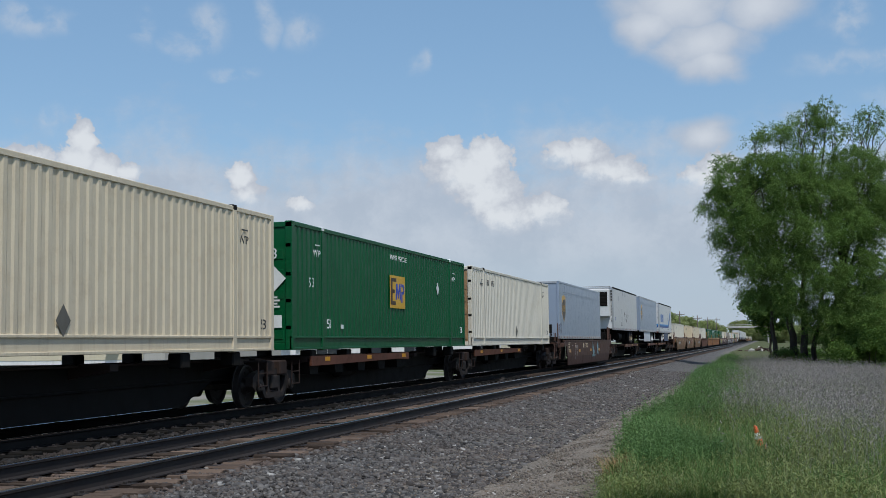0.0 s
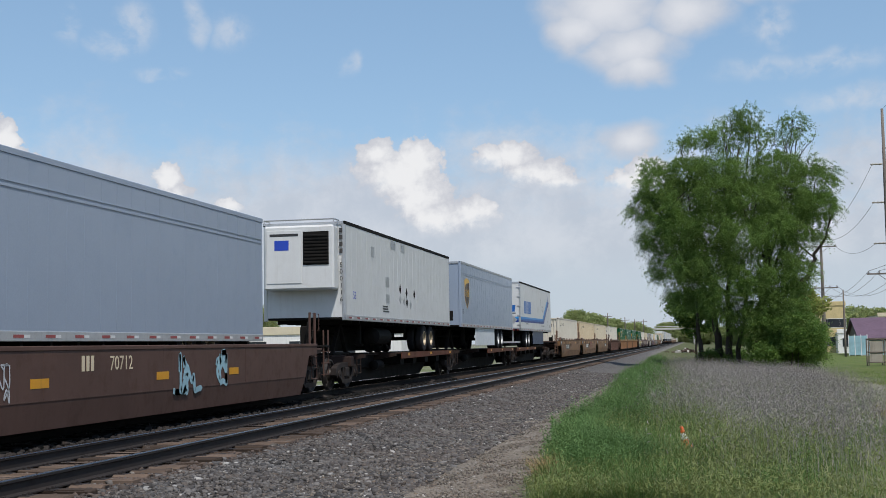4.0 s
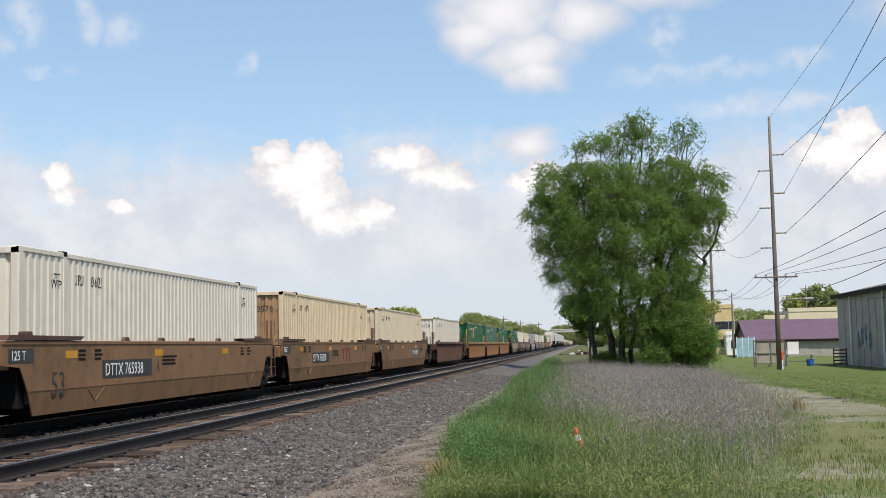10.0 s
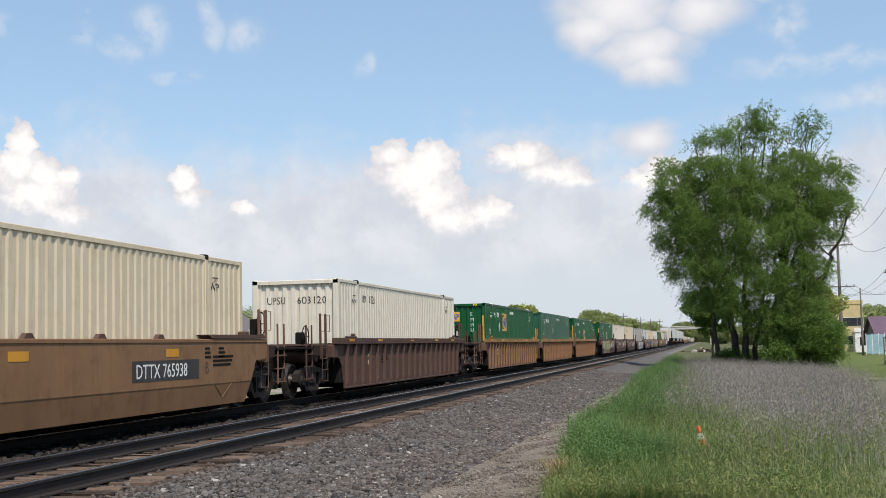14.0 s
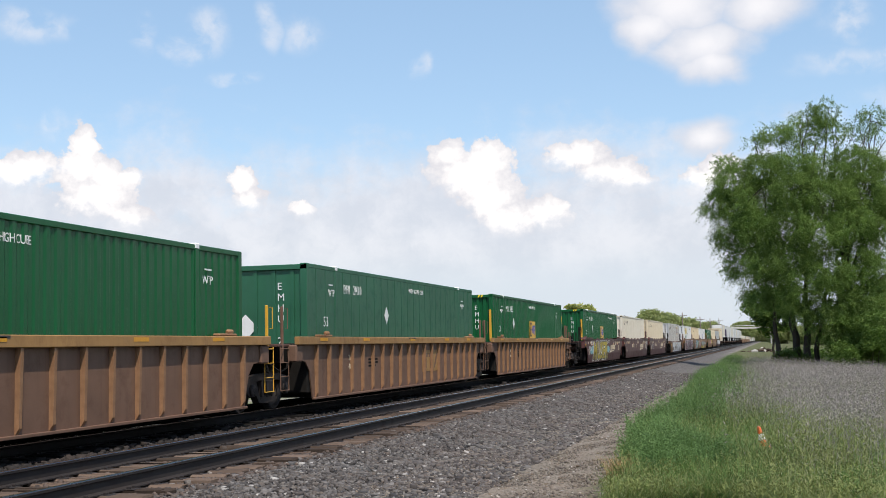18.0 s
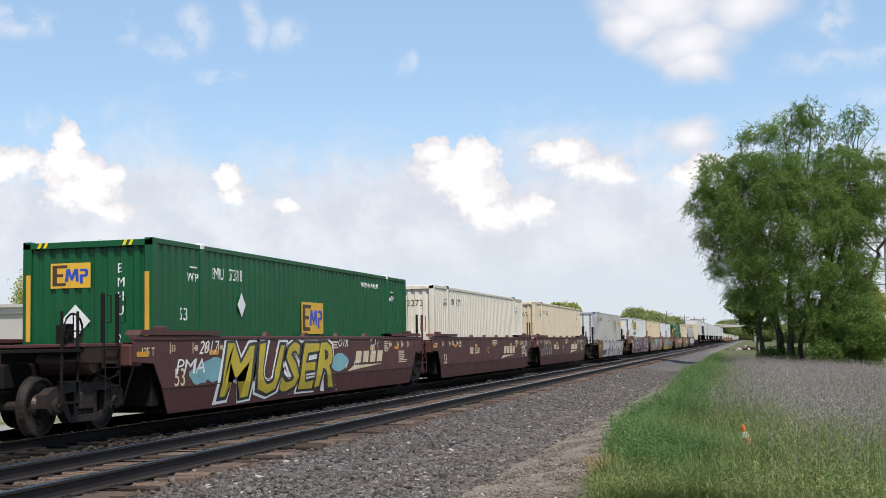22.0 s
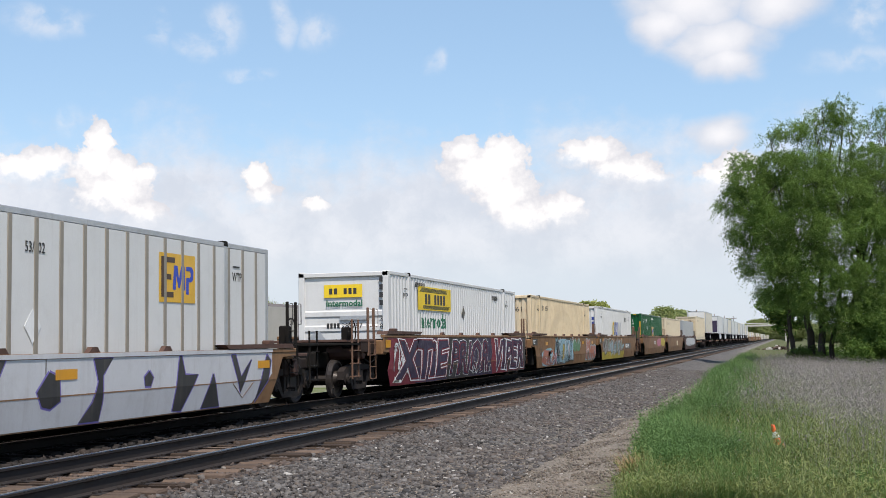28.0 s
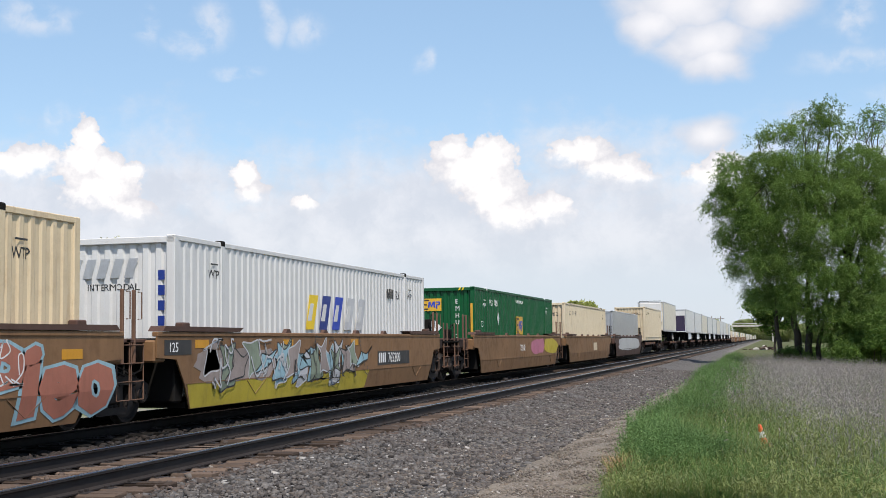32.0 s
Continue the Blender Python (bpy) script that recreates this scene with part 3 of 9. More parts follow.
STRAW = leaf_mat("straw_blades", (0.25, 0.16, 0.07), (0.30, 0.20, 0.09), (0.36, 0.26, 0.13), 0.15)


def stone_mat(name, cols, fine=60):
    m, n, l, p = nodes_of(name)
    ri = n.new("ShaderNodeNewGeometry").outputs["Random Per Island"]
    ramp = n.new("ShaderNodeValToRGB")
    ramp.color_ramp.interpolation = "LINEAR"
    els = ramp.color_ramp.elements
    els[0].color, els[1].color = (*cols[0], 1), (*cols[-1], 1)
    for i, c in enumerate(cols[1:-1]):
        e = els.new(0.96 * (i + 1) / (len(cols) - 2))
        e.color = (*c, 1)
    l.new(ri, ramp.inputs[0])
    co = n.new("ShaderNodeTexCoord").outputs["Object"]
    g = noise_fac(n, l, co, fine, 3)
    col = link_mix(n, l, 0.35, ramp.outputs["Color"], g, "MULTIPLY")
    big = noise_fac(n, l, co, 0.6, 4, 0.6, 0.3, 0.7)
    col = link_mix(n, l, big, col, link_mix(n, l, 0.3, col, (0.09, 0.06, 0.045)))
    l.new(col, p.inputs["Base Color"])
    p.inputs["Roughness"].default_value = 0.9
    bump_to(n, l, p, g, 0.5, 0.004)
    return m


STONE = stone_mat("ballast_stone", [(0.02, 0.02, 0.02), (0.05, 0.049, 0.049), (0.08, 0.078, 0.078), (0.12, 0.116, 0.114), (0.19, 0.183, 0.175), (0.12, 0.10, 0.085), (0.09, 0.087, 0.084), (0.52, 0.505, 0.48)])
RUSTY_STONE = stone_mat("rust_dusted_stone", [(0.035, 0.028, 0.025), (0.06, 0.048, 0.042), (0.09, 0.07, 0.06), (0.13, 0.10, 0.085), (0.10, 0.07, 0.055), (0.35, 0.33, 0.3)])
# near-black tints put the shade beside the train into the stones
SHADE_STONE = stone_mat("shade_black_ballast_stone", [(0.006, 0.006, 0.006), (0.011, 0.010, 0.010), (0.018, 0.016, 0.015), (0.05, 0.046, 0.043)])
PEBBLE = stone_mat("road_gravel", [(0.075, 0.066, 0.057), (0.15, 0.132, 0.112), (0.215, 0.19, 0.16), (0.30, 0.27, 0.23), (0.22, 0.17, 0.125), (0.18, 0.16, 0.135), (0.62, 0.59, 0.54)])


def ground_mat():
    """Ballast, gravel track, meadow and mown grass on one sheet, told apart by place."""
    m, n, l, p = nodes_of("ground_surface")
    co = n.new("ShaderNodeTexCoord").outputs["Object"]
    sp = n.new("ShaderNodeSeparateXYZ")
    l.new(co, sp.inputs[0])
    wob = noise_fac(n, l, co, 0.35, 6, 0.65)

    def op(kind, a, b):
        nd = n.new("ShaderNodeMath")
        nd.operation = kind
        for i, v in enumerate((a, b)):
            if isinstance(v, (int, float)):
                nd.inputs[i].default_value = v
            else:
                l.new(v, nd.inputs[i])
        return nd.outputs[0]

    def ramp(v, lo, hi):
        r = n.new("ShaderNodeMapRange")
        r.interpolation_type = "SMOOTHSTEP"
        l.new(v, r.inputs["Value"])
        r.inputs["From Min"].default_value, r.inputs["From Max"].default_value = lo, hi
        return r.outputs["Result"]

    x = op("ADD", sp.outputs[0], op("MULTIPLY", op("SUBTRACT", wob, 0.5), 1.6))
    # the meadow's edge draws nearer to the track with distance
    xe = op("ADD", x, op("ADD", op("MULTIPLY", ramp(sp.outputs[1], 30.0, 75.0), 0.9), op("MULTIPLY", ramp(sp.outputs[1], 75.0, 180.0), 1.7)))
    # stones by cells
    vor = n.new("ShaderNodeTexVoronoi")
    vor.inputs["Scale"].default_value = 17
    l.new(co, vor.inputs["Vector"])
    vs = n.new("ShaderNodeTexVoronoi")
    vs.inputs["Scale"].default_value = 42
    l.new(co, vs.inputs["Vector"])
    cell = n.new("ShaderNodeSeparateColor")
    l.new(vor.outputs["Color"], cell.inputs[0])
    cell2 = n.new("ShaderNodeSeparateColor")
    l.new(vs.outputs["Color"], cell2.inputs[0])
    ballast = link_mix(n, l, cell.outputs[0], (0.045, 0.043, 0.042), (0.15, 0.14, 0.135))
    ballast = link_mix(n, l, ramp(sp.outputs[0], -6.3, -6.7), ballast, link_mix(n, l, cell.outputs[1], (0.035, 0.028, 0.025), (0.10, 0.08, 0.068)))
    road = link_mix(n, l, cell2.outputs[0], (0.105, 0.092, 0.076), (0.29, 0.256, 0.212))
    road = link_mix(n, l, noise_fac(n, l, co, 2.6, 7, 0.72, 0.42, 0.68, (1.0, 0.35, 1.0)), road, link_mix(n, l, 0.4, road, (0.07, 0.066, 0.062)))
    road = link_mix(n, l, noise_fac(n, l, co, 0.8, 5, 0.6, 0.35, 0.7), road, link_mix(n, l, 0.35, road, (0.19, 0.145, 0.105)))
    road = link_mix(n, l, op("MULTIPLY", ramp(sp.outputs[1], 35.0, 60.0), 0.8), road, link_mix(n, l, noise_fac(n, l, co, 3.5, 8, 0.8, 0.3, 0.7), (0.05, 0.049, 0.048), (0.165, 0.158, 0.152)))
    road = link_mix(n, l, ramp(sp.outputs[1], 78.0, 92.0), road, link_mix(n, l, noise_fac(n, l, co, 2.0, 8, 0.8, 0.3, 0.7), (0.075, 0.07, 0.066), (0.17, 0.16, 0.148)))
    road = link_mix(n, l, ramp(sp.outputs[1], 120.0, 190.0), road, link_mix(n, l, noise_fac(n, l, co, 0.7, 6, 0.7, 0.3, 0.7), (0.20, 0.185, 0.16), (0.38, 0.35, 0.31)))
    fine = noise_fac(n, l, co, 14, 6, 0.7)
    mead = link_mix(n, l, fine, (0.045, 0.055, 0.022), (0.12, 0.145, 0.05))
    mead = link_mix(n, l, noise_fac(n, l, co, 0.5, 5, 0.6, 0.35, 0.65), mead, link_mix(n, l, 0.5, mead, (0.11, 0.095, 0.06)))
    mown = link_mix(n, l, noise_fac(n, l, co, 3.0, 7, 0.75, 0.3, 0.7), (0.075, 0.115, 0.03), (0.15, 0.19, 0.055))
    mown = link_mix(n, l, noise_fac(n, l, co, 0.25, 4, 0.6, 0.4, 0.65), mown, link_mix(n, l, 0.6, mown, (0.16, 0.165, 0.05)))
    mown = link_mix(n, l, noise_fac(n, l, co, 1.2, 5, 0.6, 0.35, 0.7, (1.0, 0.12, 1.0)), mown, link_mix(n, l, 0.45, mown, (0.05, 0.085, 0.025)))
    # worn verge between the tall growth and the lawn, thin grass over earth and gravel
    lawn_edge = op("ADD", 6.9, op("MULTIPLY", sp.outputs[1], 0.028))
    worn_in = ramp(op("SUBTRACT", lawn_edge, x), -0.4, 0.6)
    thin = link_mix(n, l, noise_fac(n, l, co, 5.0, 7, 0.75, 0.3, 0.7), (0.085, 0.105, 0.035), (0.19, 0.19, 0.085))
    mown = link_mix(n, l, worn_in, mown, thin)
    bare = noise_fac(n, l, co, 0.32, 7, 0.72, 0.50, 0.62)
    lane_x = op("ABSOLUTE", op("SUBTRACT", x, op("ADD", 5.4, op("MULTIPLY", sp.outputs[1], 0.026))), 0.0)
    lane = op("MULTIPLY", op("MULTIPLY", ramp(lane_x, 1.7, 0.5), ramp(sp.outputs[1], 62.0, 52.0)), ramp(sp.outputs[1], 24.0, 34.0))
    bare_all = op("MAXIMUM", op("MULTIPLY", op("MULTIPLY", lane, ramp(fine, 0.3, 0.6)), ramp(noise_fac(n, l, co, 0.9, 6, 0.7), 0.36, 0.52)), op("MULTIPLY", op("MULTIPLY", bare, worn_in), ramp(sp.outputs[1], 62.0, 35.0)))
    mown = link_mix(n, l, bare_all, mown, link_mix(n, l, fine, (0.17, 0.155, 0.13), (0.33, 0.31, 0.27)))
    # shade along the train painted into the bed, near-black left of x = -8.5
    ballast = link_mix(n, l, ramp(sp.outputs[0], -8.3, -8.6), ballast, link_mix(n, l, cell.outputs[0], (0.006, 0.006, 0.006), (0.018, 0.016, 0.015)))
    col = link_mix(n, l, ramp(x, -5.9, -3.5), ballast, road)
    col = link_mix(n, l, ramp(xe, -2.3, -1.6), col, mead)
    side = op("SUBTRACT", sp.outputs[0], op("ADD", op("MULTIPLY", sp.outputs[1], 0.045), 1.6))
    col = link_mix(n, l, ramp(op("ADD", side, op("MULTIPLY", op("SUBTRACT", wob, 0.5), 2.0)), -0.3, 0.5), col, mown)
    # beyond the train: worn grass and gravel
    leftg = link_mix(n, l, noise_fac(n, l, co, 0.3, 5, 0.6, 0.4, 0.6), (0.26, 0.245, 0.215), (0.10, 0.13, 0.04))
    col = link_mix(n, l, ramp(sp.outputs[0], -14.5, -15.5), col, leftg)
    l.new(col, p.inputs["Base Color"])
    p.inputs["Roughness"].default_value = 0.95
    p.inputs["Specular IOR Level"].default_value = 0.2
    hgt = op("ADD", op("MULTIPLY", vor.outputs["Distance"], -0.8), op("MULTIPLY", fine, 0.6))
    bump_to(n, l, p, hgt, 0.9, 0.03)
    return m


GROUND = ground_mat()

# ---- ground and tracks ----
def ease(v, lo, hi):
    k = np.clip((v - lo) / (hi - lo), 0, 1)
    return k * k * (3 - 2 * k)


def ground_z(x, y):
    """Height of the ground: track bed, gravel lane, meadow that falls away."""
    x, y = np.asarray(x, float), np.asarray(y, float)
    z = -0.25 - 0.20 * ease(x, -6.0, -4.7) - 0.45 * ease(-x, 13.6, 15.2)
    z = z - 0.75 * ease(y, 26, 95) * ease(x, -1.5, 8)
    z = z - 0.15 * ease(y, 30, 80) * ease(x, -4.5, -2.0) * (1 - ease(x, -1.5, 8))
    return z


def build_ground():
    xs = np.concatenate([[-3500, -900, -300, -120, -60, -35, -25, -20, -17], np.arange(-16, 12.01, 0.25), [13, 15, 18, 22, 28, 36, 50, 80, 150, 400, 1200, 3500]])
    ys = np.concatenate([[-400, -120, -50, -20, -5, 0], np.arange(2, 60, 0.5), np.arange(60, 130, 2), [135, 145, 160, 180, 210, 260, 340, 480, 800, 1500, 4500]])
    gx, gy = np.meshgrid(xs, ys, indexing="ij")
    gz = ground_z(gx, gy)
    r = np.random.RandomState(3)
    gz = gz + (r.rand(*gz.shape) - 0.5) * 0.05 * ((np.abs(gx) < 12.5) & (gx > -6.0) & (gy < 130))
    n, k = len(xs), len(ys)
    idx = np.arange(n * k).reshape(n, k)
    f = np.stack([idx[:-1, :-1], idx[1:, :-1], idx[1:, 1:], idx[:-1, 1:]], -1).reshape(-1, 4)
    ob = new("ground", raw_mesh("ground", np.stack([gx, gy, gz], -1).reshape(-1, 3), f, GROUND))
    ob.data.shade_smooth()
    return tagged(ob, "gravel track bed, dirt lane and rough grass meadow", "ground", kind="structure")


build_ground()

RAIL_OUT = [(-0.076, -0.18), (0.076, -0.18), (0.076, -0.166), (0.012, -0.15), (0.009, -0.05), (0.036, -0.034), (0.036, -0.006), (0.028, 0.0),
            (-0.028, 0.0), (-0.036, -0.006), (-0.036, -0.034), (-0.009, -0.05), (-0.012, -0.15), (-0.076, -0.166)]


def build_track(name, x, head, web, label):
    tr = thing(name, (x, 0, 0), label, "railway track", kind="structure")
    for s in (-0.7535, 0.7535):
        g = Geo()
        for a, b in ((-40, 60), (60, 200), (200, 1600)):
            g.prism([(s + px, pz) for px, pz in RAIL_OUT], a, b, "y")
        rail = part("rail", g, M[web], tr, "rusty steel rail coloured dark for its shaded side, with a worn head")
        part("running_surface", Geo().prism([(s + a, b) for a, b in ((-0.0375, -0.014), (-0.0375, -0.006), (-0.030, 0.001), (-0.014, 0.004), (0.014, 0.004), (0.030, 0.001), (0.0375, -0.006), (0.0375, -0.014))], -40, 1600, "y"), M[head], rail)
    return tr


# rails here are near-black: the shade under the train is in their colour
train_track = build_track("railway_track", TRAIN_X, "rail_top", "near_black", "steel railway track under the passing freight train")
near_track = build_track("railway_track", NEAR_X, "rail_dull", "rail", "empty steel railway track on weathered wooden ties")

# ---- rolling stock: every vehicle has its base at the rail head, y runs from its leading end backwards, +x is the side seen ----
MOVERS, WHEELSETS = [], []
WHEEL_R = 0.457
CACHE = {}


def cached(key, make):
    if key not in CACHE:
        CACHE[key] = make()
    return CACHE[key]


def truck_meshes():
    m = {}
    b = Geo().box(-1.1, 1.1, -0.2, 0.2, 0.36, 0.66, 0.03)
    b.cyl((0, 0, 0), 0.22, 0.64, 0.80, "z", 16)
    m["bolster"] = b.mesh("truck", M["truck"])
    # side frame: arched top member, two legs to the axle boxes, tension member below, open spring window
    o = [(-1.18, 0.62), (-1.18, 0.44), (-1.02, 0.36), (-0.78, 0.36), (-0.70, 0.50), (-0.46, 0.18), (0.46, 0.18), (0.70, 0.50), (0.78, 0.36), (1.02, 0.36),
         (1.18, 0.44), (1.18, 0.62), (0.95, 0.74), (0.5, 0.80), (-0.5, 0.80), (-0.95, 0.74)]

    def frame_side(x0, x1):
        g = Geo()
        g.prism([(-0.98, 0.73), (-0.5, 0.80), (0.5, 0.80), (0.98, 0.73), (0.98, 0.60), (0.45, 0.66), (-0.45, 0.66), (-0.98, 0.60)], x0, x1)
        g.prism([(-0.46, 0.18), (0.46, 0.18), (0.40, 0.30), (-0.40, 0.30)], x0, x1)
        for s in (-1, 1):
            g.prism([(s * 0.40, 0.20), (s * 0.50, 0.19), (s * 0.86, 0.58), (s * 0.80, 0.66), (s * 0.66, 0.66)][::s], x0, x1)
            g.prism([(s * 0.24, 0.28), (s * 0.34, 0.28), (s * 0.34, 0.68), (s * 0.24, 0.68)][::s], x0 + 0.01, x1 - 0.01)
            g.prism([(s * 0.72, 0.36), (s * 0.80, 0.34), (s * 1.02, 0.34), (s * 1.16, 0.44), (s * 1.16, 0.64), (s * 0.95, 0.74), (s * 0.74, 0.68)][::s], x0 - 0.01, x1 + 0.01)
        return g

    m["frame_near"] = frame_side(0.92, 1.07).mesh("side_frame", M["truck"])
    m["frame_far"] = frame_side(-1.07, -0.92).mesh("side_frame", M["truck"])
    sp = Geo()
    for y in (-0.15, 0.0, 0.15):
        for k in range(5):
            sp.lathe([(0.30 + 0.065 * k, 0.062), (0.315 + 0.065 * k, 0.075), (0.335 + 0.065 * k, 0.075), (0.35 + 0.065 * k, 0.062)], (0.99, y, 0), "z", 10)
    m["spring"] = sp.mesh("spring", M["truck"])
    cap = Geo()
    cap.lathe([(1.05, 0.13), (1.12, 0.13), (1.135, 0.10), (1.135, 0.05), (1.15, 0.04)], (0, 0, WHEEL_R), "x", 14)
    for k in range(3):
        w = 2 * math.pi * k / 3 + 0.5
        cap.cyl((1.13, 0.085 * math.cos(w), WHEEL_R + 0.085 * math.sin(w)), 0.016, 0, 0.02, "x", 6)
    m["bearing"] = cap.mesh("bearing_cap", M["truck"])
    wh = Geo()
    wh.cyl((0, 0, 0), 0.085, -0.95, 0.95, "x", 10)
    for s in (-1, 1):
        pr = [(0.69, 0.05), (0.69, 0.17), (0.715, 0.20), (0.715, 0.36), (0.68, 0.40), (0.68, 0.48), (0.705, 0.485), (0.715, 0.462), (0.82, 0.452), (0.825, 0.41), (0.775, 0.37), (0.765, 0.20), (0.86, 0.16), (0.86, 0.05)]
        wh.lathe([(s * a, r) for a, r in pr], (0, 0, 0), "x", 28)
        for k in range(4):   # lightening marks cast in the web
            w = math.pi / 2 * k
            wh.box(*sorted((s * 0.770, s * 0.785)), 0.27 * math.cos(w) - 0.03, 0.27 * math.cos(w) + 0.03, 0.27 * math.sin(w) - 0.03, 0.27 * math.sin(w) + 0.03)
    m["wheelset"] = wh.mesh("wheelset", M["wheel"])
    return m


def add_truck(car, y, turn=True):
    m = cached("truck", truck_meshes)
    tr = part("truck", m["bolster"], None, car, "grimy cast-steel truck, coloured darker for shade", at=(0, y, 0))
    for key, nm in (("frame_near", "side_frame"), ("frame_far", "side_frame"), ("spring", "spring")):
        part(nm, m[key], None, tr)
    for s in (-0.89, 0.89):
        part("bearing_cap", m["bearing"], None, tr, at=(0, s, 0))
        w = part("wheelset", m["wheelset"], None, tr, at=(0, s, WHEEL_R))
        if turn:
            WHEELSETS.append((w, s))
    return tr


def car_at(name, y0, label, category, group="", x=TRAIN_X, z=0.0):
    ob = thing(name, (x, y0, z), label, category, group)
    MOVERS.append((ob, x, y0, z))
    return ob


BX = 1.295   # half the width of a container


def corrugated(y0, y1, z0, z1, x, pitch=0.28, depth=0.024):
    """A steel sheet with upright folds, in the plane x, seen from +x."""
    n = max(1, round((y1 - y0) / pitch))
    p = (y1 - y0) / n
    ys, xs = [], []
    for i in range(n):
        a = y0 + i * p
        ys += [a, a + 0.34 * p, a + 0.50 * p, a + 0.84 * p]
        xs += [x, x, x - depth, x - depth]
    ys.append(y1)
    xs.append(x)
    k = len(ys)
    vs = [(xx, yy, z0) for xx, yy in zip(xs, ys)] + [(xx, yy, z1) for xx, yy in zip(xs, ys)]
    return Geo().add(vs, [(i, i + 1, k + i + 1, k + i) for i in range(k - 1)])


def container(y0, z0, paint, label, style="corr", trim=None, end="corr", L=16.15, H=2.90, group="containers on the train", post_paint=None, end_paint=None):
    c = car_at("shipping_container", y0, label, "container", group, z=z0)
    P, T = M[paint], M[trim or paint]
    E = M[end_paint or paint]
    e = 0.06
    top, bot = H - 0.10, 0.29
    if style == "corr":
        part("side_panel", corrugated(0.16, L - 0.16, bot, top, BX - 0.012), P, c)
        nf = max(1, round((L - 0.32) / 0.28))
        pf = (L - 0.32) / nf
        side_fold = ([0.16 + (i + q) * pf for i in range(nf) for q in (0.0, 0.34, 0.50, 0.84)] + [L - 0.16], [BX - 0.012 - d for i in range(nf) for d in (0, 0, 0.024, 0.024)] + [BX - 0.012])
        FOLDS[c.name] = (side_fold, None)
    else:
        part("side_panel", Geo().box(BX - 0.03, BX - 0.004, 0.1, L - 0.1, bot, top), P, c)
        R = M[post_paint or paint]
        pitch, w, d = (0.61, 0.09, 0.018) if style == "posts" else (0.62, 0.05, 0.012)
        n = int((L - 0.6) / pitch)
        for i in range(n):
            y = 0.3 + (i + 0.5) * (L - 0.6) / n
            part("side_post", cached(("post", style, H, post_paint or paint), lambda: Geo().box(BX - 0.006, BX - 0.006 + d, -w / 2, w / 2, bot, top, 0.004).mesh("side_post", R)), None, c, at=(0, y, 0))
    part("far_panel", Geo().box(-BX + 0.01, -BX + 0.03, 0.1, L - 0.1, bot, top), P, c)
    part("roof", Geo().box(-BX + 0.02, BX - 0.02, 0.05, L - 0.05, H - 0.06, H - 0.03), P, c)
    part("floor", Geo().box(-BX + 0.05, BX - 0.05, 0.05, L - 0.05, 0.06, 0.16), M["near_black"], c)
    part("top_rail", Geo().box(BX - 0.07, BX, 0.0, L, top, H, 0.012), T, c)
    part("far_rail", Geo().box(-BX, -BX + 0.07, 0.0, L, top, H, 0.012), T, c)
    g = Geo().box(BX - 0.06, BX + 0.004, 0.0, L, 0.0, 0.055, 0.008)
    g.box(BX - 0.06, BX + 0.004, 0.0, L, bot - 0.03, bot + 0.02, 0.008)
    g.box(BX - 0.055, BX - 0.03, 0.0, L, 0.04, bot)
    part("bottom_rail", g, T, c)
    # end that faces the direction of travel
    zt, zb = H - 0.14, 0.16
    if end == "corr":
        n = 9
        ws = 2 * (BX - 0.14) / n
        fold = [(-BX + 0.14 + (i + q) * ws, yy) for i in range(n) for q, yy in ((0.0, 0.05), (0.42, 0.05), (0.55, 0.09), (0.88, 0.09))] + [(BX - 0.14, 0.05)]
        if c.name in FOLDS:
            FOLDS[c.name] = (FOLDS[c.name][0], ([q for q, yy in fold], [-yy for q, yy in fold]))
        k = len(fold)
        eg = Geo().add([(x, yy, zb) for x, yy in fold] + [(x, yy, zt) for x, yy in fold], [(i, i + 1, k + i + 1, k + i) for i in range(k - 1)])
        part("end_wall", eg, E, c)
    elif end == "bars":
        eg = Geo().box(-BX + 0.1, BX - 0.1, 0.06, 0.09, zb, zt)
        part("end_wall", eg, P, c)
        for z in (0.55, 0.95, 1.35, 1.75):
            part("end_rib", Geo().prism([(0.06, z - 0.1), (0.03, z - 0.06), (0.03, z + 0.06), (0.06, z + 0.1)], -BX + 0.16, BX - 0.16), P, c)
    elif end == "posts":
        part("end_wall", Geo().box(-BX + 0.1, BX - 0.1, 0.06, 0.09, zb, zt), P, c)
        for i in range(5):
            x = -BX + 0.14 + (i + 0.5) * (2 * BX - 0.28) / 5
            part("end_post", Geo().box(x - 0.045, x + 0.045, 0.035, 0.06, zb, zt), M[post_paint or paint], c)
    else:   # doors
        for s in (-1, 1):
            x0, x1 = (-BX + 0.12, -0.01) if s < 0 else (0.01, BX - 0.12)
            d = part("door", Geo().box(x0, x1, 0.03, 0.08, zb, zt, 0.008), E, c)
            for z in (0.4, 0.85, 1.3, 1.75, 2.2):
                part("door_rib", Geo().box(x0 + 0.1, x1 - 0.1, 0.015, 0.03, z - 0.16, z + 0.05, 0.006), E, d)
            for q in (0.25, 0.62):
                x = x0 + q * (x1 - x0)
                rod = Geo().cyl((x, 0.005, 0), 0.018, zb, zt, "z", 8)
                rod.box(x - 0.05, x + 0.05, -0.02, 0.02, 1.0, 1.05)
                part("locking_bar", rod, M["alu"], d)
            for z in (0.45, 1.05, 1.65, 2.3):
                part("hinge", Geo().box(*sorted((s * (BX - 0.16), s * (BX - 0.02))), 0.0, 0.04, z, z + 0.1, 0.01), T, d)
    part("end_wall", Geo().box(-BX + 0.1, BX - 0.1, L - 0.08, L - 0.04, zb, zt), P, c)
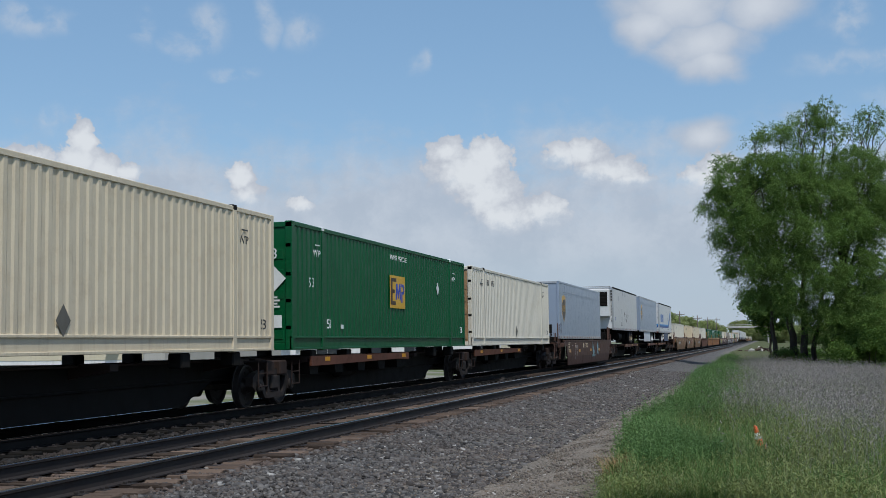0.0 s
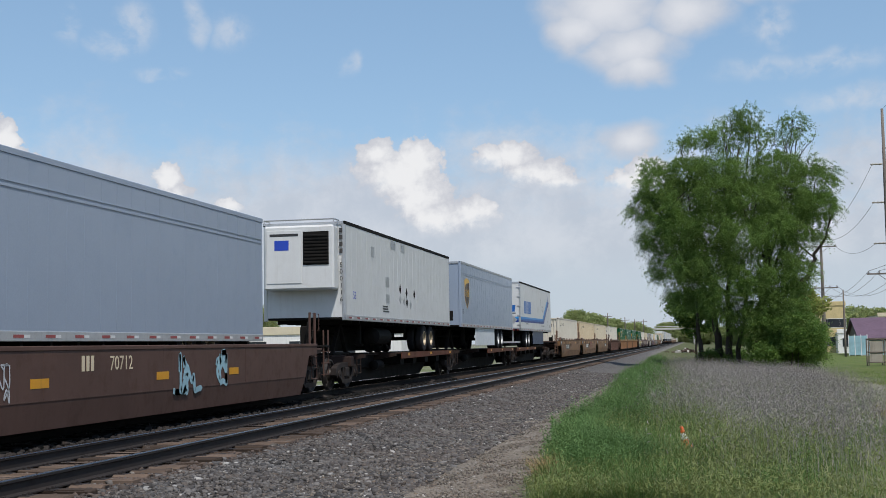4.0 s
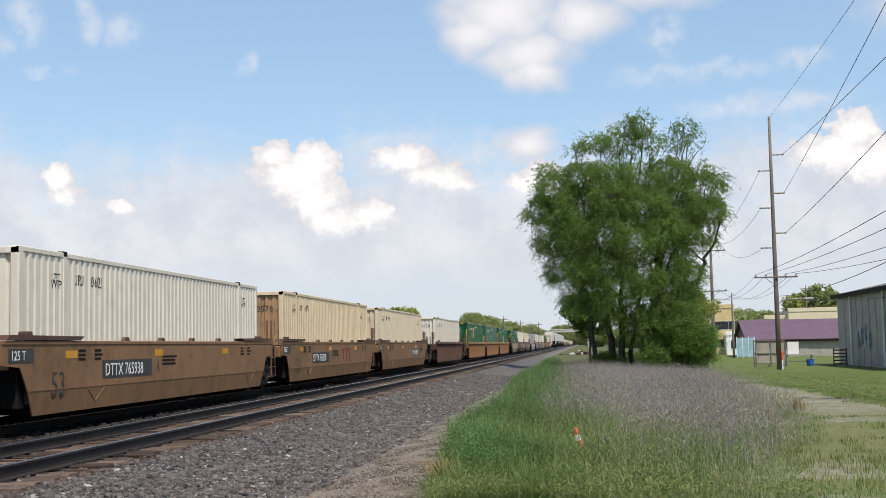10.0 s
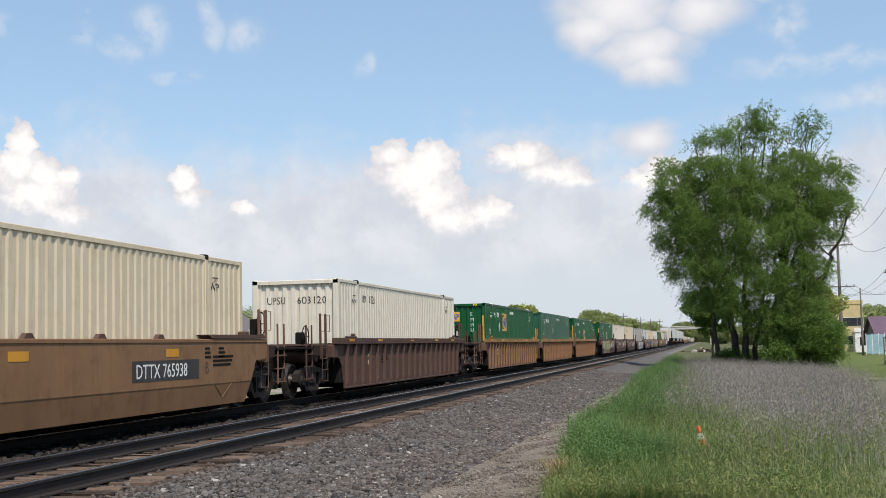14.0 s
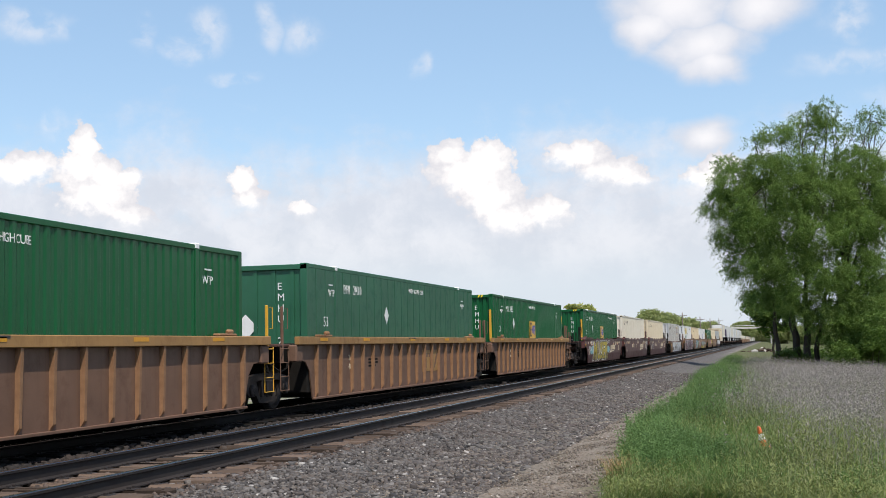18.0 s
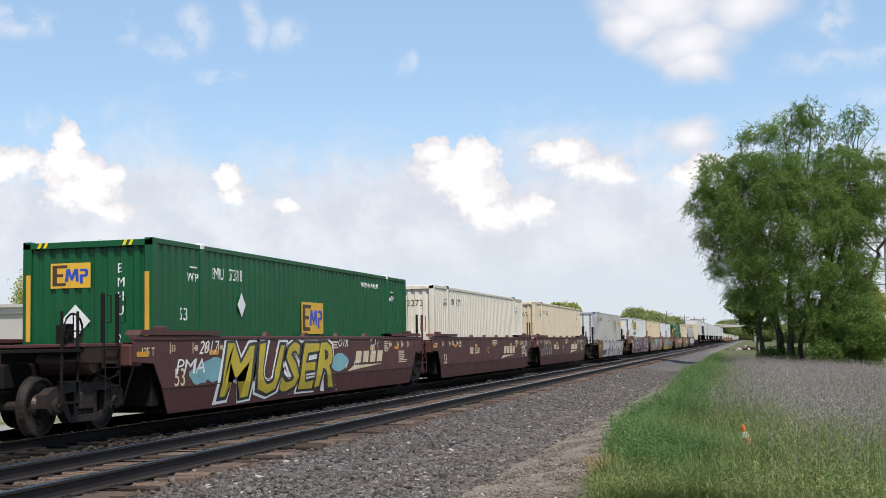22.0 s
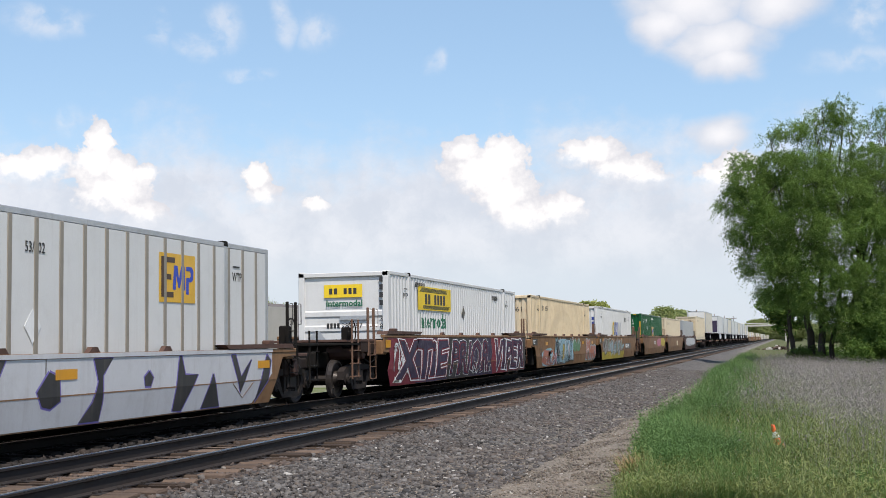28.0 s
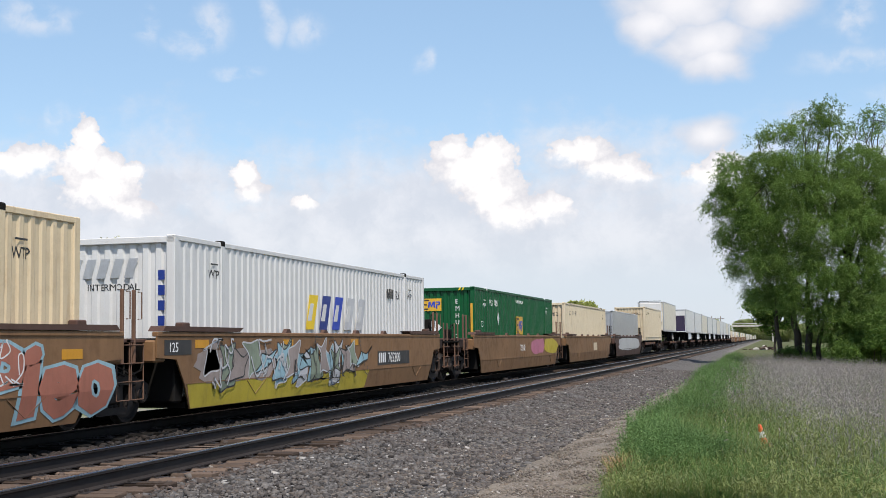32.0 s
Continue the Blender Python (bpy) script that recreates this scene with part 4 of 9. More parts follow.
    for y in (0.0, L - 0.17):
        part("top_header", Geo().box(-BX, BX, y, y + 0.1 if y else 0.1, zt, H - 0.02, 0.012), T, c)
        part("bottom_sill", Geo().box(-BX, BX, y + 0.03, y + 0.13, 0.0, zb, 0.012), T, c)
        for s in (-1, 1):
            part("corner_post", Geo().box(*sorted((s * (BX - 0.17), s * (BX + 0.003))), y, y + 0.17, 0.0, H + 0.004, 0.015), T, c)
    for y in (1.98, 14.17):
        if y > L:
            continue
        part("lifting_post", Geo().box(BX - 0.05, BX + 0.008, y - 0.08, y + 0.08, 0.02, H - 0.02, 0.01), T, c)
        part("corner_casting", Geo().box(BX - 0.15, BX + 0.012, y - 0.09, y + 0.09, H - 0.09, H + 0.03, 0.02), M["near_black"] if "cream" in paint or paint == "white" else M["mark_white"], c, "steel lifting casting")
        part("corner_casting", Geo().box(BX - 0.15, BX + 0.012, y - 0.09, y + 0.09, -0.02, 0.12, 0.02), T, c)
    return c


def code_bars(c, x, y, z, h, n, material, gap=0.62, name="marking"):
    """A run of unreadable or owner's letters as plain bars."""
    for i in range(n):
        plate(c, name, x, y + i * h * gap, y + i * h * gap + h * gap * 0.62, z, z + h, material)


def side_marks(c, ink, L=16.15, H=2.9, digits="", diamond=None, x=BX + 0.003, size53=True, wtp=True):
    """The markings that every such box carries on its side."""
    K = M[ink]
    if wtp:
        for y in (1.42, 14.45):
            write("WTP", c, (x, y, H - 0.72), 0.24, K, narrow=0.8)
            plate(c, "marking", x, y + 0.02, y + 0.32, H - 0.46, H - 0.43, K)
    if digits:
        write("EMHU" if ink == "mark_white" else "UPSU", c, (x, 2.5, H - 0.62), 0.32, K, narrow=0.55)
        write(digits, c, (x, 3.25, H - 0.62), 0.34, K, narrow=0.62)
    if size53:
        write("53", c, (x, 15.45, 0.45), 0.30, K)
    if diamond:
        dy, dz, r = diamond
        patch(c, "placard", x, [(dy - r, dz), (dy, dz - r * 1.25), (dy + r, dz), (dy, dz + r * 1.25)], M["mark_white"] if ink == "mark_white" else M["placard_grey"], "diamond placard holder")


def logo_outlines(a0, a1, z0, z1):
    """The dark and the blue outlines of the square logo, fitted to a box."""
    w, h = a1 - a0, z1 - z0

    def put(pts):
        return [(a0 + p * w, z0 + q * h) for p, q in pts]

    dark = [put([(0.05, 0.10), (0.38, 0.10), (0.38, 0.21), (0.16, 0.21), (0.16, 0.46), (0.32, 0.46), (0.32, 0.57), (0.16, 0.57), (0.16, 0.81), (0.42, 0.81), (0.42, 0.92), (0.05, 0.92)])]
    blue = [put([(0.36, 0.26), (0.44, 0.26), (0.46, 0.56), (0.52, 0.30), (0.56, 0.30), (0.62, 0.56), (0.64, 0.26), (0.71, 0.26), (0.69, 0.76), (0.60, 0.76), (0.53, 0.48), (0.49, 0.76), (0.40, 0.76)]),
            put([(0.74, 0.18), (0.81, 0.18), (0.81, 0.44), (0.88, 0.44), (0.94, 0.50), (0.95, 0.68), (0.90, 0.76), (0.74, 0.76), (0.74, 0.67), (0.85, 0.67), (0.87, 0.63), (0.87, 0.56), (0.85, 0.53), (0.74, 0.53)])]
    return dark, blue


def logo_block(c, y0, y1, z0, z1, x=BX + 0.003):
    """Gold square with a dark and a blue shape on it."""
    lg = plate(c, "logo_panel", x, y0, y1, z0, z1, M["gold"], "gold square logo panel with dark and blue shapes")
    for outlines, m in zip(logo_outlines(y0, y1, z0, z1), ("shield", "mark_blue")):
        g = Geo()
        for o in outlines:
            g.prism(o, x + 0.004, x + 0.007)
        part("logo_shape", g, M[m], lg)
    return lg


def end_logo(c, x0, x1, z0, z1, y=0.045):
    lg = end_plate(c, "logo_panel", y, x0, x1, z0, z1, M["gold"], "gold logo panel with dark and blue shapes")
    for outlines, m in zip(logo_outlines(x0, x1, z0, z1), ("shield", "mark_blue")):
        g = Geo()
        for o in outlines:
            g.prism(o, y - 0.008, y - 0.004, "y")
        part("logo_shape", g, M[m], lg)


def column(c, text, x, z, size, material, y=0.045):
    """Letters one under another on the leading end."""
    for i, ch in enumerate(text):
        if ch == "#":
            end_plate(c, "marking", y, x, x + size * 0.5, z - i * size * 1.05, z - i * size * 1.05 + size * 0.68, material)
        elif ch != " ":
            write(ch, c, (x, y - 0.004, z - i * size * 1.05), size, material, FRONT_END)


WX = 1.50   # half the width of a well car


def well_car(y0, paint, label, style="smooth", L=16.15, lead="joint", tail="joint", chord=None, post=None, plateau=True, top=1.52, low=0.17, group="well cars of the train", tray=True, turn=True):
    """One well of a container car. y0: where its load begins."""
    w = car_at("well_car", y0, label, "railway car", group)
    P, C = M[paint], M[chord or paint]
    a, b = -1.0, L + 1.0
    if style == "smooth":
        knee = low + 0.46
        for s, nm in ((1, "side_sill"), (-1, "side_sill")):
            g = Geo()
            x0, x1 = sorted((s * (WX - 0.03), s * WX))
            g.prism([(a, 1.1), (-0.3, 1.06), (0.0, knee), (L, knee), (L + 0.3, 1.06), (b, 1.1), (b, top - 0.06), (a, top - 0.06)], x0, x1)
            lo = [(s * WX, 0.0, knee), (s * WX, L, knee), (s * (WX - 0.05), L - 0.3, low), (s * (WX - 0.05), 0.3, low)]
            li = [(p[0] - s * 0.03, p[1], p[2]) for p in lo]
            g.add(lo + li, [(0, 1, 2, 3), (7, 6, 5, 4), (0, 4, 5, 1), (1, 5, 6, 2), (2, 6, 7, 3), (3, 7, 4, 0)])
            side = part(nm, g, P, w)
            if s > 0:
                seam = Geo()
                for yy in (L * 0.25, L * 0.5, L * 0.75):
                    seam.box(WX - 0.001, WX + 0.004, yy - 0.012, yy + 0.012, knee, top - 0.06)
                seam.box(WX - 0.002, WX + 0.006, 0.05, L - 0.05, knee - 0.01, knee + 0.01)
                part("weld_seam", seam, P, side)
                for yy in (3.1, L - 1.6) if paint == "tan_steel" else ():   # V-shaped drain braces
                    part("brace", Geo().tube([(WX + 0.0, yy - 0.45, knee - 0.03), (WX - 0.03, yy, low + 0.15), (WX + 0.0, yy + 0.45, knee - 0.03)], 0.008), P, side)
    else:
        for s in (1, -1):
            x0, x1 = sorted((s * (WX - 0.13), s * (WX - 0.10)))
            side = part("side_sill", Geo().prism([(a + 0.1, 1.1), (-0.35, 1.02), (-0.1, 0.8), (0.1, low), (L - 0.1, low), (L + 0.1, 0.8), (L + 0.35, 1.02), (b - 0.1, 1.1), (b - 0.1, top - 0.1), (a + 0.1, top - 0.1)], x0, x1), P, w)
            if s > 0:
                n = 20
                rib = cached(("rib", paint), lambda: Geo().prism([(WX - 0.10, low + 0.02), (WX - 0.03, low + 0.12), (WX - 0.005, top - 0.12), (WX - 0.10, top - 0.12)], -0.035, 0.035, "y").mesh("side_rib", M["rib_worn" if paint == "rusty" else "rib_brown"]))
                for i in range(n):
                    part("side_rib", rib, None, side, at=(0, 0.25 + i * (L - 0.5) / (n - 1), 0))
                part("bottom_flange", Geo().box(WX - 0.13, WX - 0.03, 0.1, L - 0.1, low - 0.02, low + 0.03, 0.008), P, side)
    hi = top + (0.06 if style != "smooth" else 0.02)
    for s in (1, -1):
        x0, x1 = sorted((s * (WX - 0.10), s * (WX + 0.015)))
        part("top_chord", Geo().box(x0, x1, a, b, top - (0.12 if style != "smooth" else 0.06), hi, 0.012), C, w)
    part("well_floor", Geo().box(-WX + 0.15, WX - 0.15, 0.3, L - 0.3, low + 0.02, low + 0.12), M["near_black"], w)
    if style != "smooth":
        for y in (0.9, L - 0.9):
            g = Geo().box(WX - 0.16, WX - 0.01, y - 0.5, y + 0.3, hi + 0.005, hi + 0.05, 0.015).box(WX - 0.13, WX - 0.03, y - 0.02, y + 0.2, hi + 0.04, hi + 0.13, 0.03)
            part("corner_latch", g, M["brown_steel"] if paint != "rusty" else M["rib_worn"], w, "worn steel container latch")
    elif tray:
        for y in (L * 0.30, L * 0.44, L * 0.58, L * 0.72):
            part("chord_latch", cached(("latch", paint, top), lambda: Geo().prism([(-0.16, hi), (0.16, hi), (0.08, hi + 0.085), (-0.06, hi + 0.085)], WX - 0.11, WX - 0.02).mesh("chord_latch", M["brown_steel"])), None, w, at=(0, y, 0))
        for y, d in ((0.75, 1), (L - 0.75, -1)):
            g = Geo().prism([(y - d * 1.6, hi + 0.01), (y + d * 1.5, hi + 0.01), (y + d * 1.68, hi + 0.09), (y - d * 1.5, hi + 0.10)][::d], WX - 0.26, WX + 0.03)
            g.box(WX - 0.2, WX - 0.04, y - d * 0.6 - 0.14, y - d * 0.6 + 0.14, hi + 0.08, hi + 0.17, 0.02)
            part("guide_plate", g, {"maroon": M["maroon"], "rusty": M["rusty"]}.get(paint, M["brown_steel"]), w, "sloping container guide")
    # ends: bulkheads over the trucks, deck boards, sill and draft gear
    for d, y, kind in ((-1, 0.0, lead), (1, L, tail)):
        def yy(u0, u1):
            return sorted((y + d * u0, y + d * u1))
        e0, e1 = yy(-0.2, 0.12)
        # near-black instead of the car's paint, so the gap between wells reads dark
        part("end_bulkhead", Geo().box(-WX + 0.12, WX - 0.14, e0, e1, 0.3, top - 0.08, 0.03), M["near_black"], w)
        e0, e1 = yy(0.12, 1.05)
        part("bolster_box", Geo().box(-1.0, 1.0, e0, e1, 1.0, top - 0.1, 0.03), M["near_black"], w)
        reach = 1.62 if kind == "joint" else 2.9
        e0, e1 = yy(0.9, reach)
        part("centre_sill", Geo().box(-0.32, 0.32, e0, e1, 0.72, 1.12, 0.03), M["near_black"], w)
        e0, e1 = yy(0.95, min(reach, 2.2))
        part("end_platform", Geo().box(-1.25, 1.28, e0, e1, top - 0.16, top - 0.10, 0.01), M["brown_steel"] if paint != "maroon" else M["maroon"], w, "grated end platform")
        e0, e1 = yy(0.62, 1.02)
        part("end_box", Geo().box(WX - 0.28, WX - 0.04, e0, e1, 1.02, top - 0.12, 0.03), P, w)
        # twin guide posts with rungs between
        pp = M[(post if isinstance(post, str) else post[0 if d < 0 else 1]) if post else paint]
        for k, u in enumerate((1.36,) if kind == "joint" else (1.12, 1.58)):
            yc = y + d * u
            g = Geo().box(1.23, 1.29, yc - 0.03, yc + 0.03, 1.0, 2.24, 0.012)
            pst = part("guide_post", g, pp, w)
            part("grab_iron", Geo().tube([(1.31, yc + 0.05, 2.2), (1.34, yc + 0.12, 2.2), (1.34, yc + 0.12, 1.75), (1.31, yc + 0.05, 1.75)], 0.011), pp, pst)
        lad = Geo()
        for z in (0.42, 0.72, 1.02, 1.32):
            lad.tube([(1.32, y + d * 1.12, z), (1.32, y + d * 1.58, z)], 0.010)
        lad.tube([(1.31, y + d * 1.12, 0.42), (1.31, y + d * 1.12, 1.36)], 0.012)
        lad.tube([(1.31, y + d * 1.58, 0.42), (1.31, y + d * 1.58, 1.36)], 0.012)
        part("ladder", lad, pp, w)
        hose = Geo().tube([(1.2, y + d * 0.9, 1.15), (1.28, y + d * 1.15, 0.9), (1.25, y + d * 1.45, 0.82), (1.1, y + d * 1.7, 1.0)], 0.02)
        part("air_hose", hose, M["near_black"], w)
        if kind == "coupler":
            s0, s1 = y + d * 0.3, y + d * 2.15
            part("end_side", Geo().prism([(s0, 1.04), (s1, 1.12), (s1, top - 0.1), (s0, top - 0.1)][::d], 1.2, 1.27), M["spine"], w)
            c0, c1 = yy(2.8, 3.55)
            cp = Geo().box(-0.11, 0.11, c0, c1, 0.72, 0.98, 0.03)
            kk0, kk1 = yy(3.35, 3.62)
            cp.box(-0.2, 0.16, kk0, kk1, 0.68, 1.02, 0.05)
            part("coupler", cp, M["truck"], w)
            tk = Geo().lathe([(-0.5, 0.05), (-0.48, 0.16), (-0.4, 0.19), (0.4, 0.19), (0.48, 0.16), (0.5, 0.05)], (0.72, y + d * 1.75, top - 0.42), "x", 14)
            part("air_tank", tk, M["brown_steel"], w, "round brake air reservoir")
            bz = top + (0.40 if d > 0 else 0.10)
            bw = Geo()
            ring = [(0.98 , y + d * 2.0 + 0.28 * math.cos(q), bz + 0.28 * math.sin(q)) for q in np.linspace(0, 2 * math.pi, 17)]
            bw.tube(ring, 0.018)
            for q in range(4):
                bw.tube([(0.98, y + d * 2.0, bz), (0.98, y + d * 2.0 + 0.27 * math.cos(q * 1.571), bz + 0.27 * math.sin(q * 1.571))], 0.012)
            bw.box(0.72, 0.94, y + d * 2.0 - 0.11, y + d * 2.0 + 0.11, top - 0.3, bz + 0.12, 0.03)
            part("brake_wheel", bw, M["near_black"], w, "handbrake wheel on its gearbox")
            part("brake_valve", Geo().box(0.2, 1.1, *yy(1.3, 1.62), top - 0.6, top - 0.17, 0.04), M["spine"], w)
            st = Geo()
            for u in (2.35, 2.8):
                st.box(1.25, 1.29, y + d * u - 0.02, y + d * u + 0.02, 0.45, top + 0.4, 0.008)
            for z in (0.5, 0.82, 1.14):
                st.box(1.2, 1.34, *yy(2.35, 2.8), z, z + 0.025)
            part("end_ladder", st, pp, w)
            part("cross_step", Geo().box(-1.25, 1.3, *yy(2.3, 2.85), 1.28, 1.34, 0.01), M["near_black"], w)
    if lead == "joint":
        add_truck(w, -1.68, turn)
    else:
        add_truck(w, -1.75, turn)
    if tail == "coupler":
        add_truck(w, L + 1.75, turn)
    return w


def reflectors(w, ys, z=1.12, x=WX + 0.001, size=(0.55, 0.15)):
    for y in ys:
        plate(w, "reflector", x, y, y + size[0], z, z + size[1], M["reflector"], "amber reflector strip")


def data_bars(w, y, z, rows, width, material, x=WX + 0.001, h=0.05):
    """Small print as plain bars."""
    r = random.Random(int(y * 100 + z * 10))
    for i in range(rows):
        plate(w, "small_print", x, y, y + width * r.uniform(0.6, 1.0), z - i * h * 1.7, z - i * h * 1.7 + h, material)


def smooth_line(pts, steps=5, closed=False):
    """Points on a rounded line through (y, z) points."""
    n = len(pts)
    out = []
    for i in range(n if closed else n - 1):
        p = [pts[(i + k) % n] if closed else pts[min(max(i + k, 0), n - 1)] for k in (-1, 0, 1, 2)]
        for j in range(steps):
            t = j / steps
            out.append(tuple(0.5 * (2 * p[1][c] + (p[2][c] - p[0][c]) * t + (2 * p[0][c] - 5 * p[1][c] + 4 * p[2][c] - p[3][c]) * t * t + (3 * p[1][c] - p[0][c] - 3 * p[2][c] + p[3][c]) * t ** 3) for c in (0, 1)))
    if not closed:
        out.append(tuple(pts[-1]))
    return out


def ribbon(g, line, r, x):
    """A flat painted stroke along a line of (y, z)."""
    q = [Vector((0, a, b)) for a, b in line]
    vs = []
    for i, p in enumerate(q):
        d = q[min(i + 1, len(q) - 1)] - q[max(i - 1, 0)]
        nn = Vector((0, -d.z, d.y))
        nn = nn.normalized() * r if nn.length > 1e-6 else Vector((0, 0, r))
        vs += [(x, p.y - nn.y, p.z - nn.z), (x, p.y + nn.y, p.z + nn.z)]
    g.add(vs, [(2 * i, 2 * i + 2, 2 * i + 3, 2 * i + 1) for i in range(len(q) - 1)])


def scrawl(w, y0, y1, z0, z1, material, seed, n=5, r=0.02, x=WX + 0.010):
    """Loose looping sprayed strokes."""
    q = random.Random(seed)
    for k in range(n):
        a, b = q.uniform(y0, y1), q.uniform(z0, z1)
        s_ = min(z1 - z0, y1 - y0) * q.uniform(0.35, 0.6)
        pts = []
        for _ in range(8):
            pts.append((min(max(a, y0), y1), min(max(b, z0), z1)))
            a += q.uniform(-0.5, 0.75) * s_
            b += q.uniform(-1.0, 1.0) * s_
        g = Geo()
        ribbon(g, smooth_line(pts), r, x + 0.0003 * k)
        part("spray_stroke", g, material, w)


def spine_car(y0, y1, label, load="container", deck=None, hitch=None, lead_truck=True, tail_truck=False, turn=True):
    """One platform of a skeleton car between two truck centres."""
    w = car_at("spine_car", y0, label, "railway car", "spine cars of the train")
    L = y1 - y0
    part("centre_sill", Geo().prism([(0.2, 0.62), (1.5, 0.62), (3.0, 0.12), (L - 3.0, 0.12), (L - 1.5, 0.62), (L - 0.2, 0.62), (L - 0.2, 0.98), (0.2, 0.98)], -0.36, 0.36), M["near_black"], w, "deep fish-bellied box girder")
    part("top_plate", Geo().box(-0.55, 0.55, 0.15, L - 0.15, 0.98, 1.02, 0.008), M["spine"], w)
    arm = cached("arm", lambda: Geo().prism([(-0.3, 0.78), (0.3, 0.78), (1.14, 0.92), (1.14, 1.03), (-1.14, 1.03), (-1.14, 0.92)], -0.13, 0.13, "y").mesh("cross_arm", M["spine"]))
    for y in np.linspace(1.9, L - 1.9, 4):
        part("cross_arm", arm, None, w, at=(0, float(y), 0))
    for d0, d1 in deck or []:
        dk = part("wheel_deck", Geo().box(0.42, 1.22, d0 - y0, d1 - y0, 0.98, 1.04, 0.01), M["spine"], w)
        part("deck_edge", Geo().prism([(d0 - y0, 1.05), (d1 - y0, 1.05), (d1 - y0, 0.86), (d1 - y0 - 1.2, 0.88), (d0 - y0 + 0.7, 0.82), (d0 - y0, 0.82)], 1.20, 1.25), M["deck_orange"], dk, "worn orange-brown deck edge")
        for k in range(3):
            yy = d0 - y0 + 0.9 + k * (d1 - d0 - 1.6) / 2
            plate(dk, "reflector", 1.251, yy, yy + 0.35, 0.92, 1.02, M["reflector"])
        part("wheel_deck", Geo().box(-1.22, -0.42, d0 - y0, d1 - y0, 0.98, 1.04, 0.01), M["spine"], w)
        for k in range(5):
            yy = d0 - y0 + 0.5 + k * (d1 - d0 - 1.0) / 4
            part("deck_bracket", Geo().prism([(yy - 0.25, 0.62), (yy + 0.25, 0.62), (yy + 0.35, 0.90), (yy - 0.35, 0.90)], 0.4, 1.12), M["near_black"], dk)
    if load == "container":
        for y in (2.0, L - 2.3, 4.5, L - 4.5):
            part("pedestal", Geo().box(0.95, 1.24, y - 0.18, y + 0.18, 0.9, 1.19, 0.03), M["near_black"], w)
            part("pedestal", Geo().box(-1.24, -0.95, y - 0.18, y + 0.18, 0.9, 1.19, 0.03), M["near_black"], w)
    if hitch is not None:
        h = hitch - y0
        g = Geo()
        g.prism([(h - 0.9, 1.02), (h - 0.75, 1.02), (h + 0.1, 2.02), (h - 0.1, 2.02)], 0.3, 0.42)
        g.prism([(h - 0.9, 1.02), (h - 0.75, 1.02), (h + 0.1, 2.02), (h - 0.1, 2.02)], -0.42, -0.3)
        g.prism([(h + 0.75, 1.02), (h + 0.9, 1.02), (h + 0.1, 2.02), (h - 0.06, 2.02)], 0.3, 0.42)
        g.prism([(h + 0.75, 1.02), (h + 0.9, 1.02), (h + 0.1, 2.02), (h - 0.06, 2.02)], -0.42, -0.3)
        g.box(-0.5, 0.5, h - 0.45, h + 0.45, 2.0, 2.09, 0.02)
        g.box(-0.45, 0.45, h - 0.95, h + 0.95, 1.02, 1.1, 0.02)
        part("trailer_hitch", g, M["near_black"], w, "raised trailer hitch stand")
    # joint hardware at both ends
    for d, y in ((1, 0.0), (-1, L)):
        part("side_bearer", Geo().box(0.3, 1.15, *sorted((y + d * 0.15, y + d * 0.55)), 0.66, 0.98, 0.03), M["spine"], w)
        st = Geo()
        for z in (0.45, 0.72):
            st.tube([(1.2, y + d * 0.7, z), (1.2, y + d * 1.15, z)], 0.013)
        st.tube([(1.2, y + d * 0.7, 0.45), (1.2, y + d * 0.7, 0.98)], 0.014)
        st.tube([(1.2, y + d * 1.15, 0.45), (1.2, y + d * 1.15, 0.98)], 0.014)
        part("step", st, M["spine"], w)
    pipe = Geo().tube([(0.42, 0.6, 0.62), (0.42, L * 0.4, 0.55), (0.42, L - 0.6, 0.62)], 0.025)
    part("brake_pipe", pipe, M["near_black"], w)
    part("air_tank", Geo().lathe([(L * 0.3, 0.04), (L * 0.3 + 0.05, 0.17), (L * 0.3 + 0.9, 0.17), (L * 0.3 + 0.95, 0.04)], (0.62, 0, 0.62), "y", 12), M["near_black"], w)
    if lead_truck:
        add_truck(w, 0.0, turn)
    if tail_truck:
        add_truck(w, L, turn)
    return w


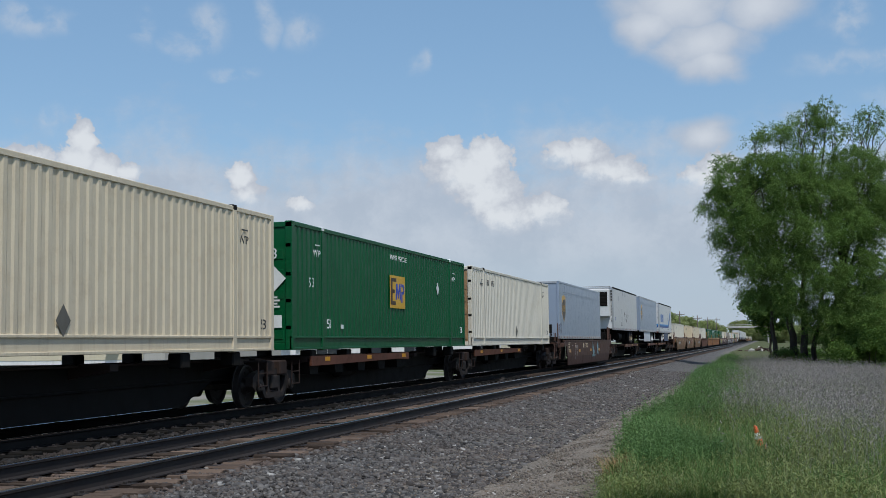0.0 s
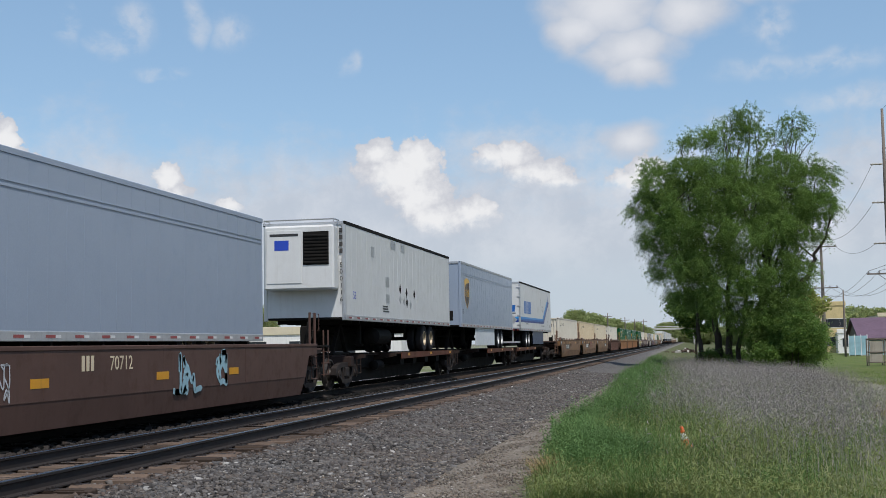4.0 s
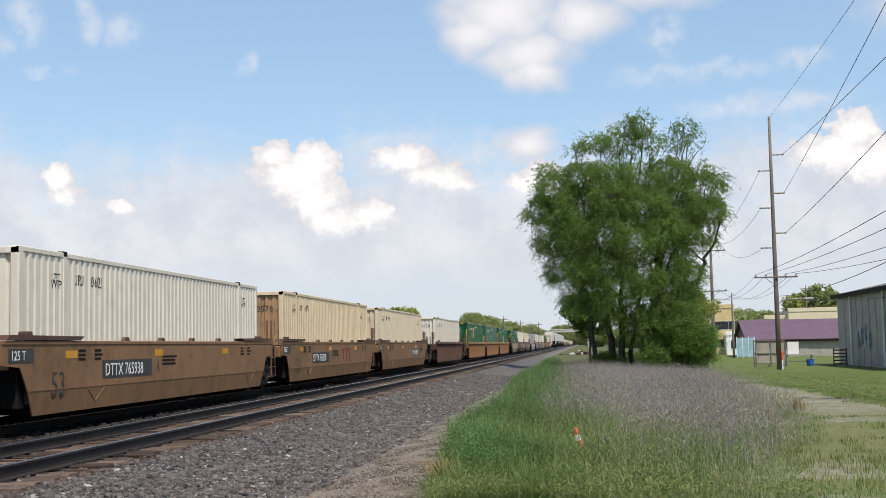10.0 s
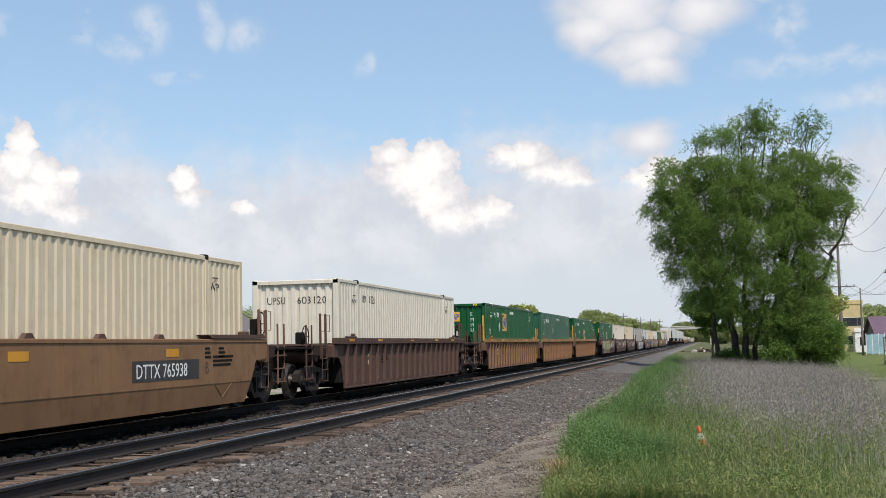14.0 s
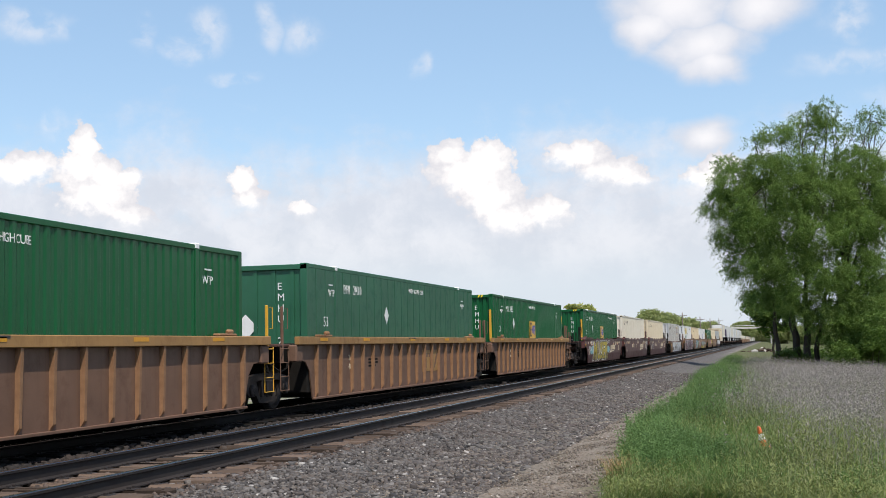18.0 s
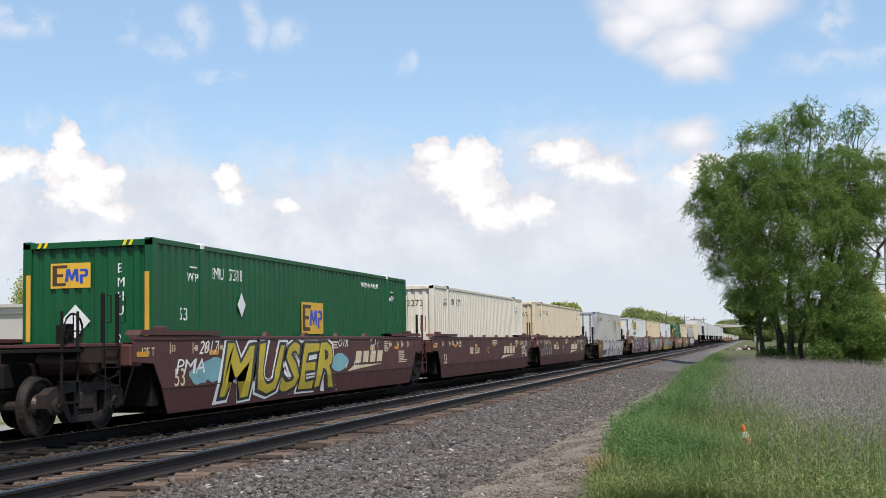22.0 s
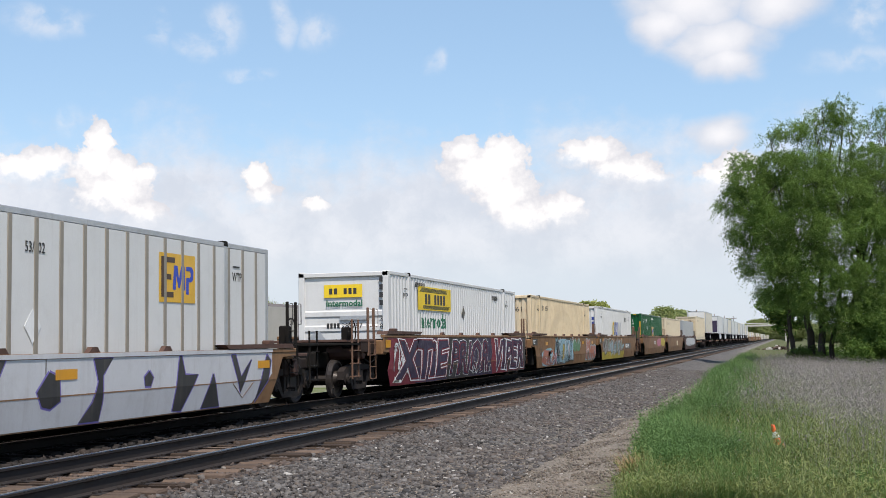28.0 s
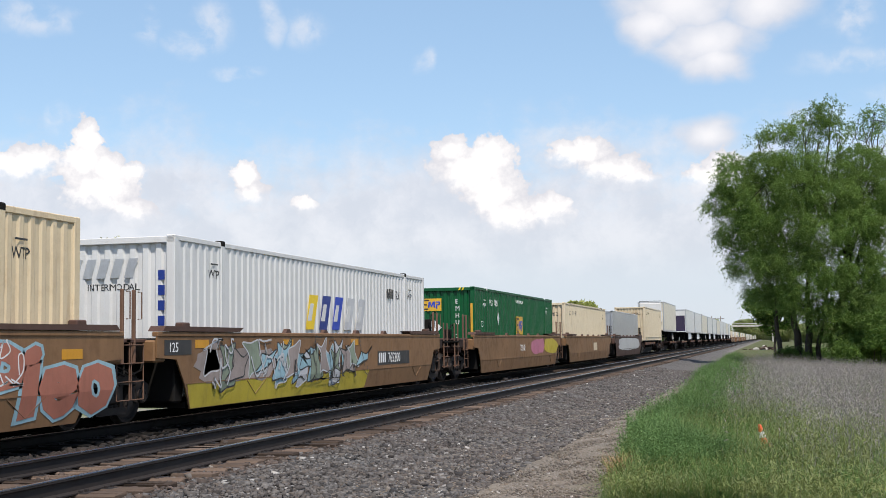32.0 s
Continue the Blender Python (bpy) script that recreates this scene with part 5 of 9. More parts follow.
def road_wheels(t, y, rim):
    """A tandem axle of twin tyres under a trailer."""
    bog = part("bogie", Geo().box(-0.55, 0.55, y - 1.3, y + 1.3, 1.78, 2.02, 0.03).box(0.42, 0.56, y - 1.0, y + 1.0, 1.5, 1.8, 0.02).box(-0.56, -0.42, y - 1.0, y + 1.0, 1.5, 1.8, 0.02), M["near_black"], t)
    tyre = cached("tyre", lambda: Geo().lathe([(0.0, 0.28), (0.0, 0.44), (0.03, 0.50), (0.08, 0.515), (0.22, 0.515), (0.27, 0.50), (0.29, 0.44), (0.28, 0.29), (0.02, 0.29), (0.0, 0.28)], (0, 0, 0), "x", 28, False).mesh("tyre", M["rubber"]))
    rm = cached(("rim", rim), lambda: Geo().lathe([(0.06, 0.285), (0.285, 0.287), (0.288, 0.265), (0.27, 0.255), (0.16, 0.22), (0.14, 0.14), (0.20, 0.12), (0.24, 0.10), (0.24, 0.02)], (0, 0, 0), "x", 22, False).mesh("rim", M[rim]))
    for s in (-0.62, 0.62):
        part("axle", Geo().cyl((0, y + s, 1.56), 0.07, -1.0, 1.0), M["near_black"], bog)
        for x in (0.58, 0.91):
            w = part("tyre", tyre, None, bog, at=(x, y + s, 1.56))
        part("rim", rm, None, bog, at=(0.91, y + s, 1.56))
        for x in (-0.87, -1.20):
            part("tyre", tyre, None, bog, at=(x, y + s, 1.56))
    part("mud_flap", Geo().box(0.5, 1.15, y + 1.45, y + 1.47, 1.25, 1.95), M["rubber"], t)


def trailer(y0, paint, label, L=16.15, z0=2.08, H=3.02, axle=12.3, rim="rim", gear=3.0, doors=False, skirt=None, roof="alu", stripe=True, rear_gear=None):
    t = car_at("trailer", y0, label, "trailer", "road trailers on the train")
    P = M[paint]
    zt = z0 + H
    bx = 1.30
    part("side_wall", Geo().box(bx - 0.03, bx, 0.06, L - 0.06, z0 + 0.16, zt - 0.1), P, t)
    part("far_wall", Geo().box(-bx, -bx + 0.03, 0.06, L - 0.06, z0 + 0.16, zt - 0.1), P, t)
    part("front_wall", Geo().box(-bx + 0.05, bx - 0.05, 0.03, 0.07, z0 + 0.1, zt - 0.08), P, t)
    part("rear_wall", Geo().box(-bx + 0.05, bx - 0.05, L - 0.07, L - 0.03, z0 + 0.1, zt - 0.08), P, t)
    part("roof", Geo().box(-bx + 0.02, bx - 0.02, 0.04, L - 0.04, zt - 0.05, zt - 0.02), M["alu"], t)
    part("top_rail", Geo().box(bx - 0.06, bx + 0.012, 0, L, zt - 0.11, zt, 0.012), M[roof], t)
    part("far_rail", Geo().box(-bx - 0.012, -bx + 0.06, 0, L, zt - 0.11, zt, 0.012), M[roof], t)
    part("bottom_rail", Geo().box(bx - 0.05, bx + 0.016, 0, L, z0, z0 + 0.17, 0.012), M["alu"], t, "aluminium bottom rail")
    part("floor", Geo().box(-bx + 0.02, bx - 0.02, 0.04, L - 0.04, z0 + 0.04, z0 + 0.12), M["near_black"], t)
    beam = cached(("beam", z0), lambda: Geo().box(-bx + 0.1, bx - 0.1, -0.04, 0.04, z0 - 0.08, z0 + 0.04).mesh("cross_beam", M["near_black"]))
    for y in np.arange(1.0, L - 0.5, 0.9):
        part("cross_beam", beam, None, t, at=(0, float(y), 0))
    for y in (0.0, L - 0.09):
        for s in (-1, 1):
            part("corner_post", Geo().box(*sorted((s * (bx - 0.12), s * (bx + 0.006))), y, y + 0.09, z0, zt, 0.02), M["alu"] if paint != "blue_grey" else P, t)
        part("header", Geo().box(-bx + 0.1, bx - 0.1, y, y + 0.08, zt - 0.12, zt - 0.01, 0.01), M["alu"], t)
    if stripe:
        n = 17
        for i in range(n):
            y = 0.3 + i * (L - 0.9) / (n - 1)
            plate(t, "reflector_tape", bx + 0.0165, y, y + 0.3, z0 + 0.06, z0 + 0.11, M["red"], "red part of the tape")
            plate(t, "reflector_tape", bx + 0.0165, y + 0.3, y + 0.48, z0 + 0.06, z0 + 0.11, M["mark_white"])
    riv = Geo()
    for y in np.arange(0.7, L - 0.3, 0.6):
        riv.box(bx - 0.001, bx + 0.0025, y - 0.012, y + 0.012, z0 + 0.2, zt - 0.14)
    part("rivet_line", riv, P, t)
    road_wheels(t, axle, rim)
    if gear is not None:
        g = Geo()
        for x in (-0.75, 0.75):
            g.box(x - 0.07, x + 0.07, gear - 0.07, gear + 0.07, 1.35, z0 + 0.02, 0.012)
            g.box(x - 0.14, x + 0.14, gear - 0.14, gear + 0.14, 1.30, 1.36, 0.01)
        g.tube([(0.75, gear, 1.7), (-0.75, gear, 1.7)], 0.03)
        g.tube([(0.75, gear, 1.5), (0.6, gear + 0.8, z0)], 0.03)
        g.tube([(-0.75, gear, 1.5), (-0.6, gear + 0.8, z0)], 0.03)
        part("landing_gear", g, M["near_black"], t)
    # added sheet, no trailer part: stands in for the dark under the floor
    part("far_skirt", Geo().box(-1.25, -1.22, 3.4, L - 0.5, 1.12, z0 + 0.01, 0.008), M["near_black"], t, "dark sheet added on the far side to keep the underside black")
    if skirt:
        part("side_skirt", Geo().box(1.22, 1.25, skirt[0], skirt[1], 1.22, z0 + 0.01, 0.008), M[skirt[2]], t, "flat panel skirt")
    if doors:
        for s in (-1, 1):
            x0, x1 = (-bx + 0.1, -0.012) if s < 0 else (0.012, bx - 0.1)
            d = part("door", Geo().box(x0, x1, -0.01, 0.03, z0 + 0.16, zt - 0.14, 0.006), P, t)
            x = -s * -0.16
            rod = Geo().cyl((x, -0.035, 0), 0.02, z0 + 0.12, zt - 0.12, "z", 8)
            rod.box(x - 0.06, x + 0.06, -0.06, -0.01, z0 + 1.1, z0 + 1.16, 0.006)
            part("locking_bar", rod, M["alu"], d)
            for z in np.linspace(z0 + 0.3, zt - 0.4, 5):
                part("hinge", Geo().box(*sorted((s * (bx - 0.22), s * (bx - 0.01))), -0.035, 0.0, z, z + 0.09, 0.01), M["alu"], d)
        part("bumper", Geo().box(-1.2, 1.2, 0.25, 0.35, 1.32, 1.42, 0.01).box(-0.8, -0.7, 0.25, 0.35, 1.42, z0, 0.01).box(0.7, 0.8, 0.25, 0.35, 1.42, z0, 0.01), M["alu"], t, "rear impact guard")
        for x in (-1.1, -0.85, 0.85, 1.1):
            part("tail_lamp", Geo().cyl((x, 0, z0 + 0.05), 0.05, -0.03, 0.0, "y", 10), M["red"], t)
    return t


def wrapped_on_sill(me, low=0.17, lift=0.004):
    """Bends a flat marking over the knee of a smooth side sill."""
    knee = low + 0.46
    bm = bmesh.new()
    bm.from_mesh(me)
    bmesh.ops.bisect_plane(bm, geom=bm.verts[:] + bm.edges[:] + bm.faces[:], plane_co=(0, 0, knee), plane_no=(0, 0, 1))
    for v in bm.verts:
        if v.co.z < knee:
            v.co.x -= 0.05 * (knee - v.co.z) / 0.46
    bm.to_mesh(me)
    bm.free()
    return me


def blob(w, y0, y1, z0, z1, material, seed, n=14, rough=0.25, x=WX + 0.003, square=0.0):
    """A sprayed patch with an uneven outline."""
    q = random.Random(seed)
    pts = []
    for i in range(n):
        a = 2 * math.pi * i / n
        k = 1 - q.uniform(0, rough)
        c, s = math.cos(a), math.sin(a)
        m = max(abs(c), abs(s))
        c, s = c * (1 - square) + square * c / m, s * (1 - square) + square * s / m
        pts.append(((y0 + y1) / 2 + (y1 - y0) / 2 * c * k, (z0 + z1) / 2 + (z1 - z0) / 2 * s * k))
    me = Geo().prism(pts, x, x + 0.002).mesh("spray_patch", material)
    return part("spray_patch", wrapped_on_sill(me), None, w)


def spray_letters(w, text, y0, y1, z0, z1, layers, shear=0.0, x=WX + 0.004, flat=False, sway=0.05):
    """Sprayed letters fitted to a box, in layers from the outside in: (thickness, material)."""
    for k, (bold, material) in enumerate(layers):
        me = letters(text, 1.0, material, bold).copy()
        co = np.empty(len(me.vertices) * 3, np.float32)
        me.vertices.foreach_get("co", co)
        co = co.reshape(-1, 3)
        if k == 0:
            lo, hi = co.min(0), co.max(0)
        u = (co[:, 0] - lo[0]) / (hi[0] - lo[0])
        v = (co[:, 1] - lo[1]) / (hi[1] - lo[1])
        # drawn by hand: strokes sway and swell
        u = u + sway / len(text) * (np.sin(7.0 * v + 4.0 * len(text) * u) + 0.6 * np.sin(13.0 * v + 11.0 * u * len(text)))
        v = np.clip(v + sway * 0.5 * np.sin(5.0 * len(text) * u), -0.02, 1.02)
        out = np.stack([np.full(len(u), x + 0.003 * k) + (co[:, 2] > 0) * 0.002, y0 + u * (y1 - y0) + (v - 0.5) * shear, z0 + v * (z1 - z0)], -1)
        me.vertices.foreach_set("co", out.astype(np.float32).ravel())
        me.update()
        part("spray_letters", me if flat else wrapped_on_sill(me), None, w)


def drop_shapes(w, y0, y1, z0, z1, n, materials, seed, lean=0.3):
    """Interlocking rounded sprayed shapes with thin dark and light outlines."""
    q = random.Random(seed)
    step = (y1 - y0) / n
    for i in range(n):
        a = y0 + i * step + q.uniform(-0.2, 0.2) * step
        b = a + step * q.uniform(0.9, 1.6)
        za, zb = z0 + q.uniform(0, 0.35) * (z1 - z0), z1 - q.uniform(0, 0.25) * (z1 - z0)
        sh = q.uniform(-lean, lean) * 0.6
        zm = (za + zb) / 2 + q.uniform(-0.15, 0.15)
        pts = [(a - sh, za), (a + 0.45 * (b - a), za + q.uniform(0, 0.15)), (b - sh, za + q.uniform(0, 0.2)), (b - 0.2 * step, zm), (b + sh, zb), (a + 0.5 * (b - a) + sh, zb - q.uniform(0.05, 0.25)), (a + sh, zb - q.uniform(0, 0.2)), (a + 0.25 * step, zm)]
        line = [(p, min(z1, max(z0, v))) for p, v in smooth_line(pts, 4, True)]
        me = Geo().prism(line, WX + 0.004 + 0.0006 * i, WX + 0.005 + 0.0006 * i).mesh("spray_patch", materials[i % len(materials)])
        part("spray_patch", wrapped_on_sill(me), None, w)
        g = Geo()
        ribbon(g, line + line[:1], 0.016, WX + 0.0055 + 0.0006 * i)
        part("spray_stroke", g, M["mark_black" if i % 3 else "spray_silver"], w)


def again(src, y0, z=0.0):
    """The same kind of vehicle or load once more, further back."""
    ob = copy_thing(src, pose(TRAIN_X, y0, z))
    MOVERS.append((ob, TRAIN_X, y0, z))
    return ob

# ---- the train, from its leading visible car backwards ----
def cream_box(y0, z0, paint, digits, label, diamond=None, end="corr", end_paint=None):
    c = container(y0, z0, paint, label, end=end, end_paint=end_paint or ("cream_end" if paint != "cream_pale" else None))
    side_marks(c, "mark_black", digits=digits, diamond=diamond)
    return c


SPINE = "grimy brown skeleton flat car carrying a box"
# skeleton cars with boxes
spine_car(6.0, 24.7, SPINE, deck=[(8.5, 14.0)])
spine_car(24.7, 42.0, SPINE, deck=[(26.5, 34.5)])
spine_car(42.0, 59.6, SPINE, deck=[(43.0, 51.7)], tail_truck=True)
cream_box(8.02, 1.20, "cream", "", "cream corrugated steel container with a diamond placard", (8.05, 0.52, 0.2))
c = container(25.2, 1.20, "green", "green corrugated steel container with a gold logo square", end="doors")
side_marks(c, "mark_white", digits="", diamond=(12.5, 1.85, 0.17))
logo_block(c, 7.32, 8.8, 1.12, 2.05)
write("WARNING HIGH CUBE", c, (BX + 0.003, 7.4, 2.5), 0.2, M["mark_white"], narrow=0.8)
write("53", c, (BX + 0.003, 1.1, 1.45), 0.32, M["mark_white"])
write("53", c, (BX + 0.003, 2.3, 0.5), 0.32, M["mark_white"])
plate(c, "placard", BX + 0.003, 3.2, 3.4, 0.5, 0.6, M["mark_white"])
end_plate(c, "placard", 0.0, 0.55, 1.05, 0.5, 0.78, M["mark_white"])
write("53", c, (0.62, -0.004, 2.05), 0.34, M["mark_white"], FRONT_END)
part("placard", Geo().prism([(0.55, 1.6), (0.85, 1.3), (1.15, 1.6), (0.85, 1.9)], -0.006, -0.001, "y"), M["mark_white"], c, "white diamond placard")
for k in range(4):
    end_plate(c, "small_print", 0.0, 0.55, 1.0 - 0.06 * (k % 2), 0.95 + 0.07 * k, 0.99 + 0.07 * k, M["mark_white"])
cream_box(42.5, 1.20, "cream_pale", "60936", "pale cream corrugated container with rust-stained doors", (8.07, 0.56, 0.2), end="doors", end_paint="rust_cream")

# wheel-less blue-grey trailer body low in a brown well car
w = well_car(63.0, "brown_steel", "grimy brown well car with faded sprayed marks", L=17.6, lead="coupler", tail="coupler", top=1.36, low=0.06, tray=False)
write("70712", w, (WX + 0.002, 6.6, 0.95), 0.36, M["mark_cream"])
code_bars(w, WX + 0.001, 5.6, 0.95, 0.26, 3, M["mark_cream"])
reflectors(w, (0.6, 4.0, 8.5, 12.2), 0.72)
data_bars(w, 0.3, 1.2, 6, 0.7, M["mark_cream"])
data_bars(w, 2.6, 1.15, 3, 0.5, M["mark_cream"])
scrawl(w, 9.2, 12.0, 0.45, 1.2, M["spray_blue"], 4, 9, 0.06)
scrawl(w, 1.6, 3.4, 0.4, 1.1, M["spray_silver"], 5, 4, 0.015)
t = trailer(61.75, "blue_grey", "blue-grey smooth-sided trailer body with a gold and brown shield", z0=1.45, H=2.99, axle=12.5, gear=None, roof="blue_grey")


def shield(t, y, z, s=0.78, x=1.301):
    g = patch(t, "shield_logo", x, [(y - 0.78 * s, z + 0.75 * s), (y, z + 0.92 * s), (y + 0.78 * s, z + 0.75 * s), (y + 0.78 * s, z - 0.25 * s), (y + 0.5 * s, z - 0.62 * s), (y, z - 0.92 * s), (y - 0.5 * s, z - 0.62 * s), (y - 0.78 * s, z - 0.25 * s)], M["gold"], "gold-rimmed brown shield")
    patch(g, "shield_field", x + 0.004, [(y - 0.71 * s, z + 0.30 * s), (y - 0.3 * s, z + 0.55 * s), (y + 0.71 * s, z + 0.64 * s), (y + 0.71 * s, z - 0.25 * s), (y + 0.44 * s, z - 0.58 * s), (y, z - 0.84 * s), (y - 0.44 * s, z - 0.58 * s), (y - 0.71 * s, z - 0.25 * s)], M["shield"])
    k = x + 0.008
    for a in (-0.5, -0.12, 0.26):
        b = Geo().box(k, k + 0.003, y + a * s, y + (a + 0.06) * s, z - 0.22 * s, z + 0.2 * s)
        b.box(k, k + 0.003, y + (a + 0.06) * s, y + (a + 0.19) * s, z - 0.22 * s, z - 0.14 * s)
        b.box(k, k + 0.003, y + (a + 0.13) * s, y + (a + 0.19) * s, z - (0.22 if a < 0 else 0.1) * s, z + 0.2 * s)
        part("shield_shape", b, M["gold"], g)


def blue_body(t, z0, H):
    shield(t, 1.5, z0 + 1.6)
    write("53", t, (1.301, 0.3, z0 + 0.62), 0.3, M["mark_black"])
    part("side_band", Geo().box(1.30, 1.312, 0.1, 16.05, z0 + H - 0.62, z0 + H - 0.59).box(1.30, 1.312, 0.1, 16.05, z0 + H - 0.53, z0 + H - 0.51), M["blue_grey"], t)
    for x in (-0.9, 0.3):
        end_plate(t, "hose_box", 0.028, x, x + 0.6, z0 + 0.3, z0 + 0.75, M["near_black"], "recessed hose connection")


blue_body(t, 1.45, 2.99)

# trailers on skeleton cars
spine_car(86.0, 102.3, "dark grimy skeleton flat car under a white trailer", "trailer", deck=[(92.6, 102.0)], hitch=87.6)
spine_car(102.3, 121.3, "dark grimy skeleton flat car under a blue-grey trailer", "trailer", deck=[(111.6, 120.8)], hitch=105.8)
spine_car(121.3, 139.6, "dark grimy skeleton flat car under a striped trailer", "trailer", deck=[(122.4, 131.5)], hitch=136.0, tail_truck=True)
t = trailer(85.15, "white", "white refrigerated trailer with cooling unit and scuffed patches", axle=12.1, gear=3.4, rim="rim", roof="near_black")
# cooling unit on the leading wall
u = part("cooling_unit", Geo().box(-1.1, 1.1, -0.55, 0.03, 3.0, 4.95, 0.06), M["white"], t, "white cooling unit with a black grille")
part("grille", Geo().box(0.15, 0.95, -0.57, -0.55, 3.75, 4.75), M["near_black"], u)
for k in range(9):
    part("grille_slat", Geo().prism([(-0.60, 3.8 + k * 0.1), (-0.57, 3.83 + k * 0.1), (-0.57, 3.86 + k * 0.1), (-0.60, 3.84 + k * 0.1)], 0.17, 0.93), M["near_black"], u)
part("cover_panel", Geo().box(-1.0, 0.1, -0.57, -0.55, 3.2, 4.8, 0.006), M["white"], u)
end_plate(u, "badge", -0.571, -0.75, -0.3, 4.2, 4.5, M["mark_blue"])
end_plate(u, "badge", -0.571, -0.9, 0.0, 4.62, 4.7, M["mark_black"])
part("roof_guard", Geo().tube([(-1.1, -0.5, 4.98), (-1.1, -0.5, 5.12), (1.1, -0.5, 5.12), (1.1, -0.5, 4.98)], 0.025).tube([(-1.1, -0.5, 5.12), (-1.1, 0.02, 5.12)], 0.025).tube([(1.1, -0.5, 5.12), (1.1, 0.02, 5.12)], 0.025), M["alu"], u)
part("fuel_tank", Geo().lathe([(4.6, 0.1), (4.7, 0.28), (6.4, 0.28), (6.5, 0.1)], (0.85, 0, 1.62), "y", 16), M["near_black"], t)
write("53", t, (1.302, 0.85, 2.75), 0.34, M["mark_blue"])
for k, (y, z) in enumerate(((7.05, 3.3), (7.05, 2.95), (8.05, 3.2), (7.65, 2.9), (8.1, 2.85), (8.7, 2.8), (9.3, 3.2))):
    patch(t, "placard", 1.302, [(y - 0.15, z), (y, z - 0.19), (y + 0.15, z), (y, z + 0.19)], M["alu"] if k % 2 else M["near_black"], "worn placard holder")
for y, z, a, b in ((3.0, 4.2, 0.45, 0.35), (4.9, 3.3, 0.55, 0.35), (4.9, 2.75, 0.55, 0.3), (5.7, 4.65, 0.7, 0.3), (7.2, 4.65, 0.6, 0.3)):
    plate(t, "repair_patch", 1.302, y, y + a, z, z + b, M["alu"], "riveted repair patch")
data_bars(t, 4.5, 2.6, 3, 0.9, M["mark_black"], 1.302)
column(t, "#### 500116", 1.12, 4.75, 0.2, M["mark_black"], 0.0)
t = trailer(104.08, "blue_grey", "blue-grey trailer with gold shield and pale side skirt", axle=12.0, gear=3.2, rim="rim_white", roof="alu", skirt=(3.9, 9.7, "skirt"))
blue_body(t, 2.08, 3.02)
t = trailer(123.8, "white", "white trailer with broad blue swoosh and rear doors", axle=3.9, gear=13.0, rim="rim_white", doors=True, roof="near_black", skirt=(6.2, 11.9, "navy"), L=16.4)
# blue band that turns up into a leaping arrow
for k, m in enumerate(("blue_deep", "blue_mid", "blue_light")):
    z, h = 2.60 + 0.11 * k, 0.115
    patch(t, "swoosh", 1.302, [(0.05, z), (11.9 - 0.22 * k, z + 0.04), (14.75 - 0.16 * k, z + 1.42), (14.6 - 0.16 * k, z + 1.56), (11.7 - 0.22 * k, z + 0.04 + h), (0.05, z + h)], M[m], "blue stripe that rises to a point")
    end_plate(t, "swoosh", -0.011, -1.18, 1.18, z, z + h, M[m])
patch(t, "swoosh", 1.303, [(13.9, 4.0), (14.5, 4.15), (14.45, 4.75), (14.75, 4.3), (15.25, 4.2), (14.85, 4.05), (14.9, 3.55), (14.6, 3.95), (14.1, 3.75)], M["blue_deep"])
for i in range(6):
    y = 1.6 + i * 0.59
    patch(t, "wordmark", 1.302, [(y, 3.17), (y + 0.42, 3.17), (y + 0.55, 3.96), (y + 0.13, 3.96)], M["blue_mid"], "slanting blue wordmark shape")
    x = -1.0 + i * 0.34
    part("wordmark", Geo().prism([(x, 3.25), (x + 0.24, 3.25), (x + 0.3, 3.65), (x + 0.06, 3.65)], -0.016, -0.011, "y"), M["blue_mid"], t)
end_plate(t, "small_print", -0.011, -0.9, 1.0, 3.12, 3.18, M["mark_black"])
write("53", t, (1.302, 15.5, 2.4), 0.26, M["mark_black"])
data_bars(t, 2.6, 2.5, 1, 1.2, M["mark_black"], 1.302)
data_bars(t, 10.6, 2.45, 1, 1.8, M["mark_black"], 1.302)
for y, z in ((10.3, 4.3), (10.9, 3.85), (11.4, 3.85), (14.3, 2.9)):
    patch(t, "scuff", 1.302, [(y, z), (y + 0.03, z), (y + 0.16, z - 0.4), (y + 0.12, z - 0.4)], M["near_black"])
for x in (0.35, 0.85):
    part("placard", Geo().prism([(x - 0.25, 2.75), (x, 2.5), (x + 0.25, 2.75), (x, 3.0)], -0.02, -0.012, "y"), M["alu"], t)

# three tan wells
TAN = "tan-painted well car of a three-unit set"
LC = 1.52 - 1.14   # a box in a well stands this high
ZW = 0.38


def tan_marks(w, letter, plate_y, number="765938", weight=True):
    pl = plate(w, "number_board", WX + 0.001, plate_y, plate_y + 2.9, 0.76, 1.14, M["mark_black"], "black board with the car's number")
    write("DTTX " + number, pl, (WX + 0.0065, plate_y + 0.14, 0.82), 0.37, M["mark_white"])
    write(letter, w, (WX + 0.002, plate_y + 3.2, 0.84), 0.34, M["mark_black"])
    data_bars(w, plate_y + 3.6, 1.15, 3, 1.2, M["near_black"])
    reflectors(w, (1.6, 6.5, 11.8), 1.2)
    if weight:
        b = plate(w, "weight_board", WX + 0.001, -0.75, 0.25, 1.14, 1.40, M["mark_black"])
        write("125 T", b, (WX + 0.0065, -0.66, 1.19), 0.24, M["mark_white"])
    write("53", w, (WX + 0.002, 0.95, 0.50), 0.66, M["mark_black"])
    for y in (2.2, 3.0, 13.6, 14.3):
        data_bars(w, y, 1.32, 3, 0.4, M["near_black"])


w = well_car(145.8, "tan_steel", TAN, lead="coupler", post="rusty")
tan_marks(w, "A", 3.4)
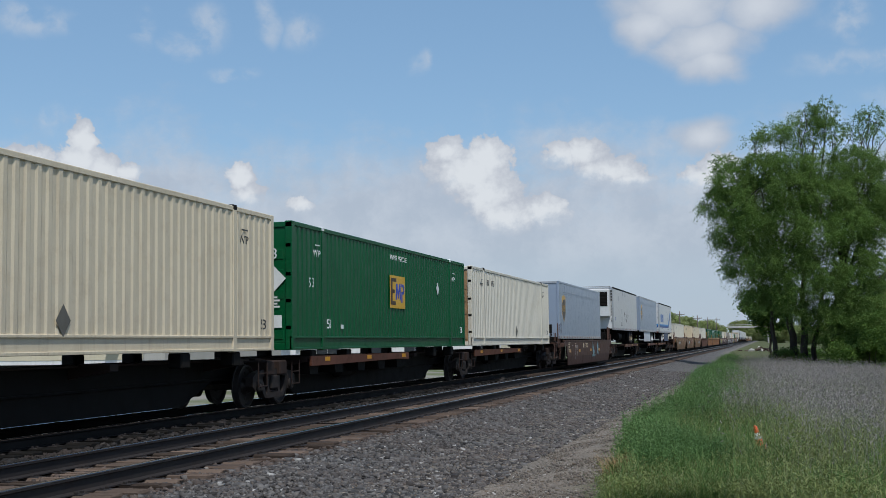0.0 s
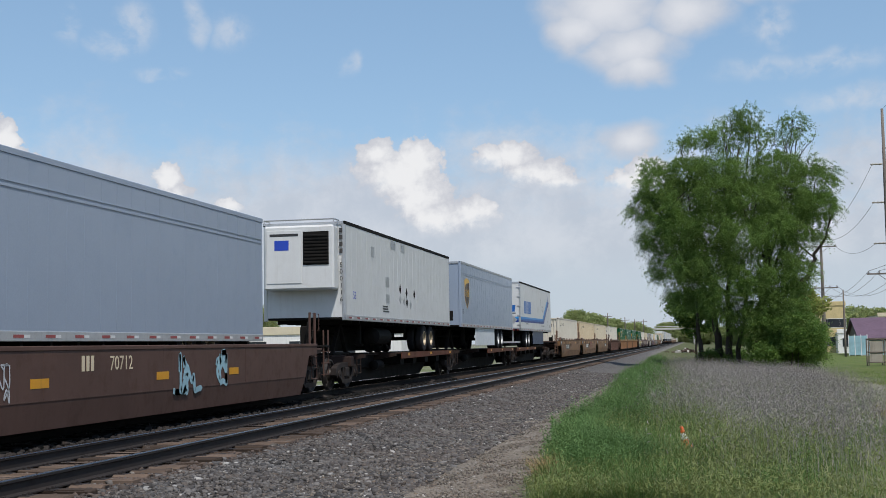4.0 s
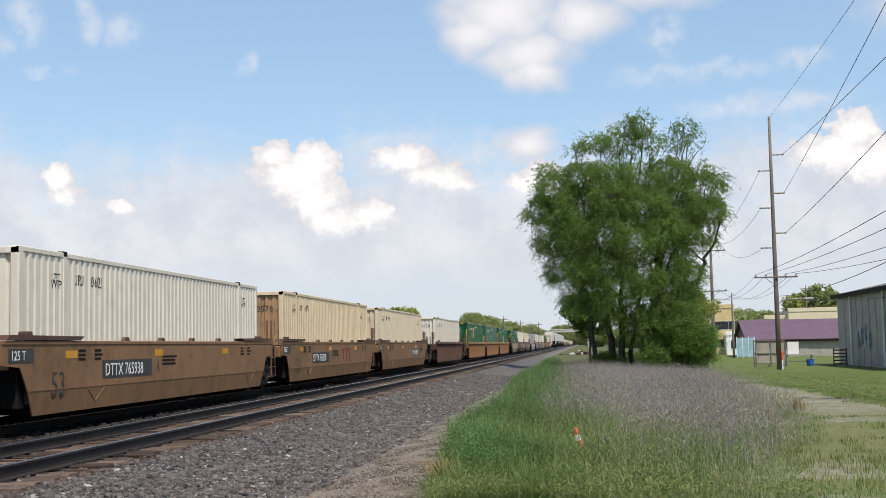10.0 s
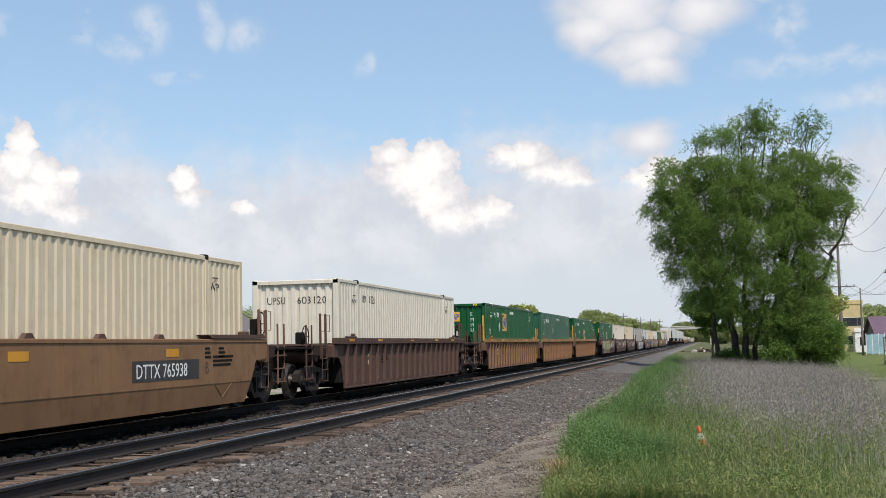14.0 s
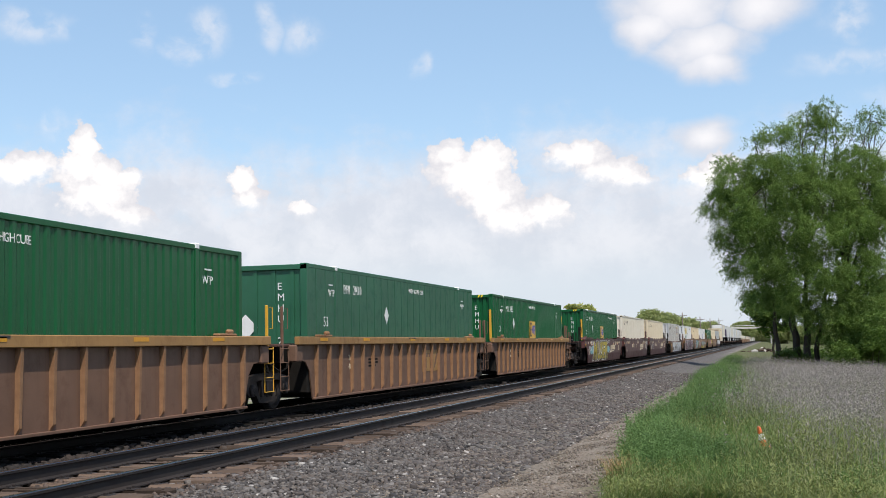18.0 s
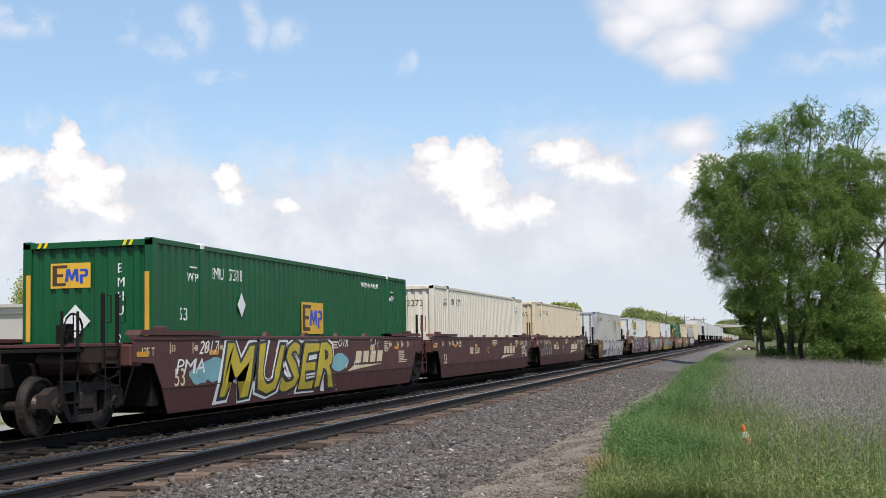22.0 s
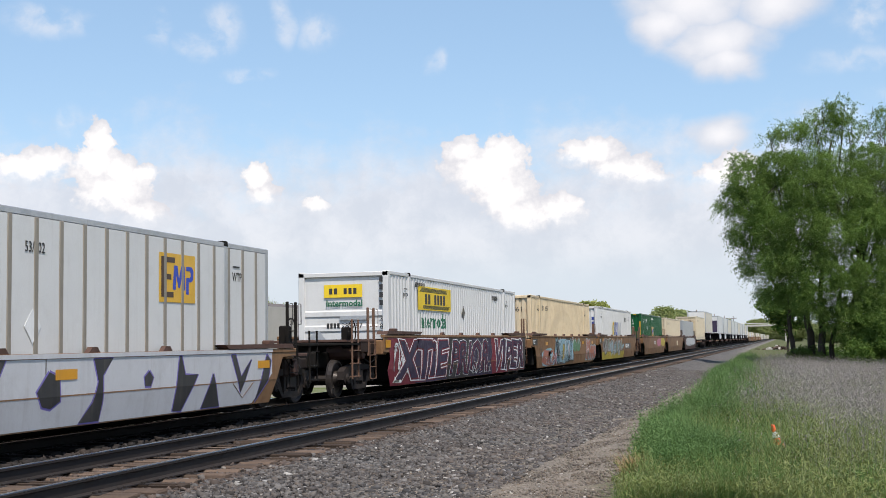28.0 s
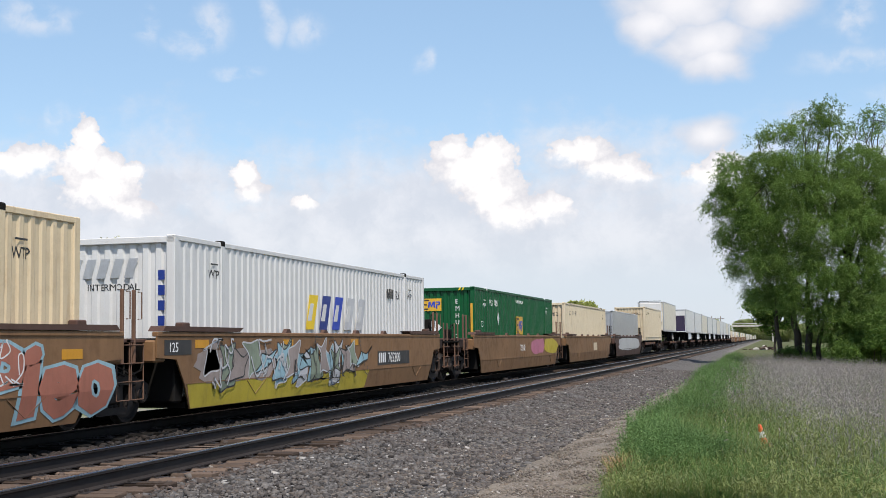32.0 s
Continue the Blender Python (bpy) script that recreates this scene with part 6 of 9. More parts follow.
w = well_car(165.2, "tan_steel", TAN, post="rusty")
tan_marks(w, "C", 3.6)
for y, a in ((9.1, 0.0), (9.75, 0.0)):
    g = Geo().box(WX + 0.001, WX + 0.005, y, y + 0.55, 1.15, 1.27)
    g.box(WX + 0.001, WX + 0.005, y + 0.2, y + 0.35, 0.75, 1.15)
    part("faded_logo", g, M["spray_red"], w)
part("faded_logo", Geo().prism([(10.4, 0.75), (10.55, 0.75), (11.0, 1.27), (10.85, 1.27)], WX + 0.001, WX + 0.005).prism([(10.85, 0.75), (11.0, 0.75), (10.55, 1.27), (10.4, 1.27)], WX + 0.006, WX + 0.009), M["spray_red"], w)
w = well_car(184.4, "tan_steel", TAN, tail="coupler", post="rusty")
tan_marks(w, "B", 10.4)
cream_box(145.85, ZW, "cream_pale", "606021", "pale cream corrugated container in a tan well car")
cream_box(165.3, ZW, "cream_warm", "600578", "warm cream corrugated container with rust-streaked end", end_paint="rust_cream")
cream_box(184.42, ZW, "cream", "600625", "cream corrugated container with patched paint")

# box with the code on its leading end
def end_code(c, digits, x0=-0.75, z=2.2, h=0.3, ink="mark_black"):
    write("UPSU", c, (x0 - 0.12, 0.042, z), h, M[ink], FRONT_END, narrow=0.8)
    write(digits, c, (x0 + 4 * h * 0.55 + 0.12, 0.042, z), h, M[ink], FRONT_END)


def green_box(y0, digits, label, logo=None, paint="green", style="corr", warn=7.4, end_mark=True, placard=3.9):
    c = container(y0, ZW, paint, label, style=style, end="corr" if style == "corr" else "posts")
    K = M["mark_white"]
    side_marks(c, "mark_white", digits=digits, diamond=(placard, 1.8, 0.2))
    if logo:
        logo_block(c, *logo)
    if warn:
        write("WARNING HIGH CUBE", c, (BX + 0.003, warn, 2.5), 0.19, K, narrow=0.8)
    write("53", c, (BX + 0.003, 1.05, 1.45), 0.34, K)
    column(c, "EMHU " + digits[:3], 0.55, 2.3, 0.24, K)
    if end_mark:
        end_logo(c, -0.75, 0.05, 2.05, 2.5)
        for x in (-1.22, 1.14):
            end_plate(c, "warning_strip", -0.001, x, x + 0.09, 1.1, 2.3, M["yellow"], "yellow height warning strip")
        for x in (-1.0, -0.88, 0.7, 0.82):
            part("hazard_stripe", Geo().prism([(x, 2.78), (x + 0.06, 2.78), (x + 0.11, 2.88), (x + 0.05, 2.88)], -0.006, -0.001, "y"), M["mark_yellow"], c)
    part("placard", Geo().prism([(-0.55, 1.45), (-0.25, 1.15), (0.05, 1.45), (-0.25, 1.75)], 0.036, 0.045, "y"), K, c, "white diamond placard")
    write("53'", c, (0.0, 0.042, 0.72), 0.34, K, FRONT_END)
    return c


def ribbed_marks(w, number="", logo=False):
    write("20", w, (WX - 0.096, 2.55, 1.0), 0.2, M["mark_cream"])
    write("40", w, (WX - 0.096, 2.55, 0.78), 0.2, M["mark_cream"])
    reflectors(w, (0.3, 3.4, 7.6, 11.5, 14.4), 1.48, WX + 0.016, (0.5, 0.07))
    data_bars(w, 4.1, 0.98, 3, 0.9, M["near_black"], WX - 0.097)
    data_bars(w, 7.5, 1.53, 1, 1.1, M["mark_black"], WX + 0.016, 0.04)
    if logo:
        lp = plate(w, "logo_panel", WX - 0.098, 9.2, 11.1, 0.55, 1.2, M["chord"], "faded yellow panel with dark shapes")
        g = Geo().box(WX - 0.0935, WX - 0.091, 9.35, 9.8, 0.98, 1.1).box(WX - 0.0935, WX - 0.091, 9.5, 9.65, 0.65, 0.98).box(WX - 0.0935, WX - 0.091, 9.9, 10.35, 0.98, 1.1).box(WX - 0.0935, WX - 0.091, 10.05, 10.2, 0.65, 0.98)
        g.prism([(10.45, 0.65), (10.6, 0.65), (10.95, 1.1), (10.8, 1.1)], WX - 0.0935, WX - 0.091)
        part("logo_shape", g, M["rusty"], lp)


end_code(bpy.data.objects["shipping_container.003"], "606021")
end_code(bpy.data.objects["shipping_container.004"], "600578")
end_code(bpy.data.objects["shipping_container.005"], "600625")

# single brown ribbed well
w = well_car(207.85, "brown_steel", "dark brown ribbed well car with an ochre top edge", "ribbed", lead="coupler", tail="coupler", chord="brown_steel", post="brown_steel")
ribbed_marks(w)
c = cream_box(207.85, ZW, "cream_pale", "603120", "clean pale cream corrugated container in a brown well")
end_code(c, "603120")
# three rusty ribbed wells
RIB = "rusty brown ribbed well car with a yellow top edge"
w = well_car(231.2, "rusty", RIB, "ribbed", lead="coupler", chord="chord", post=("rusty", "yellow"))
ribbed_marks(w)
RIB_SRC = well_car(250.9, "rusty", RIB, "ribbed", chord="chord", post="rusty")
ribbed_marks(RIB_SRC, logo=True)
w = well_car(270.5, "rusty", RIB, "ribbed", tail="coupler", chord="chord", post="rusty")
ribbed_marks(w)
green_box(231.25, "275749", "green corrugated container with gold logo squares", (4.7, 6.12, 1.6, 2.5))
green_box(250.95, "244300", "older faded green container with flat riveted panels", None, "old_green", "panel", 8.2, False, 6.0)
GREEN_SRC = green_box(270.5, "270823", "green corrugated container with gold logo squares", (7.34, 8.75, 1.2, 1.95))

# three maroon wells
MAR = "maroon well car with cream lettering"


def maroon_marks(w, letter, number=True):
    lg = Geo()
    for i in range(4):
        y = 10.6 + i * 0.62
        lg.prism([(y, 0.86), (y + 0.46, 0.86), (y + 0.58, 1.16), (y + 0.12, 1.16)], WX + 0.001, WX + 0.005)
    lg.prism([(10.0, 0.66), (12.9, 0.80), (10.5, 0.80)], WX + 0.001, WX + 0.005)
    part("logo_shape", lg, M["mark_cream"], w, "cream slanting logo shapes over a wedge")
    if number:
        code_bars(w, WX + 0.001, 4.35, 0.92, 0.24, 4, M["mark_cream"])
        write("255362", w, (WX + 0.002, 5.15, 0.92), 0.33, M["mark_cream"], narrow=0.8)
    write(letter, w, (WX + 0.002, 7.4, 0.92), 0.34, M["mark_cream"])
    write("53", w, (WX + 0.002, 0.45, 0.64), 0.46, M["mark_cream"])
    write("125 T", w, (WX + 0.002, -0.75, 1.2), 0.2, M["mark_cream"])
    for y, a in ((0.35, "53"), (1.25, "48"), (1.75, "45"), (2.35, "40"), (13.75, "40"), (14.5, "45"), (14.95, "48"), (15.6, "53")):
        write(a, w, (WX + 0.002, y, 1.26), 0.16, M["mark_cream"])
        plate(w, "marking", WX + 0.001, y - 0.06, y - 0.035, 1.22, 1.42, M["mark_cream"])
    reflectors(w, (-0.9, 1.9, 5.2, 8.5, 11.9, 14.2), 1.18, size=(0.4, 0.09))
    data_bars(w, 8.3, 1.38, 3, 1.1, M["mark_cream"], h=0.04)
    data_bars(w, 13.2, 1.38, 6, 0.4, M["mark_cream"], h=0.03)
    data_bars(w, 14.6, 1.1, 7, 0.9, M["mark_cream"], h=0.03)
    data_bars(w, 2.6, 1.38, 5, 0.45, M["mark_cream"], h=0.03)


w = well_car(294.25, "maroon", "maroon well car covered by yellow sprayed letters", lead="coupler", post="near_black")
maroon_marks(w, "B", False)
for k in range(9):
    blob(w, 1.0 + 0.22 * k, 1.9 + 0.22 * k, 0.62 + 0.05 * (k % 3), 1.0 + 0.06 * (k % 4), M["spray_cyan"], 40 + k, x=WX + 0.0022 + 0.0002 * k)
blob(w, 8.6, 10.2, 0.65, 1.15, M["spray_cyan"], 61)
spray_letters(w, "MUSER", 2.3, 9.45, 0.20, 1.50, [(0.10, M["mark_white"]), (0.065, M["mark_black"]), (0.02, M["spray_yellow"])], 0.5)
spray_letters(w, "PMA", 0.55, 1.75, 0.85, 1.12, [(0.0, M["mark_white"])], 0.1)
spray_letters(w, "2017", 1.5, 2.3, 1.2, 1.45, [(0.0, M["mark_white"])], 0.1)
spray_letters(w, "OTK", 9.3, 10.1, 1.28, 1.48, [(0.0, M["mark_white"])], 0.1)
scrawl(w, 9.6, 10.9, 0.68, 0.9, M["mark_white"], 21, 4, 0.014)
scrawl(w, 11.2, 12.6, 1.1, 1.45, M["mark_white"], 22, 5, 0.016)
w = well_car(313.75, "maroon", MAR, post="maroon")
maroon_marks(w, "C")
scrawl(w, 14.6, 16.0, 0.7, 1.35, M["mark_white"], 23, 6, 0.018)
MAROON_SRC = well_car(333.25, "maroon", MAR, tail="coupler", post="near_black")
maroon_marks(MAROON_SRC, "A")
for k in range(4):
    scrawl(MAROON_SRC, 0.6 + 0.7 * k, 1.5 + 0.7 * k, 0.68, 1.3, M["spray_silver"], 24 + k, 3, 0.018)
green_box(294.3, "273518", "green corrugated container with gold logo squares", (7.25, 8.72, 1.22, 1.97), warn=11.8, placard=3.82)
c = cream_box(313.78, ZW, "cream_pale", "602273", "pale cream corrugated container in a maroon well")
end_code(c, "602273")
CREAM_SRC = cream_box(333.3, ZW, "cream", "604962", "cream corrugated container in a maroon well")
end_code(CREAM_SRC, "604962")

# white ribbed box in a silver-sprayed tan well
w = well_car(356.8, "tan_steel", "tan well car sprayed silver with black letters", lead="coupler", tail="coupler", post="near_black", top=1.22)
g = Geo().prism([(2.55, 0.19), (15.0, 0.19), (15.9, 0.75), (15.9, 1.16), (2.5, 1.16), (2.4, 0.6)], WX + 0.002, WX + 0.004).mesh("spray_patch", M["spray_silver"])
part("spray_patch", wrapped_on_sill(g), None, w, "silver sprayed field")
plate(w, "spray_patch", WX + 0.016, 2.5, 15.9, 1.17, 1.235, M["spray_silver"])
for k, pts in enumerate((
        [(2.36, 1.16), (2.54, 1.16), (2.51, 0.83), (2.47, 0.60), (3.4, 0.64), (4.44, 0.73), (4.2, 0.38), (3.4, 0.36), (2.6, 0.34), (2.39, 0.5)], [(5.66, 0.76), (6.87, 0.80), (6.74, 1.16), (7.15, 1.16), (6.85, 0.7), (6.68, 0.22), (6.54, 0.56), (5.99, 0.58), (5.86, 0.22), (5.64, 0.22)],
        [(8.16, 0.98), (8.40, 0.90), (8.43, 0.56), (8.2, 0.46), (8.0, 0.50), (7.86, 0.70)], [(9.31, 1.15), (9.44, 0.8), (9.3, 0.5), (8.96, 0.21), (9.5, 0.21), (9.56, 0.5), (9.56, 0.9), (9.85, 1.15)],
        [(10.96, 0.92), (11.09, 0.81), (11.0, 0.68), (10.83, 0.68), (10.8, 0.82)], [(12.0, 1.15), (12.06, 1.15), (12.2, 0.82), (12.67, 0.82), (12.1, 0.21), (11.8, 0.22)],
        [(13.27, 0.81), (13.57, 0.21), (12.85, 0.21)], [(14.02, 1.14), (14.2, 1.14), (14.45, 0.72), (14.91, 1.04), (14.44, 0.42)], [(15.64, 1.12), (15.85, 1.0), (15.7, 0.62), (15.12, 0.22), (15.36, 0.6)])):
    part("spray_patch", wrapped_on_sill(Geo().prism(pts, WX + 0.006, WX + 0.009).mesh("spray_patch", M["mark_black"])), None, w, "black sprayed shape")
    g = Geo()
    ribbon(g, pts + pts[:1], 0.035, WX + 0.0052)
    part("spray_stroke", wrapped_on_sill(g.mesh("spray_stroke", M["spray_lilac"])), None, w)
reflectors(w, (0.3, 8.3, 15.2), 0.86, WX + 0.010)
c = container(356.85, ZW, "white", "white container with grey side posts and a gold square", "posts", end="posts", post_paint="post_grey", trim="alu")
side_marks(c, "mark_black", digits="830739", size53=False)
logo_block(c, 11.6, 12.9, 1.7, 2.55)
patch(c, "placard", BX + 0.003, [(7.8, 1.25), (8.0, 1.0), (8.2, 1.25), (8.0, 1.5)], M["mark_white"])
write("53/102", c, (BX + 0.003, 7.8, 2.3), 0.22, M["mark_black"], narrow=0.8)
end_logo(c, -0.6, 0.1, 1.95, 2.4)
column(c, "####830739", 0.9, 2.55, 0.2, M["mark_black"])

# three tan wells with sprayed sides
w = well_car(380.9, "tan_steel", "tan well car covered with red and violet sprayed letters", lead="coupler", post="rusty")
for k, (a, b, m) in enumerate(((-0.7, 2.2, "spray_red"), (1.6, 5.6, "spray_violet"), (4.9, 8.4, "mark_black"), (7.8, 11.6, "spray_violet"), (11.0, 14.4, "spray_red"), (13.6, 17.0, "mark_black"))):
    me = Geo().prism([(a + 0.3, 0.18), (b - 0.1, 0.18), (b, 0.6), (b - 0.2, 1.0), (b, 1.49), (a, 1.49), (a + 0.2, 0.9), (a - 0.05, 0.62)], WX + 0.002 + 0.0004 * k, WX + 0.003 + 0.0004 * k).mesh("spray_patch", M[m])
    part("spray_patch", wrapped_on_sill(me), None, w)
spray_letters(w, "XTiE", -0.3, 5.3, 0.22, 1.46, [(0.10, M["spray_red"]), (0.078, M["mark_white"]), (0.055, M["spray_red"]), (0.028, M["spray_violet"])], 0.3)
spray_letters(w, "PRIOR", 5.5, 11.0, 0.2, 1.46, [(0.10, M["mark_black"]), (0.07, M["mark_white"]), (0.056, M["spray_violet"]), (0.02, M["spray_red"]), (-0.005, M["spray_violet"])], 0.5)
spray_letters(w, "VIPER", 11.2, 17.0, 0.2, 1.47, [(0.11, M["spray_red"]), (0.075, M["mark_white"]), (0.045, M["spray_violet"]), (-0.005, M["spray_red"]), (-0.02, M["spray_violet"])], 0.35)
scrawl(w, -0.2, 1.0, 0.3, 1.3, M["mark_white"], 31, 6, 0.03)
scrawl(w, 8.0, 9.0, 0.3, 0.6, M["mark_white"], 32, 4, 0.015)
scrawl(w, 10.2, 11.2, 0.3, 0.5, M["mark_white"], 33, 4, 0.015)
plate(w, "reflector", WX + 0.016, -0.9, -0.5, 1.2, 1.4, M["reflector"])
w = well_car(400.2, "tan_steel", "tan well car with pale blue and orange sprayed lettering", post="rusty")
tan = w
b = plate(w, "weight_board", WX + 0.001, -0.75, 0.25, 1.14, 1.40, M["mark_black"])
write("125 T", b, (WX + 0.0065, -0.66, 1.19), 0.24, M["mark_white"])
write("53", w, (WX + 0.002, 0.7, 0.66), 0.5, M["mark_black"])
blob(w, 0.9, 4.7, 0.18, 1.02, M["spray_blue"], 158, square=0.5)
blob(w, 1.1, 4.5, 0.2, 0.96, M["spray_orange"], 159, x=WX + 0.0036, square=0.5)
blob(w, 3.9, 9.4, 0.2, 1.48, M["mark_black"], 160, 18, 0.18, square=0.6)
blob(w, 4.0, 9.3, 0.22, 1.47, M["spray_blue"], 161, 18, 0.2, x=WX + 0.0036, square=0.6)
drop_shapes(w, 2.0, 4.6, 0.2, 0.95, 5, [M["spray_orange"], M["spray_pink"], M["spray_blue"]], 51)
drop_shapes(w, 4.2, 9.0, 0.25, 1.49, 11, [M["spray_blue"], M["spray_blue"], M["spray_silver"], M["spray_blue"], M["spray_blue"], M["spray_yellow"]], 52, 0.5)
scrawl(w, 4.3, 8.9, 0.3, 1.4, M["mark_black"], 53, 16, 0.018)
scrawl(w, 4.3, 8.9, 0.3, 1.4, M["mark_white"], 54, 5, 0.018)
blob(w, 9.0, 10.6, 0.7, 1.45, M["spray_green"], 55)
blob(w, 10.3, 11.6, 0.7, 1.45, M["spray_green"], 56)
scrawl(w, 9.0, 11.6, 0.66, 1.45, M["spray_silver"], 57, 6, 0.018)
scrawl(w, 13.4, 14.5, 0.8, 1.4, M["mark_white"], 58, 4, 0.012)
spray_letters(w, "Pieo", 13.4, 17.0, 0.24, 1.42, [(0.085, M["spray_blue"]), (0.05, M["spray_orange"])], 0.2)
reflectors(w, (2.1, 5.1, 8.6, 12.2, 15.4), 1.12)
w = well_car(419.45, "tan_steel", "brown well car with a faded sprayed mural", tail="coupler", post="rusty")
me = Geo().prism([(0.3, 0.18), (9.9, 0.18), (10.2, 0.62), (0.1, 0.62)], WX + 0.002, WX + 0.003).mesh("spray_patch", M["spray_yellow"])
part("spray_patch", wrapped_on_sill(me), None, w)
drop_shapes(w, 0.6, 10.0, 0.4, 1.46, 14, [M["spray_haze"], M["spray_sage"], M["spray_haze"], M["spray_sage"], M["spray_blue"], M["spray_blue"], M["spray_haze"], M["spray_blue"], M["spray_sage"]], 62, 0.4)
drop_shapes(w, 4.0, 8.6, 0.3, 1.44, 9, [M["spray_blue"], M["spray_sage"], M["spray_blue"], M["spray_silver"]], 66, 0.5)
blob(w, 0.3, 4.6, 0.55, 1.3, M["spray_haze"], 67, 22, 0.3, square=0.5)
scrawl(w, 4.0, 10.0, 0.5, 1.45, M["mark_black"], 63, 12, 0.012, WX + 0.022)
scrawl(w, 0.8, 5.0, 0.5, 1.4, M["spray_silver"], 64, 8, 0.02, WX + 0.020)
pl = plate(w, "number_board", WX + 0.001, 10.9, 13.8, 0.72, 1.08, M["mark_black"], "black board with the car's number")
code_bars(pl, WX + 0.006, 11.0, 0.78, 0.26, 4, M["mark_white"])
write("765200", pl, (WX + 0.0065, 11.8, 0.78), 0.37, M["mark_white"])
b = plate(w, "weight_board", WX + 0.001, -0.75, 0.25, 1.14, 1.40, M["mark_black"])
write("125", b, (WX + 0.0065, -0.6, 1.19), 0.24, M["mark_white"])
reflectors(w, (0.4, 4.5, 8.8), 1.25)
# white box with a yellow side panel
c = container(380.9, ZW, "white", "clean white corrugated container with a yellow logo panel", end="bars")
side_marks(c, "mark_black", digits="", size53=False, diamond=(8.0, 1.9, 0.19))
lp = plate(c, "logo_panel", BX + 0.003, 2.8, 6.4, 1.9, 2.6, M["mark_yellow"], "bright yellow logo panel with black shapes")
for i in range(7):
    if i == 2:
        continue
    plate(lp, "logo_shape", BX + 0.008, 3.5 + i * 0.33, 3.72 + i * 0.33, 2.08, 2.38, M["mark_black"])
g = Geo()
for k in range(5):
    g.box(BX + 0.008, BX + 0.011, 2.95 + 0.05 * k, 5.9, 2.44 + 0.025 * k, 2.452 + 0.025 * k)
    g.box(BX + 0.008, BX + 0.011, 3.3, 6.25 - 0.05 * k, 2.03 - 0.022 * k, 2.042 - 0.022 * k)
part("logo_shape", g, M["mark_black"], lp)
write("Intermodal", c, (BX + 0.003, 3.0, 1.38), 0.62, M["mark_green"], bold=0.012, narrow=1.08)
code_bars(c, BX + 0.003, 2.5, 2.55, 0.14, 9, M["mark_black"], 0.8)
code_bars(c, BX + 0.003, 12.2, 2.45, 0.16, 7, M["mark_black"], 0.8)
lp = end_plate(c, "logo_panel", 0.024, -0.55, 0.55, 2.2, 2.55, M["mark_yellow"], "yellow logo panel")
for i in range(6):
    if i != 2:
        end_plate(lp, "logo_shape", 0.019, -0.4 + i * 0.14, -0.31 + i * 0.14, 2.29, 2.45, M["mark_black"])
write("Intermodal", c, (-0.5, 0.024, 1.96), 0.24, M["mark_green"], FRONT_END, bold=0.006)
column(c, "#### 287797", 1.05, 2.6, 0.2, M["mark_black"], -0.001)
write("287797", c, (-0.05, 0.024, 1.36), 0.2, M["mark_black"], FRONT_END)
for i in range(4):
    end_plate(c, "marking", 0.026, -0.48 + i * 0.1, -0.41 + i * 0.1, 1.36, 1.5, M["mark_black"])
part("placard", Geo().prism([(-1.05, 1.1), (-0.8, 0.85), (-0.5, 1.05), (-0.72, 1.32)], 0.015, 0.024, "y"), M["alu"], c)
part("latch_plate", Geo().box(-0.1, 0.75, 0.01, 0.025, 1.58, 1.7, 0.005), M["alu"], c)
c = cream_box(400.25, ZW, "cream_warm", "605461", "warm cream corrugated container with faint rust streaks")
end_code(c, "605461")
part("solar_panel", Geo().prism([(0.0, 2.0), (0.045, 2.0), (0.045, 2.12), (0.02, 2.12)], -0.5, 0.0), M["glass_dark"], c, "small dark solar tracker")
SWIFT = container(419.45, ZW, "white", "white corrugated container with faded slanting logo shapes")
side_marks(SWIFT, "mark_black", digits="", size53=False)
for i, m in enumerate(("mark_yellow", "blue_deep", "mark_blue", "spray_silver", "spray_silver")):
    y = 6.3 + i * 0.86
    patch(SWIFT, "logo_shape", BX + 0.003, [(y, 1.25), (y + 0.5, 1.25), (y + 0.8, 2.05), (y + 0.25, 2.05)], M[m], "faded slanting logo shape")
    patch(SWIFT, "logo_shape", BX + 0.006, [(y + 0.1, 1.45), (y + 0.35, 1.45), (y + 0.5, 1.85), (y + 0.3, 1.85)], M["white"])
code_bars(SWIFT, BX + 0.003, 12.4, 2.15, 0.26, 4, M["mark_black"])
write("126", SWIFT, (BX + 0.003, 13.2, 2.15), 0.34, M["mark_black"], narrow=0.85)
for i in range(5):
    part("logo_shape", Geo().prism([(-0.85 + 0.28 * i, 2.15), (-0.67 + 0.28 * i, 2.15), (-0.57 + 0.28 * i, 2.5), (-0.75 + 0.28 * i, 2.5)], 0.04, 0.046, "y"), M["alu"], SWIFT)
write("INTERMODAL", SWIFT, (-0.5, 0.042, 1.93), 0.17, M["mark_black"], FRONT_END)
column(SWIFT, "SWRU 1".replace("SWRU", "####"), 0.95, 2.1, 0.26, M["blue_deep"])

# brown set: green, cream, grey box
BROWN3 = "brown well car with patchy repainted sides"
w = well_car(442.15, "tan_steel", BROWN3, lead="coupler", post="rusty")
write("753142", w, (WX + 0.002, 7.2, 0.9), 0.36, M["mark_white"])
blob(w, 9.5, 13.0, 0.7, 1.45, M["spray_pink"], 71, square=0.6)
blob(w, 12.4, 16.6, 0.66, 1.45, M["spray_yellow"], 72, square=0.6)
TAN_SRC = well_car(462.2, "tan_steel", BROWN3, post="rusty")
plate(TAN_SRC, "logo_panel", WX + 0.001, 9.0, 10.4, 0.7, 1.15, M["mark_cream"])
w = well_car(482.2, "brown_steel", "grey-brown well car with pale sprayed sides", tail="coupler", post="near_black")
